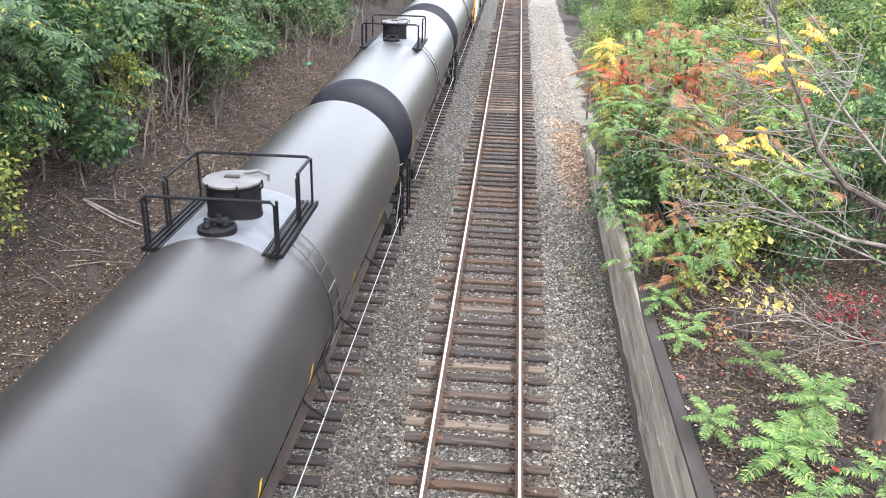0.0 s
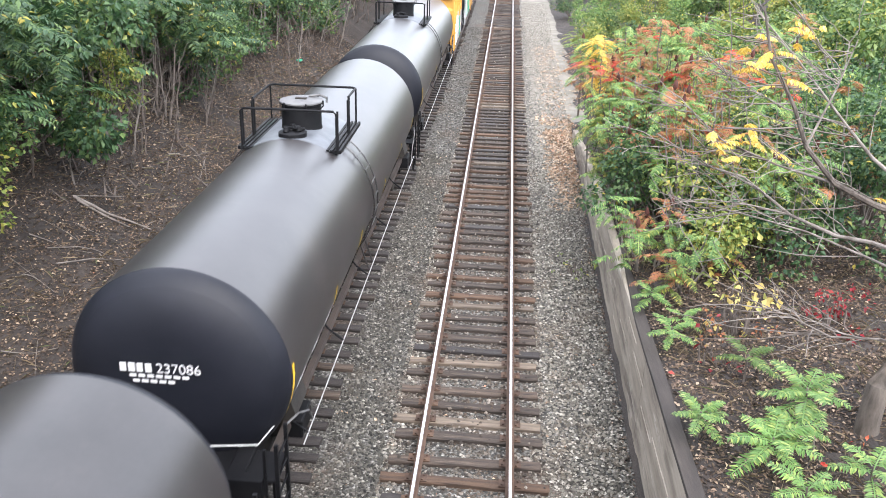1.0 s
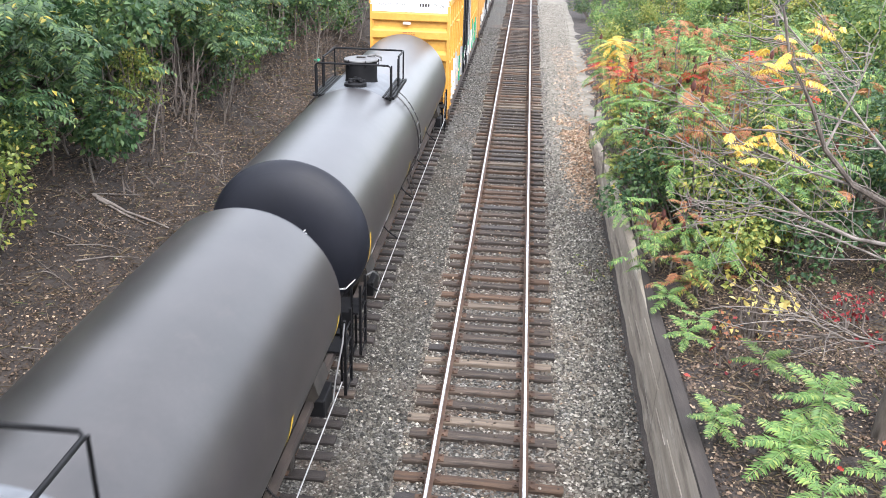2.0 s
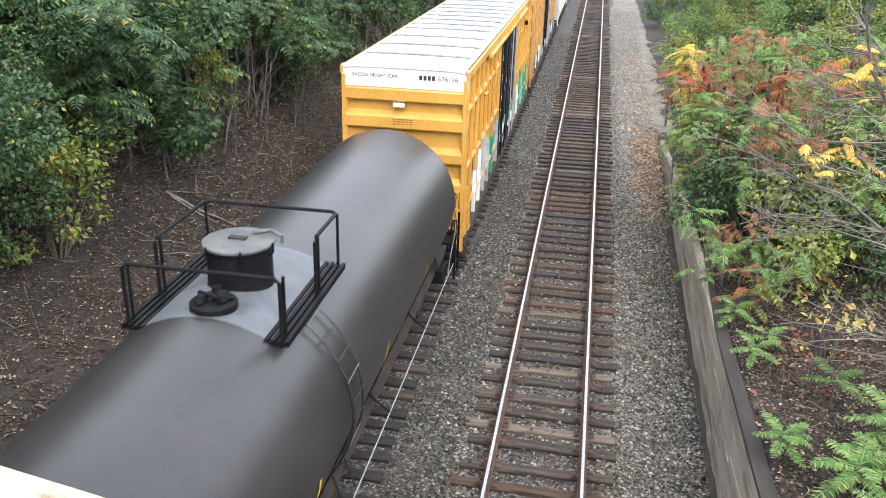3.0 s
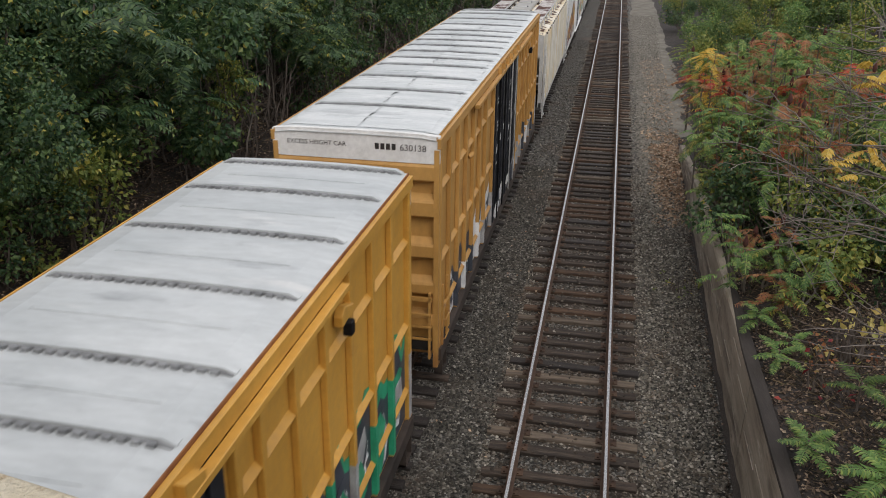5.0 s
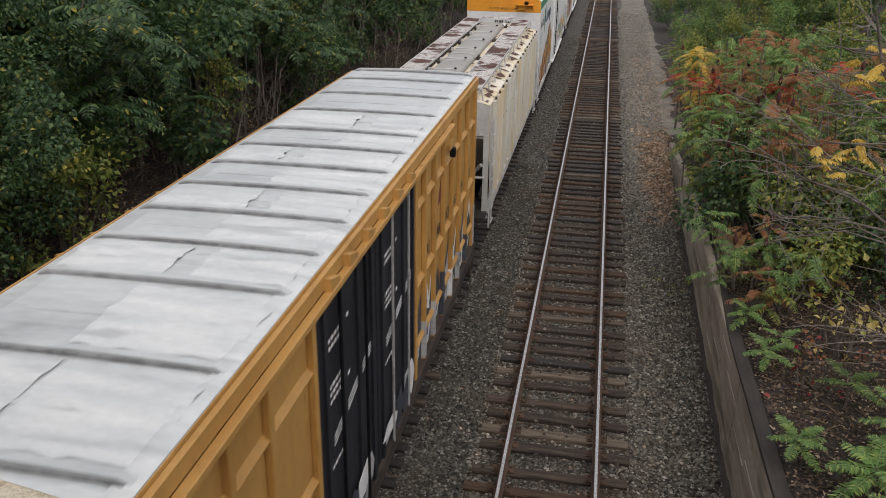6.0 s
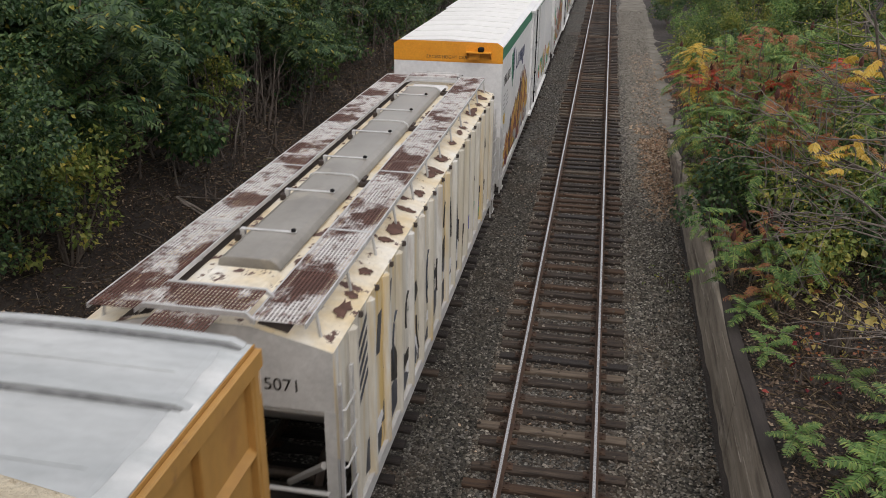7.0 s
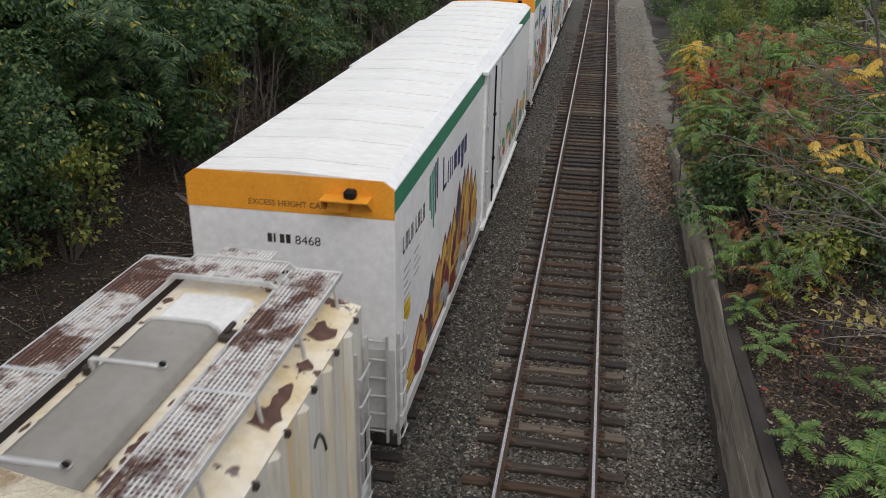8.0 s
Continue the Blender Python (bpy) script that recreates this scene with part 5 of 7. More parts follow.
        prism(bm, [(0.01, 2.35), (0.62, 1.85), (0.62, 1.12), (L - 0.62, 1.12), (L - 0.62, 1.85), (L - 0.01, 3.0), (L - 0.01, E - 0.004), (0.01, E - 0.004)], xa, xb, "x")
        part("side_sheet", bm, M_SIDECREAM, car, "streaked off-white side sheet")
        for k in range(3):
            bm = bmesh.new()
            y0 = 1.7 + k * 3.7
            prism(bm, [(y0, 1.15), (y0 + 3.1, 1.15), (y0 + 2.0, 0.5), (y0 + 1.1, 0.5)], s * 1.2 - 0.04, s * 1.2 + 0.04, "x")
            part("discharge_gate", bm, M_GRIME, car)
        bm = bmesh.new()
        xa, xb = sorted((s * (W - 0.1), s * (W + 0.06)))
        box(bm, xa, xb, 0.0, L, 0.9, 1.12)
        part("side_sill", bm, M_GREYEND, car)
        for y in (0.02, L - 0.5):
            ladder(car, s * (W + 0.06), y, y + 0.46, 0.5, E - 0.4, 0.4, M_GALV, "white side ladder")
    # roof walkways of open grating
    wz = E + 0.38
    for s in (-1, 1):
        # dark strip laid on the roof paints the shade seen through the grating
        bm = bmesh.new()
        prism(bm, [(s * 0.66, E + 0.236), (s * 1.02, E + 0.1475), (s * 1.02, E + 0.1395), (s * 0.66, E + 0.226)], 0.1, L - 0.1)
        part("walkway_shade_strip", bm, M_SILL, car, "dark roof strip painting the shade under the walkway")
        bm = bmesh.new()
        xa, xb = sorted((s * 0.68, s * 1.3))
        box(bm, xa - 0.02, xa, -0.1, L + 0.1, wz - 0.05, wz + 0.012)
        box(bm, xb, xb + 0.02, -0.1, L + 0.1, wz - 0.05, wz + 0.012)
        board = part("running_board", bm, M_GALV, car, "rusting white grating running board")
        for k in range(5):
            bm = bmesh.new()
            y0, y1 = -0.1 + (L + 0.2) * k / 5, -0.1 + (L + 0.2) * (k + 1) / 5
            grating(bm, xa, xb, y0 + 0.02, y1 - 0.02, wz)
            tagged(part("grating_panel", bm, M_GRATE, board), kind="stuff")
            bm = bmesh.new()
            box(bm, xa, xb, y1 - 0.03, y1 + 0.03, wz - 0.01, wz + 0.01)
            part("splice_bar", bm, M_GALV, board)
        for k in range(12):
            y = 0.25 + (L - 0.5) * k / 11
            bm = bmesh.new()
            tube(bm, [(s * 1.31, y, wz), (s * 1.36, y, E + 0.05)], 0.022, 5)
            box(bm, min(s * 0.66, s * 1.33), max(s * 0.66, s * 1.33), y - 0.02, y + 0.02, wz - 0.07, wz - 0.03)
            part("board_support", bm, M_GALV, board)
    for y, way in ((-0.1, 1), (L + 0.1, -1)):
        bm = bmesh.new()
        ya, yb = sorted((y, y + way * 0.6))
        grating(bm, -0.62, 0.62, ya, yb, wz + 0.07)
        tagged(part("cross_walk", bm, M_GRATE, car, "rusty grating walkway across the car end"), kind="stuff")
        bm = bmesh.new()
        ya, yb = sorted((y - way * 0.42, y - way * 0.02))
        grating(bm, -0.42, 0.3, ya, yb, wz + 0.02)
        tagged(part("end_step", bm, M_GRATE, car, "pale grating step over the end"), kind="stuff")
        bm = bmesh.new()
        for e in (y, y + way * 0.62):
            prism(bm, [(-0.72, wz - 0.05), (-0.62, wz + 0.03), (0.62, wz + 0.03), (0.72, wz - 0.05), (0.72, wz + 0.01), (0.62, wz + 0.09), (-0.62, wz + 0.09), (-0.72, wz + 0.01)], e - 0.02, e + 0.02)
        part("walk_angle", bm, M_GALV, car)
    # hatch: long trough covers with hinge bars
    hz = E + 0.24
    bm = bmesh.new()
    for s in (-1, 1):
        box(bm, s * 0.37 - 0.03, s * 0.37 + 0.03, 1.55, L - 1.5, hz, hz + 0.03)
    part("hatch_coaming", bm, M_CREAM, car)
    bm = bmesh.new()
    prism(bm, [(-0.5, hz - 0.02), (-0.42, hz + 0.06), (0.42, hz + 0.06), (0.5, hz - 0.02)], 0.62, 1.43)
    part("roof_cap", bm, M_CREAM, car, "plain cream cap ahead of the hatches", bevel=0.015)
    bm = bmesh.new()
    prism(bm, [(-0.5, hz - 0.02), (-0.42, hz + 0.06), (0.42, hz + 0.06), (0.5, hz - 0.02)], 12.66, L - 0.65)
    part("roof_cap", bm, M_ENDWHITE, car, "white cap behind the hatches", bevel=0.015)
    edges = [1.46, 5.2, 9.02, 12.6]
    for a, b in zip(edges, edges[1:]):
        bm = bmesh.new()
        prism(bm, [(-0.44, hz + 0.03), (-0.41, hz + 0.13), (-0.34, hz + 0.165), (0, hz + 0.175), (0.3, hz + 0.165), (0.38, hz + 0.12), (0.44, hz + 0.03), (0.38, hz + 0.02), (-0.38, hz + 0.02)], a + 0.02, b - 0.02)
        cover = part("hatch_cover", bm, M_HATCH, car, "long grey trough hatch cover", bevel=0.01)
        for y in (a + 1.0, b - 0.95):
            bm = bmesh.new()
            box(bm, -0.47, 0.3, y - 0.03, y + 0.03, hz + 0.168, hz + 0.19)
            box(bm, -0.52, -0.45, y - 0.04, y + 0.04, hz - 0.02, hz + 0.19)
            batten = part("hatch_batten", bm, M_GALV, cover, "pale hold-down batten", bevel=0.006)
            bm = bmesh.new()
            lathe(bm, [(0.035, hz + 0.19), (0.04, hz + 0.215), (0.02, hz + 0.23), (0.005, hz + 0.235)], 8, "z", (0.26, y, 0))
            part("latch_knob", bm, M_BLACK, batten, "small dark latch knob")
            bm = bmesh.new()
            box(bm, -0.6, -0.5, y - 0.06, y + 0.06, hz - 0.03, hz + 0.1)
            part("hinge", bm, M_SILL, batten, "rusted hinge block", bevel=0.01)
        bm = bmesh.new()
        prism(bm, [(-0.46, hz + 0.02), (-0.43, hz + 0.145), (-0.35, hz + 0.185), (0, hz + 0.195), (0.31, hz + 0.185), (0.4, hz + 0.135), (0.47, hz + 0.02)], b - 0.035, b + 0.025)
        lip = part("hatch_lip", bm, M_GREYEND, cover, "raised joint of two hatch covers")
        bm = bmesh.new()
        box(bm, 0.44, 0.62, b - 0.09, b + 0.1, hz - 0.05, hz + 0.08)
        box(bm, 0.48, 0.54, b - 0.03, b + 0.2, hz + 0.08, hz + 0.13)
        part("latch", bm, M_SILL, lip, "dark rusted latch", bevel=0.012)
    for k in range(44):
        # flaked spots beside the hatches
        bm = bmesh.new()
        patch(bm, blob(rng, 0, 0, 0.02 + 0.06 * rng.random(), 0.03 + 0.1 * rng.random(), 11, 0.6), 0.003)
        o = part("rust_patch", bm, M_RUST, car, "peeled brown rust patch")
        o.matrix_basis = pose(rng.choice((-1, 1)) * rng.uniform(0.5, 0.6), 0.8 + (L - 1.6) * rng.random(), E + 0.2425)
    lettering("5071", 0.23, pose(0.72, -0.004, 3.22, 90), M_INK, car, "car_number", "dark end number")
    # sprayed side: slanted stripes, dark shapes, teal and white
    side = pose(W + 0.0045, 0, 0, 90, 0, 90)
    bm = bmesh.new()
    for k in range(5):
        patch(bm, [(0.95, 2.45 + 0.2 * k), (1.6, 2.85 + 0.2 * k), (1.6, 2.95 + 0.2 * k), (0.95, 2.55 + 0.2 * k)])
    patch(bm, [(1.8, 2.75), (2.0, 2.7), (2.15, 3.3), (1.95, 3.3)])
    patch(bm, [(2.2, 3.0), (2.6, 3.05), (2.75, 3.5), (2.3, 3.42)])
    o = part("sprayed_shape", bm, M_SPRAYDARK, car, "dark slanted stripes and lettering-like shapes")
    o.matrix_basis = side
    graffiti(car, rng, W + 0.005, [(0.9, 13.2)], [M_SPRAYDARK, M_SPRAYWHITE, M_SPRAYDARK], (1.3, 1.75))
    graffiti(car, rng, W + 0.0055, [(8.0, 13.2)], [M_TEAL, M_SPRAYBLUE], (1.3, 1.9))
    graffiti(car, rng, W + 0.0085, [(1.7, 4.6), (5.2, 8.4)], [M_SPRAYDARK, M_INK], (1.5, 2.7))
    for k in range(12):
        y, z, r = 3.0 + 0.85 * k, 1.95 + 0.5 * rng.random(), 0.4 + 0.3 * rng.random()
        a0, sweep = rng.random() * 6.28, rng.uniform(2.5, 4.6)
        pts = [(y + 0.6 * r * math.cos(a0 + sweep * j / 12), z + 1.3 * r * math.sin(a0 + sweep * j / 12) + 0.03 * j * (k % 2)) for j in range(13)]
        bm = bmesh.new()
        tube(bm, [(W + 0.002, p[0], p[1]) for p in pts], 0.024, 4)
        part("sprayed_line", bm, M_INK if k % 3 else M_SPRAYDARK, car, "thin sprayed outline stroke")
    build_coupler(car, -0.5, -1)
    build_coupler(car, L + 0.5, 1)
    for y in (1.1, L - 1.1):
        build_truck(car, y)
    return car


REEF_L, REEF_H = 22.0, 4.8


def build_reefer():
    car = thing("refrigerator_car", "white high-cube refrigerator car with orange end band and green stripe", "refrigerator car", "white refrigerator cars of the freight train")
    rng = random.Random(3)
    L, H, W = REEF_L, REEF_H, 1.57
    c = 0.16
    bm = bmesh.new()
    prism(bm, [(-W, 0.8), (-W, H - 0.12), (-W + c, H - 0.01), (W - c, H - 0.01), (W, H - 0.12), (W, 0.8)], 0.0, L)
    part("body", bm, M_WHITE, car, "smooth white insulated body", bevel=0.012)
    bm = bmesh.new()
    box(bm, -W + c, W - c, 0.0, L, H - 0.02, H - 0.008)
    roof = part("roof", bm, M_ROOFWHITE, car, "white corrugated roof")
    n = 36
    for k in range(n):
        y0 = k * L / n
        bm = bmesh.new()
        lift = 0.012 if k % 2 else 0.0
        prism(bm, [(-W + c, H + 0.0), (-W + c + 0.06, H + lift + 0.006), (0, H + 0.07 + lift), (W - c - 0.06, H + lift + 0.006), (W - c, H), (W - c, H - 0.008), (-W + c, H - 0.008)], y0 + 0.003, y0 + L / n - 0.003)
        part("roof_panel", bm, M_ROOFWHITE, roof)
    for s in (-1, 1):
        bm = bmesh.new()
        prism(bm, [(s * (W - c), H + 0.004), (s * (W + 0.006), H - 0.11), (s * (W + 0.006), H - 0.13), (s * (W - c - 0.02), H - 0.02)], 0.05, L - 0.05)
        part("roof_edge", bm, M_WHITE, car)
        bm = bmesh.new()
        xa, xb = sorted((s * W, s * (W + 0.005)))
        box(bm, xa, xb, 0.0, L, H - 0.46, H - 0.135)
        part("stripe", bm, M_GREEN, car, "green stripe under the roof edge")
    for y, way in ((0.0, -1), (L, 1)):
        bm = bmesh.new()
        ya, yb = sorted((y, y + way * 0.008))
        prism(bm, [(-W, H - 0.56), (-W, H - 0.1), (-W + c, H + 0.01), (W - c, H + 0.01), (W, H - 0.1), (W, H - 0.56)], ya, yb)
        part("end_band", bm, M_ORANGE, car, "orange band across the top of the end")
    bm = bmesh.new()
    box(bm, 0.55, 1.25, -0.3, -0.01, H - 0.25, H - 0.23)
    prism(bm, [(-0.01, H - 0.45), (-0.3, H - 0.23), (-0.01, H - 0.23)], 0.55, 0.57, "x")
    prism(bm, [(-0.01, H - 0.45), (-0.3, H - 0.23), (-0.01, H - 0.23)], 1.23, 1.25, "x")
    box(bm, 0.62, 0.92, -0.12, -0.01, H - 0.46, H - 0.25)
    shelf = part("end_bracket", bm, M_ORANGE, car, "orange equipment bracket on the end")
    bm = bmesh.new()
    box(bm, 0.88, 1.05, -0.22, -0.06, H - 0.23, H - 0.1)
    part("equipment_box", bm, M_BLACK, shelf, "small black box", bevel=0.03)
    lettering("EXCESS HEIGHT CAR", 0.125, pose(-0.62, -0.0095, H - 0.47, 90), M_INK, car, "end_lettering", "dark EXCESS HEIGHT CAR lettering")
    bars("reporting_mark", [(-0.36 + 0.095 * k, -0.36 + 0.095 * k + (0.07 if k != 1 else 0.03), 0, 0.14) for k in range(4)], pose(0, -0.003, 3.75, 90), M_INK, car, "black owner mark shown as bars")
    lettering("8468", 0.2, pose(0.06, -0.003, 3.745, 90), M_INK, car, "car_number", "black end number")
    bars("stencilled_data", [(-0.2 + 0.1 * i, -0.13 + 0.1 * i, 0, 0.05) for i in range(5)], pose(0, -0.003, 3.25, 90), M_INK, car, "small unreadable data line")
    side = pose(W + 0.004, 0, 0, 90, 0, 90)
    # side numerals: upright strokes, and faint data lines under them
    for k in range(4):
        for y in (0.5 + 0.2 * k, 1.42 + 0.2 * k):
            bars("side_numeral", [(y, y + 0.035, 3.5, 3.78), (y + 0.085, y + 0.12, 3.5, 3.78)] if k % 2 else [(y, y + 0.035, 3.5, 3.78), (y, y + 0.12, 3.5, 3.535)], side, M_INK, car, "dark side numeral shown as plain bars")
    for k in range(8):
        bars("data_line", [(0.55 + 0.75 * c, 1.05 + 0.75 * c - 0.12 * ((k + c) % 3), 3.18 - 0.13 * k, 3.215 - 0.13 * k) for c in range(2 if k < 4 else 1)], side, M_SPRAYGREY, car, "faint grey data line")
    for k in range(5):
        bm = bmesh.new()
        y, drop = 2.55 + 0.17 * k, 0.5 - 0.22 * abs(k - 2)
        patch(bm, [(y, 3.55 - drop), (y + 0.1, 3.5 - drop), (y + 0.1, 4.1 + 0.03 * k), (y, 4.1 + 0.03 * k)])
        o = part("shield_stripe", bm, (M_GREEN, M_TEAL, M_GREEN, M_NAVY, M_NAVY)[k], car, "green striped shield shape")
        o.matrix_basis = side
    for y, w, z0, z1 in ((3.85, 0.09, 3.4, 4.05), (3.85, 0.36, 3.4, 3.49), (4.36, 0.08, 3.4, 3.84), (4.62, 0.08, 3.4, 3.84), (4.84, 0.08, 3.4, 3.8), (5.08, 0.3, 3.44, 3.8), (5.52, 0.3, 3.4, 3.8), (5.96, 0.3, 3.2, 3.8), (6.38, 0.3, 3.42, 3.8)):
        bars("wordmark", [(y, y + w, z0, z1)], side, M_NAVY, car, "navy wordmark shown as plain bars")
    # sprayed mural: overlapping pointed and rounded petals, brown outlines, yellow and orange fill
    for k in range(13):
        cy, base = 1.05 + 0.58 * k, 0.85
        high = 1.35 + (0.16 * k if k < 9 else 0.2 * (17 - k)) + 0.35 * rng.random()
        w, lean = 0.42 + 0.2 * rng.random(), rng.uniform(0.0, 0.45)
        shape = [(-0.7, 0), (0.7, 0), (0.95, 0.35), (0.8, 0.66), (0.4, 0.88), (0.12, 1.0), (-0.3, 0.9), (-0.75, 0.68), (-0.95, 0.35)]
        shape = [(px * (0.75 + 0.5 * rng.random()), pz) for px, pz in shape]
        fill = (M_SPRAYYELLOW, M_FOOD, M_SPRAYYELLOW, M_SPRAYDARK, M_FOOD)[k % 5]
        for grow, depth, m, what in ((1.0, 0.002 + 0.0002 * k, M_MAROON if k % 3 else M_SPRAYDARK, "dark brown outline of a sprayed shape"), (0.86, 0.005 + 0.0002 * k, fill, "yellow and orange sprayed shape"), (0.4, 0.008 + 0.0002 * k, M_MAROON if k % 2 else M_FOOD, "brown fold inside a sprayed shape")):
            bm = bmesh.new()
            patch(bm, [(cy + w * grow * px + lean * (pz - 0.5), base + 0.05 / grow + (high - base) * (pz * grow + 0.4 * (1 - grow))) for px, pz in shape], depth)
            o = part("sprayed_shape", bm, m, car, what)
            o.matrix_basis = side
    bm = bmesh.new()
    box(bm, 0.55, 1.0, 2.3, 2.62, 0, 0.003)
    o = part("placard", bm, M_MARK, car, "small yellow placard")
    o.matrix_basis = side
    graffiti(car, rng, W + 0.0155, [(1.2, 8.6)], [M_MAROON, M_FOOD, M_SPRAYGREY], (0.95, 1.5))
    graffiti(car, rng, W + 0.0045, [(13.0, 21.5)], [M_SPRAYRED, M_TEAL, M_SPRAYGREY, M_SPRAYYELLOW], (1.0, 1.8))
    for s in (-1, 1):
        bm = bmesh.new()
        xa, xb = sorted((s * W, s * (W + 0.07)))
        box(bm, xa, xb, 9.3, 12.6, 0.75, H - 0.2)
        door = part("door", bm, M_WHITE, car, "white sliding plug door", bevel=0.01)
        for y in (9.6, 10.9, 12.2):
            bm = bmesh.new()
            tube(bm, [(s * (W + 0.1), y, 0.8), (s * (W + 0.1), y, H - 0.3)], 0.022, 6)
            for z in (1.2, 2.0, 3.2):
                box(bm, min(s * (W + 0.07), s * (W + 0.14)), max(s * (W + 0.07), s * (W + 0.14)), y - 0.08, y + 0.08, z, z + 0.06)
            part("locking_bar", bm, M_BLACK if y == 10.9 else M_GALV, door)
        bm = bmesh.new()
        xa, xb = sorted((s * (W + 0.0), s * (W + 0.14)))
        box(bm, xa, xb, 9.0, 17.5, H - 0.2, H - 0.13)
        box(bm, xa, xb, 9.0, 17.5, 0.66, 0.74)
        part("door_track", bm, M_WHITE, car)
        bm = bmesh.new()
        xa, xb = sorted((s * (W - 0.06), s * (W + 0.04)))
        box(bm, xa, xb, 0.05, L - 0.05, 0.6, 0.8)
        part("side_sill", bm, M_GREYEND, car)
        ladder(car, s * (W + 0.03), 0.06, 0.5, 0.4, 2.4, 0.4, M_GALV, "white side ladder")
    bm = bmesh.new()
    box(bm, -W + 0.02, W - 0.01, -0.006, 0.0, 0.7, 2.12)
    part("kick_sheet", bm, M_GREYEND, car, "grey lower end sheet")
    for x in (0.95, 1.45):
        bm = bmesh.new()
        box(bm, x - 0.02, x + 0.02, -0.09, -0.05, 0.5, 2.4)
        part("end_ladder_rail", bm, M_GALV, car)
    for k in range(6):
        bm = bmesh.new()
        tube(bm, [(0.95, -0.07, 0.7 + 0.32 * k), (1.45, -0.07, 0.7 + 0.32 * k)], 0.014, 5)
        part("rung", bm, M_GALV, car)
    bm = bmesh.new()
    box(bm, -0.4, 0.4, -0.3, L + 0.3, 0.5, 0.82)
    part("centre_sill", bm, M_GRIME, car)
    build_coupler(car, -0.3, -1)
    build_coupler(car, L + 0.3, 1)
    for y in (2.4, L - 2.4):
        build_truck(car, y)
    return car


# ---- plants ----
def leaves(P, D, N, S, width=0.36, fold=0.1):
    """Folded pointed leaves at P along D, facing N, of length S: arrays of verts and faces."""
    D = D / (np.linalg.norm(D, axis=1, keepdims=True) + 1e-9)
    side = np.cross(D, N)
    side /= np.linalg.norm(side, axis=1, keepdims=True) + 1e-9
    up = np.cross(side, D)
    S = S[:, None]
    a = P
    b = P + S * (0.42 * D + width * side + fold * up)
    c = P + S * (1.0 * D - 0.12 * up)
    d = P + S * (0.42 * D - width * side + fold * up)
    V = np.stack([a, b, c, d], 1).reshape(-1, 3)
    k = 4 * np.arange(len(P))[:, None]
    F = np.concatenate([k + np.array([[0, 1, 2]]), k + np.array([[0, 2, 3]])], 1).reshape(-1, 3)
    return V, F


def join(lists):
    V, F, n = [], [], 0
    for v, f in lists:
        V.append(v)
        F.append(f + n)
        n += len(v)
    return np.concatenate(V), np.concatenate(F)


def cloud(rng, centres, radii, n, size, width=0.36, hang=0.4):
    """Leaves in clumps, thicker towards each clump's skin, mostly facing up and out."""
    centres, radii = np.asarray(centres, float), np.asarray(radii, float)
    w = radii ** 2
    which = rng.choice(len(centres), n, p=w / w.sum())
    u = rng.normal(size=(n, 3))
    u /= np.linalg.norm(u, axis=1, keepdims=True)
    r = radii[which] * (0.45 + 0.6 * rng.random(n) ** 0.6)
    P = centres[which] + u * r[:, None] * np.array([1, 1, 0.8])
    N = u * 0.6 + np.array([0, 0, 0.9]) + 0.5 * rng.normal(size=(n, 3))
    D = u + 0.8 * rng.normal(size=(n, 3)) - np.array([0, 0, hang])
    S = size * (0.6 + 0.8 * rng.random(n))
    return leaves(P, D, N, S, width)


def frond_arrays(rng, bases, ways, lengths, pairs=11, droop=0.35, leaflet=0.26, width=0.16, sag=0.25):
    """Feathered compound leaves: paired leaflets along an arching midrib."""
    out_P, out_D, out_N, out_S = [], [], [], []
    rib_V, rib_F, made = [], [], 0
    for b, w, L in zip(bases, ways, lengths):
        b, w = np.asarray(b, float), np.asarray(w, float)
        w = w / np.linalg.norm(w)
        side = np.cross(w, (0, 0, 1.0))
        side /= np.linalg.norm(side) + 1e-9
        t = np.linspace(0.16, 1.0, pairs)
        mid = b + np.outer(t * L, w) - np.outer(droop * L * t ** 2, (0, 0, 1.0))
        tang = w - np.outer(2 * droop * t, (0, 0, 1.0))
        tang /= np.linalg.norm(tang, axis=1, keepdims=True)
        size = leaflet * L * np.sin(math.pi * (0.18 + 0.72 * t)) ** 0.6
        for s in (-1, 1):
            out_P.append(mid)
            out_D.append(tang * 0.4 + s * side - np.array([0, 0, sag]) + 0.12 * rng.normal(size=(pairs, 3)))
            out_N.append(np.cross(side, tang) * 1.0 + 0.15 * rng.normal(size=(pairs, 3)))
            out_S.append(size * (0.85 + 0.3 * rng.random(pairs)))
        line = np.concatenate([[b], mid])
        th = 0.006 + 0.004 * L
        rib_V.append(np.concatenate([line - side * th, line + side * th]))
        m = len(line)
        i = np.arange(m - 1)
        n0 = made * 2 * m
        made += 1
        rib_F.append(np.concatenate([np.stack([i, i + m, i + m + 1], 1), np.stack([i, i + m + 1, i + 1], 1)]) + n0)
    V, F = leaves(np.concatenate(out_P), np.concatenate(out_D), np.concatenate(out_N), np.concatenate(out_S), width, 0.05)
    return join([(V, F), (np.concatenate(rib_V), np.concatenate(rib_F))])


def limb(bm, p, q, r0, r1, bend, rng, n=6, sides=7):
    """A tapering crooked limb; returns its points."""
    p, q = Vector(p), Vector(q)
    pts = []
    for i in range(n + 1):
        t = i / n
        off = Vector((rng.uniform(-1, 1), rng.uniform(-1, 1), rng.uniform(-0.6, 0.6))) * bend * (0.0 if i in (0,) else 1) * (q - p).length / n
        pts.append(p.lerp(q, t) + off)
    tube(bm, pts, [r0 + (r1 - r0) * i / n for i in range(n + 1)], sides)
    return pts


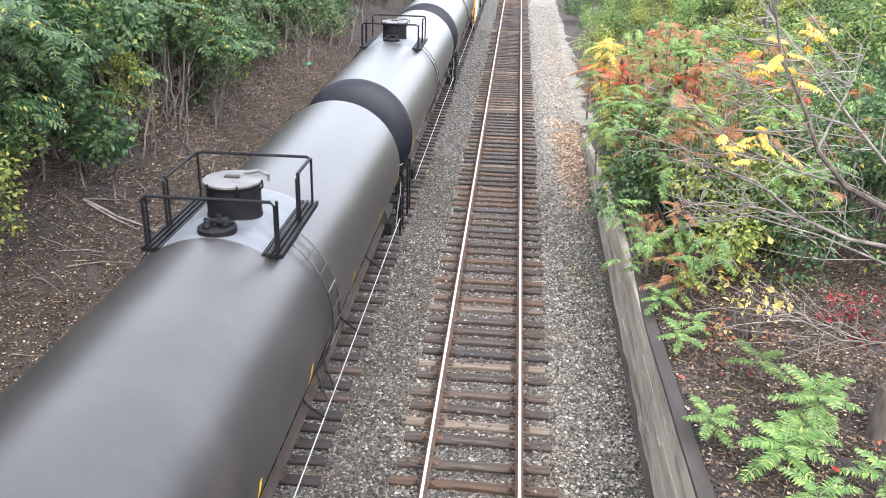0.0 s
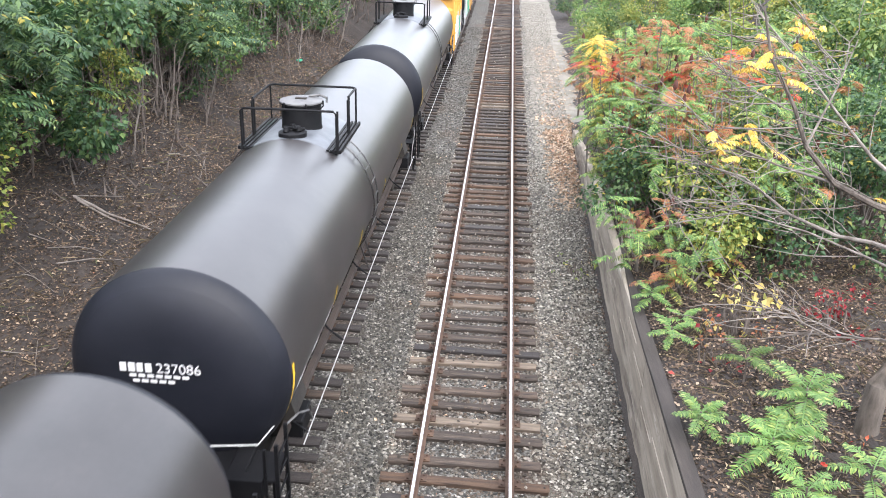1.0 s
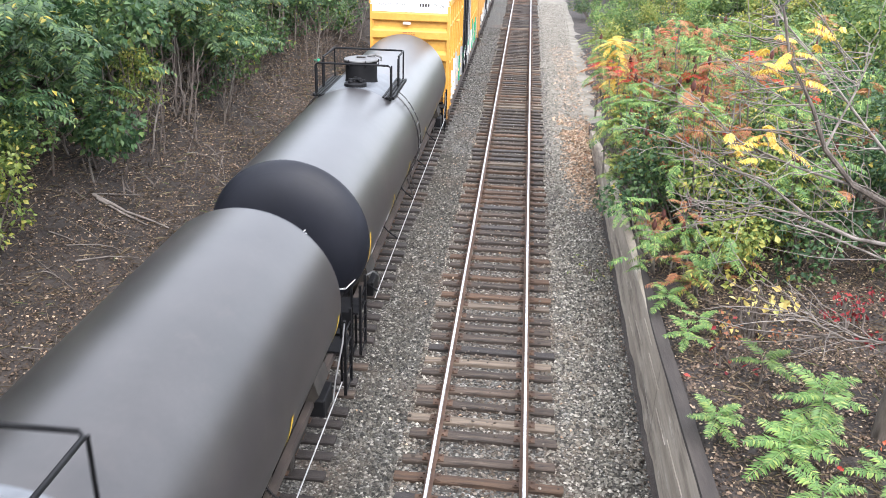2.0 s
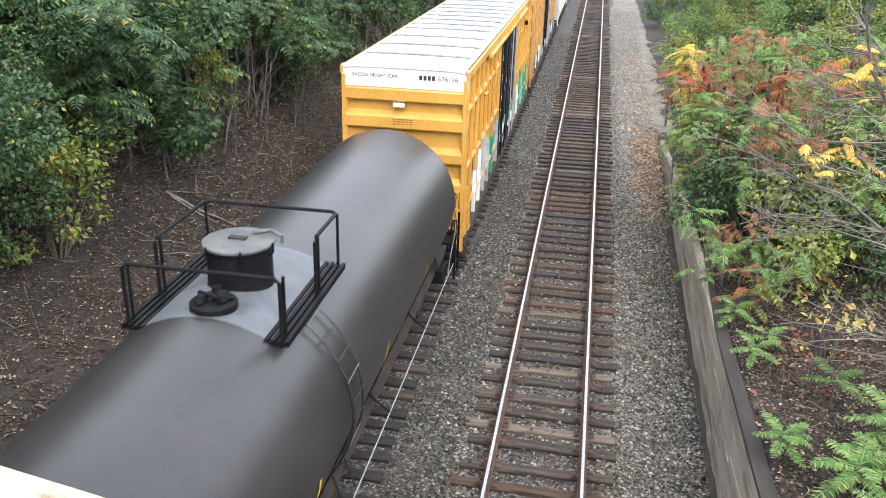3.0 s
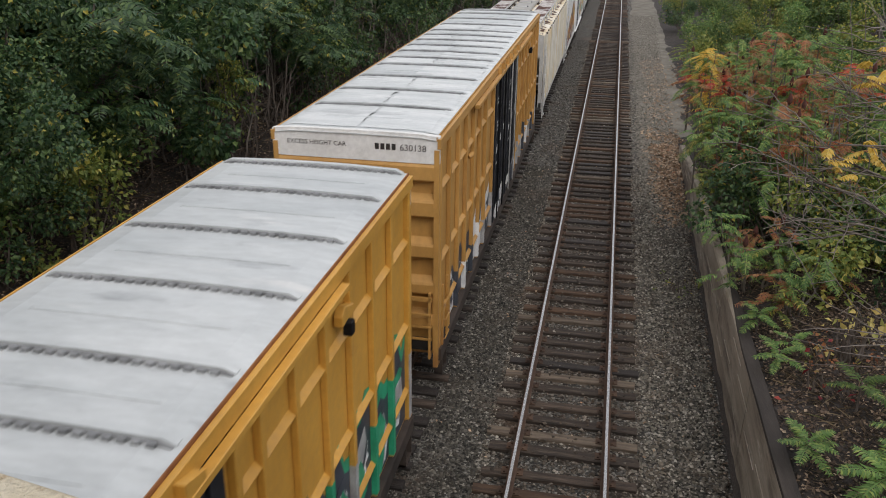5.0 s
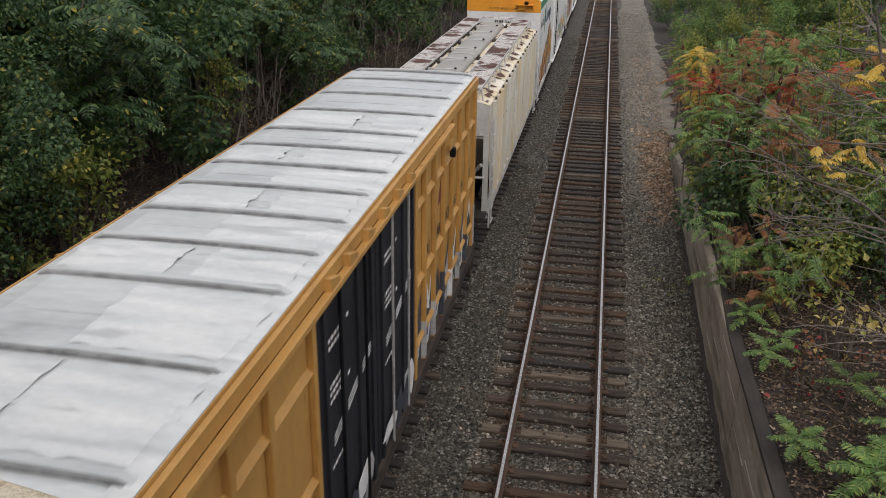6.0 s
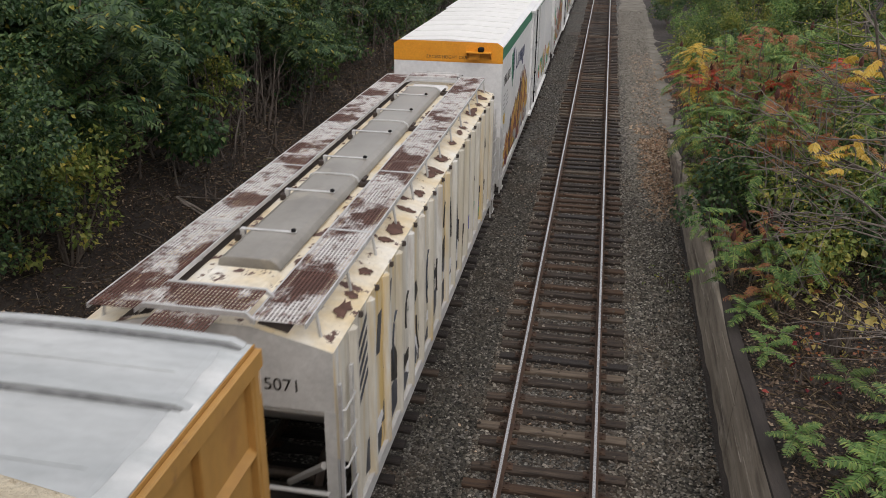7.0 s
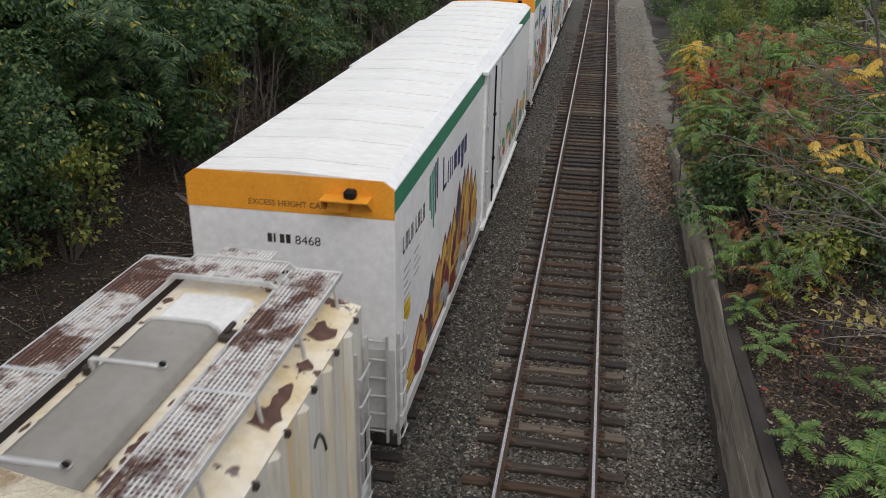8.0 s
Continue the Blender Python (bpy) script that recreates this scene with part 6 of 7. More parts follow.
def tree(x, y, height, crown_r, lean, leaf, material, count, label, seed, low=0.35, trunk_r=0.09, feathered=False):
    """A tapered trunk with limbs and an uneven crown of leaf clumps."""
    rng, nr = random.Random(seed), np.random.default_rng(seed)
    z = ground_z(x, y) - 0.1
    top = thing("tree", label, "tree")
    bm = bmesh.new()
    head = Vector((x + lean[0], y + lean[1], z + height))
    pts = limb(bm, (x, y, z), head, trunk_r, trunk_r * 0.25, 0.12, rng, 9, 9)
    clumps, radii = [], []
    for k in range(int(11 + height)):
        t = low + (1 - low) * rng.random()
        base = pts[min(9, int(t * 9))]
        a = rng.random() * 6.28
        reach = crown_r * (0.35 + 0.65 * rng.random())
        tip = base + Vector((math.cos(a) * reach, math.sin(a) * reach, reach * rng.uniform(-0.15, 0.5)))
        limb(bm, base, tip, trunk_r * 0.4 * (1.1 - t), 0.012, 0.2, rng, 5, 5)
        for _ in range(3):
            clumps.append(tip + Vector((rng.gauss(0, 0.45), rng.gauss(0, 0.45), rng.gauss(0, 0.35))))
            radii.append(crown_r * rng.uniform(0.14, 0.32))
    part("trunk", bm, M_STEM, top)
    if feathered:
        bases, ways, lens = [], [], []
        for c in clumps:
            for _ in range(7):
                a = rng.random() * 6.28
                bases.append(tuple(c + Vector((rng.gauss(0, 0.25), rng.gauss(0, 0.25), rng.gauss(0, 0.2)))))
                ways.append((math.cos(a), math.sin(a), rng.uniform(-0.1, 0.5)))
                lens.append(rng.uniform(0.5, 0.95))
        V, F = frond_arrays(nr, bases, ways, lens, 9, 0.5, 0.28, 0.19)
    else:
        V, F = cloud(nr, clumps, radii, count, leaf)
    o = new("crown", raw("crown", V, F, material))
    o.parent = top
    return top


def sapling(x, y, height, seed):
    rng = random.Random(seed)
    z = ground_z(x, y) - 0.1
    top = thing("sapling", "thin bare grey sapling on the leaf-strewn bank", "sapling", "saplings on the bank")
    bm = bmesh.new()
    tip = (x + rng.uniform(-0.3, 0.7), y + rng.uniform(-0.5, 0.5), z + height)
    pts = limb(bm, (x, y, z), tip, 0.032, 0.01, 0.12, rng, 7, 6)
    part("stem", bm, M_STEM if seed % 3 else M_TWIG, top)
    for k in range(6):
        b = pts[2 + k % 5]
        bm = bmesh.new()
        limb(bm, b, b + Vector((rng.uniform(-0.8, 0.8), rng.uniform(-0.8, 0.8), rng.uniform(0.2, 0.9))), 0.012, 0.004, 0.2, rng, 4, 4)
        part("twig", bm, M_STEM if seed % 3 else M_TWIG, top)


def shrub(name, x, y, r, h, material, count, leaf, label, seed, z=None, category="shrub"):
    rng, nr = random.Random(seed), np.random.default_rng(seed)
    z = ground_z(x, y) if z is None else z
    top = thing(name, label, category)
    bm = bmesh.new()
    clumps, radii = [], []
    for k in range(9):
        a, d = rng.random() * 6.28, r * rng.random() ** 0.6
        tip = Vector((x + d * math.cos(a), y + d * math.sin(a), z + h * rng.uniform(0.35, 1.0)))
        limb(bm, (x + 0.15 * math.cos(a), y + 0.15 * math.sin(a), z - 0.1), tip, 0.03, 0.008, 0.18, rng, 5, 5)
        for _ in range(3):
            clumps.append(tip + Vector((rng.gauss(0, 0.25), rng.gauss(0, 0.25), rng.gauss(-0.15, 0.3))))
            radii.append(r * rng.uniform(0.18, 0.4))
    part("stem", bm, M_STEM, top)
    V, F = cloud(nr, clumps, radii, count, leaf)
    o = new("foliage", raw("foliage", V, F, material))
    o.parent = top
    return top


def sumac_plant(x, y, z, height, fronds, length, material, label, seed):
    """A young sumac: a thin stem with a whorl of feathered fronds."""
    rng, nr = random.Random(seed), np.random.default_rng(seed)
    top = thing("sumac_plant", label, "plant", "young sumac plants")
    bm = bmesh.new()
    limb(bm, (x, y, z - 0.1), (x, y, z + height), 0.02, 0.012, 0.08, rng, 4, 6)
    part("stem", bm, M_STEM, top)
    for k in range(fronds):
        a = 2.4 * k + rng.uniform(-0.3, 0.3)
        up = 0.7 - 0.75 * k / fronds
        V, F = frond_arrays(nr, [(x, y, z + height * (1.0 - 0.35 * k / fronds))], [(math.cos(a), math.sin(a), up)], [length * rng.uniform(0.85, 1.15)], 17, 0.3, 0.24, 0.14, 0.1)
        o = new("frond", raw("frond", V, F, material))
        o.parent = top
    return top


def frond_spray(top, base, n, length, material, seed, spread=1.0, name="foliage", pairs=11, leaflet=0.27, width=0.15, sag=0.25):
    """Fronds hanging round a twig end, one mesh a spray."""
    rng, nr = random.Random(seed), np.random.default_rng(seed)
    bases, ways, lens = [], [], []
    for k in range(n):
        a = rng.random() * 6.28
        bases.append(Vector(base) + Vector((rng.gauss(0, 0.1), rng.gauss(0, 0.1), rng.gauss(0, 0.08))) * spread)
        ways.append((math.cos(a), math.sin(a), rng.uniform(-0.2, 0.5)))
        lens.append(length * rng.uniform(0.7, 1.2))
    V, F = frond_arrays(nr, [tuple(b) for b in bases], ways, lens, pairs, 0.4, leaflet, width, sag)
    o = new(name, raw(name, V, F, material))
    o.parent = top


def scatter_litter(name, n, x0, x1, y0, y1, material, size, label, seed):
    nr = np.random.default_rng(seed)
    P = []
    while len(P) < n:
        x, y = x0 + (x1 - x0) * nr.random(), y0 + (y1 - y0) * nr.random()
        if wall_x(y) - 0.03 < x < wall_x(y) + 0.24 and y < 33.2:
            continue
        if nr.random() > min((x - x0) / 0.6, (y - y0) / 3.5, (y1 - y) / 3.5):
            continue
        if noise.noise((x * 0.8, y * 0.8, seed)) + 0.35 * nr.random() < -0.3:
            continue
        P.append((x, y, (ground_z(x, y) if not (-6 < x < wall_x(y) + 0.12) else -0.075) + 0.02))
    P = np.array(P)
    N = np.array([0, 0, 1.0]) + 0.45 * nr.normal(size=(n, 3))
    D = nr.normal(size=(n, 3)) * np.array([1, 1, 0.25])
    V, F = leaves(P, D, N, size * (0.5 + nr.random(n)), 0.34, 0.15)
    tagged(new(name, raw(name, V, F, material)), label, "leaf litter", kind="stuff")


def fallen_branch(pts, r, label):
    bm = bmesh.new()
    tube(bm, [(x, y, ground_z(x, y) + 0.04 + dz) for x, y, dz in pts], [r * (1 - 0.6 * i / (len(pts) - 1)) for i in range(len(pts))], 6)
    tagged(new("fallen_branch", mesh_of("fallen_branch", bm, M_TWIG)), label, "branch", "fallen branches on the bank")


def build_left_bank():
    rng = random.Random(21)
    k = 0
    for y in [8.5, 11.0, 13.5, 16, 18.5, 21, 23.5, 26, 29, 32, 35.5, 39, 43, 47, 52, 58, 64, 71, 79, 88]:
        for row in range(3):
            k += 1
            x = -11.0 - 2.4 * row + rng.uniform(-0.5, 0.5)
            if row == 0 and y < 17:
                x += 0.3
            h = rng.uniform(3.6, 4.8) + 1.2 * row
            m = (M_LEAF_DARK, M_LEAF_DARK, M_LEAF_MID)[(k + row) % 3]
            feathered = row < 2 and 14 < y < 34 and k % 2 == 0
            tree(x, y + rng.uniform(-0.8, 0.8), h, rng.uniform(1.7, 2.3), (rng.uniform(0.1, 0.9), rng.uniform(-0.6, 0.6)), (0.15 if k % 3 else 0.11) if y > 17 else 0.085, m if y > 17 else M_LEAF_DARK, 22000 if y < 17 else 9500 if y < 40 else 5000, "tree with long feathered dark green leaves" if feathered else "leafy green tree leaning over the soil bank" if k % 3 else "light green small-leaved tree on the bank", 100 + k, 0.3 if row == 0 else 0.2, feathered=feathered)
    for i in range(34):
        sapling(-9.4 - 1.8 * rng.random(), 13 + 26 * rng.random(), rng.uniform(1.6, 3.4), 300 + i)
    for i in range(46):
        y = 18 + 38 * rng.random()
        sapling(-8.9 - 2.2 * rng.random() + (0.9 if y > 27 else 0), y, rng.uniform(1.4, 3.0), 340 + i)
    for i in range(16):
        y = 27 + 2.3 * i + rng.uniform(-0.7, 0.7)
        shrub("shrub", -9.3 - 1.2 * rng.random() + 0.012 * (y - 27), y, 1.1, rng.uniform(1.5, 2.6), (M_LEAF_DARK, M_LEAF_MID, M_LEAF_DARK)[i % 3], 1100, 0.14, "thin dark green shrub in the brush beside the train", 470 + i)
    for i, (x, y, h, m) in enumerate(((-9.6, 13.8, 2.3, M_LEAF_LIME), (-10.2, 15.0, 2.9, M_LEAF_MID), (-10.0, 12.0, 2.6, M_LEAF_MID), (-10.6, 10.4, 3.0, M_LEAF_DARK), (-9.9, 21.5, 3.2, M_LEAF_LIME), (-10.0, 27.0, 3.2, M_LEAF_LIME))):
        shrub("shrub", x, y, 0.9, h, m, 1500, 0.11, "yellow-green leafy shrub at the foot of the trees", 400 + i)
    for i in range(40):
        y = 60 + rng.random() * 70
        shrub("bush", -9.5 - 10 * rng.random() if i % 2 else 8 + 16 * rng.random(), y, 2.6, 4.0, M_LEAF_MID, 1500, 0.3, "distant rounded green bush beside the track", 430 + i)
    nr = np.random.default_rng(77)
    n = 1500
    P = np.array([(x, y, ground_z(x, y)) for x, y in zip(-8.2 - 3.4 * nr.random(n) ** 0.8, 17 + 48 * nr.random(n))])
    V, F = leaves(P, np.array([0, 0, 0.8]) + 0.5 * nr.normal(size=(n, 3)), nr.normal(size=(n, 3)), 0.2 + 0.7 * nr.random(n), 0.009, 0.004)
    tagged(new("brush_stems", raw("brush_stems", V, F, M_STEM)), "thin brown brush stems under the trees", "brush", kind="stuff")
    n = 16000
    P = np.array([(x, y, ground_z(x, y) + 0.01) for x, y in zip(-6.0 - 5.0 * nr.random(n), 7 + 32 * nr.random(n))])
    V, F = leaves(P, np.array([0, 0, 0.15]) + nr.normal(size=(n, 3)) * np.array([1, 1, 0.15]), np.array([0, 0, 1.0]) + 0.3 * nr.normal(size=(n, 3)), 0.08 + 0.35 * nr.random(n) ** 2, 0.014, 0.01)
    tagged(new("twig_litter", raw("twig_litter", V, F, M_GRASS)), "broken twigs and straw scattered on the soil bank", "twigs", kind="stuff")
    scatter_litter("leaf_litter", 95000, -12.5, -5.8, 6, 48, M_LITTER, 0.06, "brown fallen leaves on the soil bank", 7)
    scatter_litter("pale_litter", 2600, -11.5, -6.0, 7, 40, M_LITTER_PALE, 0.05, "pale dry leaves on the soil bank", 8)
    for i in range(80):
        x, y, a, L = -6.8 - 3.5 * rng.random(), 8 + 24 * rng.random(), rng.uniform(-1.4, 1.4), rng.uniform(0.5, 2.2)
        fallen_branch([(x + L * t * math.cos(a) * 0.6, y + L * t * math.sin(a), 0.05 * math.sin(5 * t + i)) for t in (0, 0.25, 0.5, 0.75, 1)], rng.uniform(0.006, 0.016), "thin dead branch lying on the bank")
    fallen_branch([(-9.33, 17.74, 0.03), (-8.95, 17.85, 0.06), (-8.68, 17.93, 0.05), (-8.2, 18.1, 0.04), (-7.82, 18.26, 0.03)], 0.04, "thick pale dead branch lying on the bank")
    fallen_branch([(-9.22, 17.7, 0.02), (-8.7, 17.78, 0.04), (-8.15, 17.86, 0.02)], 0.03, "pale dead branch lying on the bank")
    for pts in ([(-9.33, 17.73, 0.05), (-9.0, 18.35, 0.06), (-8.68, 18.93, 0.05)], [(-8.05, 21.94, 0.03), (-7.5, 21.85, 0.05), (-6.88, 21.87, 0.03)], [(-8.54, 15.25, 0.03), (-8.15, 15.9, 0.05), (-7.79, 16.51, 0.03)]):
        fallen_branch(pts, 0.018, "thin dead branch lying on the bank")


def sumac(x, y, height, stems, mats, seed, label, reach=1.0):
    """A clump of arching sumac stems, each ended by a whorl of feathered leaves and some by a seed head."""
    rng, nr = random.Random(seed), np.random.default_rng(seed)
    z = ground_z(x, y) - 0.1
    top = thing("sumac_shrub", label, "sumac", "sumac shrubs behind the wall")
    for k in range(stems):
        a = rng.random() * 6.28
        d = reach * rng.random() ** 0.5
        tip = Vector((x + d * math.cos(a) - 0.15, y + d * math.sin(a) - 0.2, z + height * rng.uniform(0.55, 1.05)))
        bm = bmesh.new()
        limb(bm, (x + 0.25 * math.cos(a), y + 0.25 * math.sin(a), z), tip, 0.03, 0.012, 0.15, rng, 6, 5)
        part("stem", bm, M_TWIG, top)
        frond_spray(top, tip, rng.randint(6, 9), 0.46, rng.choice(mats), seed * 50 + k)
        frond_spray(top, tip - Vector((0, 0, 0.35)), 6, 0.42, rng.choice(mats), seed * 50 + k + 25)
        if rng.random() < 0.3:
            bm = bmesh.new()
            lathe(bm, [(0.01, -0.02), (0.045, 0.04), (0.05, 0.1), (0.03, 0.17), (0.01, 0.22)], 8, "z", tuple(tip + Vector((0, 0, 0.05))))
            part("seed_head", bm, M_SEEDHEAD, top, "dark maroon seed head")


def build_bare_tree():
    rng = random.Random(71)
    top = thing("bare_branched_tree", "grey tree with long crooked half-bare branches", "tree")
    bm = bmesh.new()
    tube(bm, [(5.5, 10.2, 1.7), (5.46, 10.2, 2.2), (5.5, 10.25, 2.8), (5.7, 10.4, 3.5), (6.1, 11.0, 4.3), (6.5, 11.8, 5.0)], [0.2, 0.155, 0.14, 0.13, 0.12, 0.1], 14)
    part("trunk", bm, M_BARK, top, "", True)
    limbs = [
        ([(6.3, 12.2, 3.95), (6.0, 12.5, 3.97), (5.45, 12.5, 4.05), (4.72, 12.5, 4.35), (3.95, 12.5, 4.9), (3.35, 12.5, 5.06), (2.6, 12.5, 5.5)], 0.05),
        ([(6.3, 11.6, 4.6), (5.66, 12.0, 4.75), (5.07, 12.0, 5.03), (4.58, 12.0, 5.54), (4.32, 12.0, 6.09), (3.89, 12.0, 6.76), (3.69, 12.0, 7.42)], 0.075),
        ([(6.4, 12.4, 4.8), (5.95, 13.0, 5.15), (5.45, 13.0, 5.65), (4.61, 13.0, 6.54), (3.83, 13.0, 7.3)], 0.045),
        ([(5.75, 10.5, 3.3), (5.9, 11.3, 2.95), (5.28, 11.5, 2.84), (4.66, 11.5, 3.13), (3.96, 11.5, 3.4)], 0.03),
        ([(6.3, 12.0, 3.7), (6.05, 12.5, 3.7), (5.02, 12.5, 4.09), (3.97, 12.5, 4.34), (3.15, 12.5, 4.15), (2.6, 12.5, 3.95)], 0.03),
        ([(5.07, 12.0, 5.03), (4.3, 12.2, 5.2), (3.5, 12.3, 5.5), (2.9, 12.4, 6.0)], 0.03),
        ([(4.72, 12.5, 4.35), (4.1, 12.4, 4.5), (3.4, 12.3, 4.6), (2.8, 12.3, 4.5)], 0.025),
        ([(5.45, 13.0, 5.65), (4.6, 13.2, 5.8), (3.6, 13.3, 6.3)], 0.025),
        ([(4.58, 12.0, 5.54), (4.9, 12.2, 6.3), (5.1, 12.3, 7.0)], 0.03),
    ]
    for pts, r in limbs:
        bm = bmesh.new()
        n = len(pts)
        tube(bm, pts, [0.75 * r * (1 - 0.75 * i / (n - 1)) for i in range(n)], 7)
        part("limb", bm, M_BARK if r > 0.06 else M_TWIG, top, "" if r > 0.06 else "pale grey bare limb")
        for k in range(13):
            i = rng.randint(1, n - 2)
            p = Vector(pts[i]).lerp(Vector(pts[i + 1]), rng.random())
            L = rng.uniform(0.5, 1.5)
            d = Vector((rng.uniform(-1.0, 0.25), rng.uniform(-0.5, 0.5), rng.uniform(-0.25, 0.7))).normalized() * L
            bm = bmesh.new()
            tw = limb(bm, p, p + d, 0.009, 0.004, 0.22, rng, 6, 4)
            part("twig", bm, M_TWIG, top)
            for j in (2, 4):
                bm = bmesh.new()
                limb(bm, tw[j], tw[j] + Vector((rng.uniform(-0.5, 0.2), rng.uniform(-0.3, 0.3), rng.uniform(-0.2, 0.4))), 0.007, 0.004, 0.2, rng, 3, 4)
                part("twig", bm, M_TWIG, top)
    for k in range(46):
        pts, r = limbs[k % 7]
        i = rng.randint(1, len(pts) - 2)
        p = Vector(pts[i]).lerp(Vector(pts[i + 1]), rng.random())
        L, rise = rng.uniform(1.0, 2.4), rng.uniform(-0.25, 0.5)
        way = Vector((-1.0, rng.uniform(-0.35, 0.35), rise)).normalized()
        L = min(L, (p.x - 3.05) / abs(way.x))
        if L < 0.4:
            continue
        bm = bmesh.new()
        tube(bm, [p + way * L * t + Vector((0, 0, 0.18 * L * (t * t - t) * (1 if k % 3 else -1) + 0.02 * rng.uniform(-1, 1))) for t in (0, 0.2, 0.4, 0.6, 0.8, 1.0)], [0.011, 0.01, 0.009, 0.007, 0.006, 0.004], 4)
        part("twig", bm, M_TWIG if k % 2 else M_STEM, top)
    for i, p in enumerate(((3.85, 12.2, 6.84), (4.39, 12.2, 6.98), (3.65, 12.0, 6.6), (3.75, 12.2, 5.72), (3.55, 12.3, 5.5), (6.0, 12.0, 4.9))):
        frond_spray(top, p, 6, 0.36, M_SUMAC_YELLOW, 930 + i, 2.2, pairs=9, leaflet=0.27, width=0.27, sag=0.8)


def build_right_bank():
    rng = random.Random(33)
    i = 0
    for y in [16.5, 18.5, 20.5, 23, 25.5, 28, 31, 34.5, 38, 42, 47, 53, 60, 68, 77]:
        rows = 3 if y < 22 else 6 if y < 40 else 7
        for row in range(rows):
            i += 1
            x = wall_x(y) + 1.3 + 2.1 * row + rng.uniform(-0.3, 0.3)
            if row == 0 and y < 18:
                x += 0.9
            if y > 26:
                x += 0.8 + 0.03 * (y - 28) if y < 65 else 1.0
            # rear rows up to y 21 get dark leaves to paint the shade there
            m = (M_LEAF_MID, M_LEAF_LIME, M_FERN, M_LEAF_MID, M_LEAF_DARK)[i % 5] if row == 0 or y > 21 else M_LEAF_DARK
            if y > 29 and i % 4 == 1:
                m = M_LEAF_LIME
            shrub("shrub", x, y + rng.uniform(-0.5, 0.5), rng.uniform(1.2, 1.6), rng.uniform(1.7, 2.4) + 0.55 * min(row, 5), m, 3000 if row < 3 else 2200, 0.11 if row < 3 else 0.16, "dense green shrub growing behind the concrete wall", 500 + i)
    autumn = [M_SUMAC_RUST, M_SUMAC_RUST, M_SUMAC_RUST, M_FERN, M_FERN, M_LEAF_LIME]
    green = [M_FERN, M_FERN, M_FERN, M_LEAF_LIME, M_SUMAC_RUST]
    red = [M_SUMAC_RED, M_SUMAC_RUST, M_FERN]
    for k, (x, y, h, n, mats) in enumerate(((3.7, 19.5, 2.9, 8, green), (4.6, 18.0, 3.4, 9, autumn), (3.6, 22.0, 3.4, 10, autumn), (4.8, 21.5, 3.9, 10, red), (6.2, 20.0, 4.0, 9, red), (3.6, 25.0, 3.6, 9, red), (5.0, 25.0, 4.2, 9, red), (7.4, 23.5, 4.0, 9, autumn), (3.9, 29.0, 3.4, 9, green), (5.8, 29.0, 3.8, 8, autumn), (9.0, 27.5, 4.2, 8, autumn), (4.6, 34.0, 3.5, 9, green), (7.5, 34.0, 4.0, 8, green), (6.4, 17.0, 3.0, 8, green), (8.2, 18.5, 3.4, 8, autumn), (4.0, 15.5, 1.5, 6, autumn), (3.4, 16.6, 1.6, 6, green), (3.9, 22.8, 4.3, 11, red), (4.5, 23.6, 4.5, 11, autumn), (3.5, 20.8, 3.3, 10, green), (5.3, 23.0, 4.7, 10, green), (3.6, 27.5, 3.9, 10, green), (4.9, 19.2, 3.6, 9, autumn))):
        sumac(x, y, h, n, mats, 40 + k, "sumac shrub with red, rusty and green feathered leaves" if mats is not green else "sumac shrub with bright green feathered leaves")
    sumac(3.15, 24.6, 4.1, 5, [M_SUMAC_YELLOW], 61, "small sumac shrub with golden yellow feathered leaves", 0.3)
    build_bare_tree()
    for k, (x, y, h, n, L) in enumerate(((3.2, 10.05, 0.42, 12, 0.45), (4.54, 10.1, 0.75, 13, 0.58), (3.9, 9.25, 0.5, 13, 0.58), (4.05, 8.35, 0.4, 9, 0.5), (4.18, 11.57, 0.5, 7, 0.5), (3.3, 12.8, 0.4, 8, 0.42), (3.2, 14.3, 0.4, 8, 0.42), (3.6, 13.4, 0.35, 6, 0.4), (4.9, 8.7, 0.5, 8, 0.5), (4.3, 9.6, 0.55, 10, 0.5))):
        sumac_plant(x, y, ground_z(x, y), h, n, L, M_FERN if k != 4 else M_LEAF_MID, "young sumac plant with bright green feathered leaves", 800 + k)
    for k, (x, y, r, h, m, n, leaf, label) in enumerate(((4.55, 13.4, 0.35, 1.1, M_PALEYELLOW, 55, 0.15, "small plant with broad pale yellow leaves"), (4.3, 13.2, 0.5, 0.4, M_SUMAC_RUST, 150, 0.075, "low plant with orange and tan leaves"), (6.2, 13.5, 0.4, 0.6, M_CRIMSON, 190, 0.085, "low creeper with crimson leaves"), (3.8, 12.2, 0.2, 0.3, M_CRIMSON, 16, 0.12, "low seedling with scarlet leaves"), (4.5, 9.4, 0.5, 0.25, M_SUMAC_RED, 26, 0.08, "low seedling with scarlet leaves"), (2.35, 19.9, 0.22, 0.35, M_LEAF_LIME, 110, 0.09, "small pale weed growing in the ballast"))):
        shrub("low_plant", x, y, r, h, m, n, leaf, label, 850 + k, None if x > 3 else -0.1, "plant")
    nr = np.random.default_rng(78)
    n = 11000
    xy = [(x, y) for x, y in zip(3.3 + 5.5 * nr.random(n), 7 + 12 * nr.random(n))]
    P = np.array([(x, y, ground_z(x, y)) for x, y in xy])
    V, F = leaves(P, np.array([0, 0, 0.35]) + nr.normal(size=(n, 3)) * np.array([1, 1, 0.2]), np.array([0, 0, 1.0]) + 0.3 * nr.normal(size=(n, 3)), 0.08 + 0.28 * nr.random(n) ** 2, 0.012, 0.008)
    tagged(new("dry_grass", raw("dry_grass", V, F, M_GRASS)), "matted dry grass and twigs behind the wall", "grass", kind="stuff")
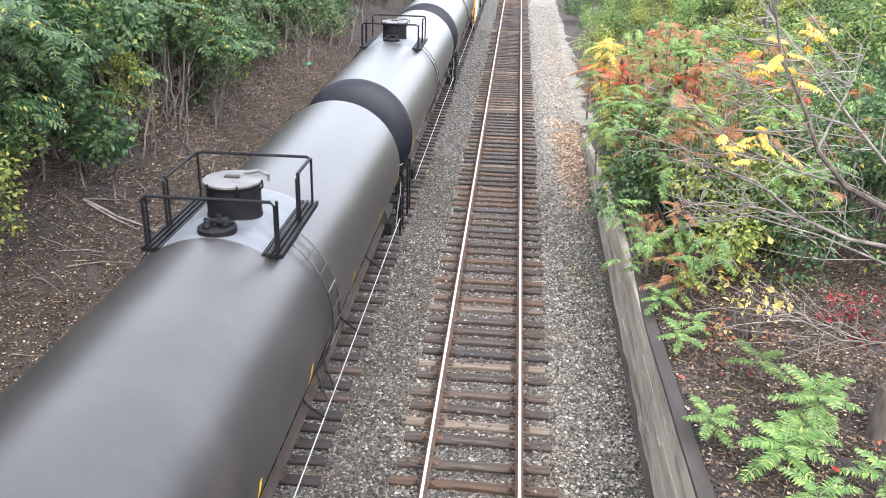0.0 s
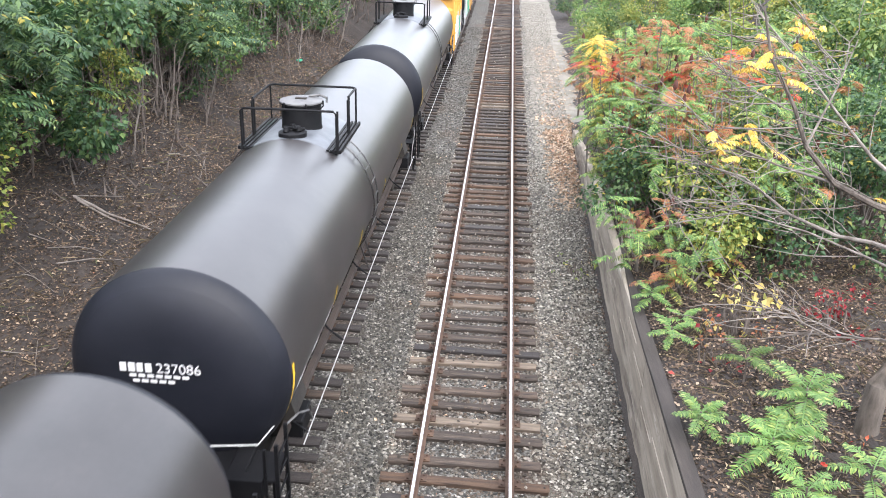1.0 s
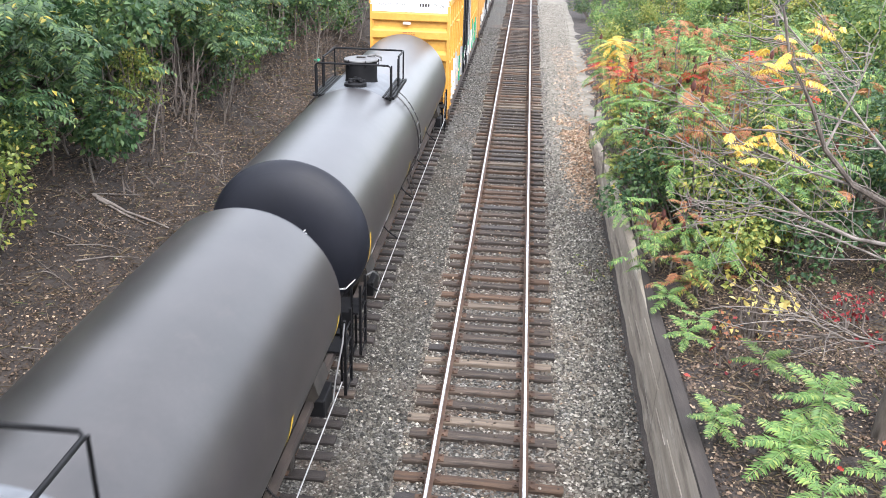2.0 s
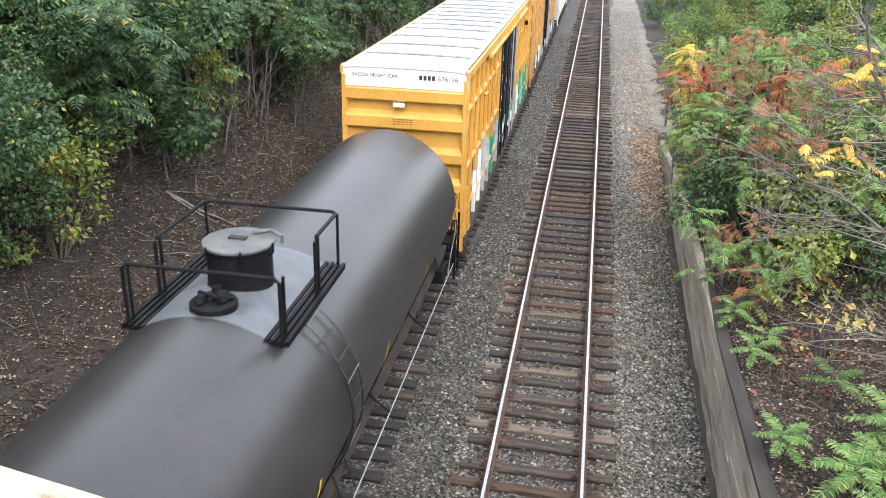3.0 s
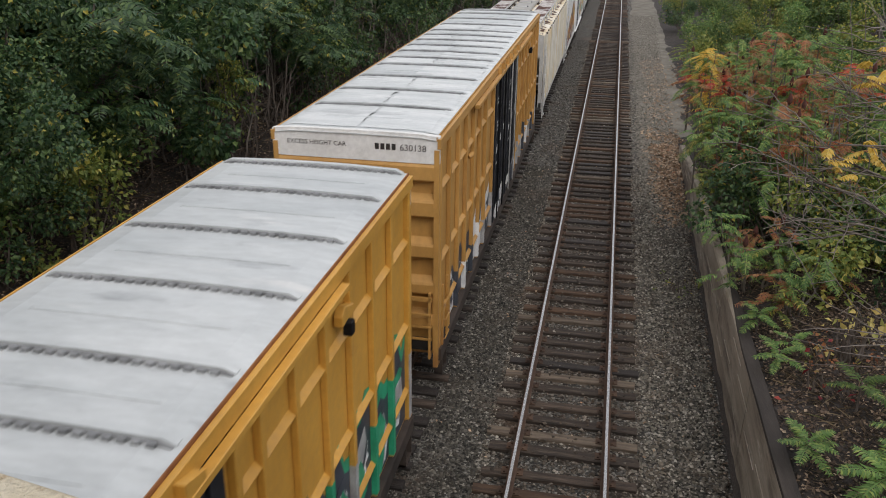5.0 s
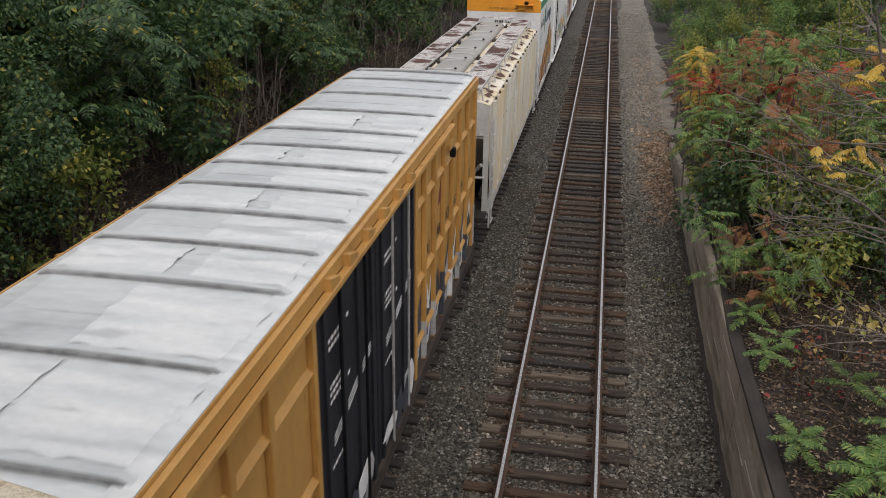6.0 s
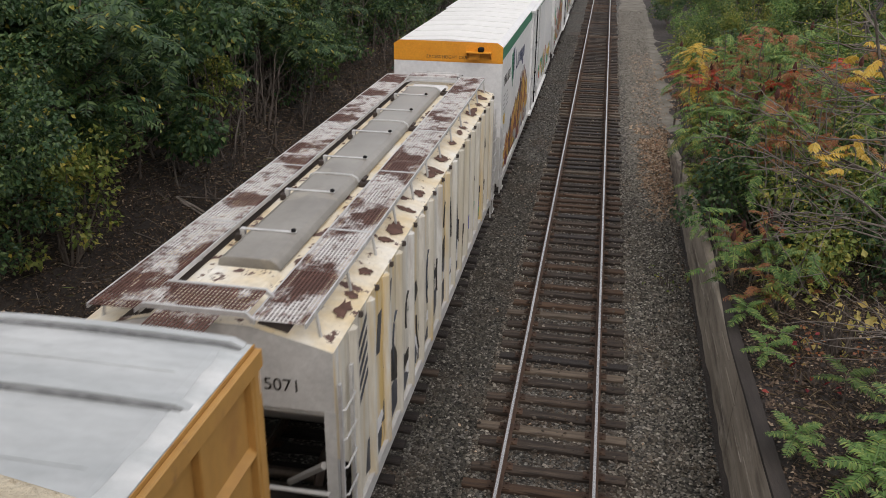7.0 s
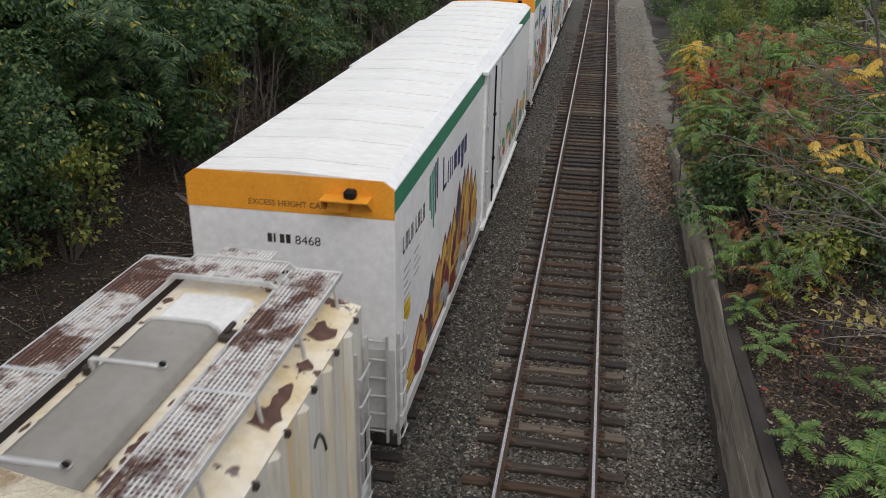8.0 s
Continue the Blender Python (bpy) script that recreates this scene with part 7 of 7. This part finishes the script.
    bm = bmesh.new()
    box(bm, 3.55, 3.63, 36.5, 36.58, -0.2, 1.5)
    tagged(new("marker_post", mesh_of("marker_post", bm, M_STEM, bevel=0.01)), "thin dark wooden marker post beside the ballast", "post")
    bm = bmesh.new()
    box(bm, 3.3, 3.72, 18.4, 19.6, 0.4, 1.72)
    tagged(new("concrete_block", mesh_of("concrete_block", bm, M_WALL, bevel=0.04)), "weathered concrete block standing behind the wall", "block")
    bm = bmesh.new()
    bmesh.ops.create_icosphere(bm, subdivisions=2, radius=0.14)
    for v in bm.verts:
        v.co *= 1 + 0.5 * noise.noise(v.co * 14)
        v.co.z *= 0.5
    bmesh.ops.translate(bm, verts=bm.verts[:], vec=(-8.75, 37.5, ground_z(-8.75, 37.5) + 0.1))
    tagged(new("plastic_bag", mesh_of("plastic_bag", bm, M_TEAL)), "crumpled teal plastic bag lying on the bank", "litter")
    scatter_litter("leaf_litter", 62000, 2.6, 9.5, 6, 28, M_LITTER, 0.055, "brown leaf litter behind the wall", 17)
    scatter_litter("dry_leaves", 2600, 1.8, 3.3, 24, 37, M_LITTER_PALE, 0.115, "pale dry leaves drifted against the wall", 18)
    scatter_litter("far_dry_leaves", 1300, 1.8, 4.6, 36, 56, M_LITTER_PALE, 0.1, "pale dry leaves beside the far track", 20)
    scatter_litter("stray_leaves", 420, -2.4, 2.8, 9, 40, M_LITTER_PALE, 0.06, "stray dry leaves on the ballast", 19)


def motions():
    rows = [(0.0, 58.65), (0.5, 52.2), (1.0, 45.62), (2.5, 25.75), (3.0, 19.3), (3.5, 12.85), (4.0, 6.37), (4.5, -0.15), (5.5, -13.2), (6.0, -19.75), (6.5, -26.28), (7.0, -32.82), (7.5, -39.32), (8.0, -45.82)]
    ts, ss = [r[0] for r in rows], [r[1] for r in rows]
    spin = [(f / 30.0, math.degrees((ss[0] - float(np.interp(f / 30.0, ts, ss))) / 0.46)) for f in range(241)]
    for car, offset in TRAIN:
        walk(car, [(t, pose(TRAIN_X, s + offset, RAIL_TOP)) for t, s in rows])
        for o in car.children:
            if o.name.startswith("wheelset"):
                p = o.matrix_basis.translation.copy()
                walk(o, [(t, pose(p.x, p.y, p.z, a)) for t, a in spin])


build_ground()
build_ballast()
build_path()
build_wall()
build_bridge()
tank = build_tank_car()
TRAIN = [(tank, -53.85)]
for off in (-35.55, -17.32):
    again = copy_thing(tank, pose(0, 0, 0))
    if off > -20:
        for o in [c for c in again.children if c.name.startswith("car_number")]:
            bpy.data.objects.remove(o)
        lettering("237096", 0.205, pose(-0.13, -0.518, TANK_Z + 0.26, 90), M_STENCIL, again, "car_number", "white stencilled car number")
    TRAIN.append((again, off))
TRAIN.append((build_box_car("676126", 11, False), 0.0))
TRAIN.append((build_box_car("630138", 12, True), 20.5))
TRAIN.append((build_hopper(), 40.9))
reefer = build_reefer()
TRAIN.append((reefer, 56.9))
for off in (81.1, 105.3):
    again = copy_thing(reefer, pose(0, 0, 0))
    graffiti(again, random.Random(round(off)), 1.578, [(0.8, 8.8), (13.0, 21.5)], [M_SPRAYBLUE, M_SPRAYRED, M_TEAL, M_SPRAYGREY, M_MAROON], (1.1, 2.9))
    TRAIN.append((again, off))
build_left_bank()
build_right_bank()
build_stones()
build_track(0.0, "main_track", "empty rusty track with polished rails on worn wooden sleepers", 1.29, True)
build_track(TRAIN_X, "train_track", "track under the freight train on dark wooden sleepers", 1.5, False)
motions()
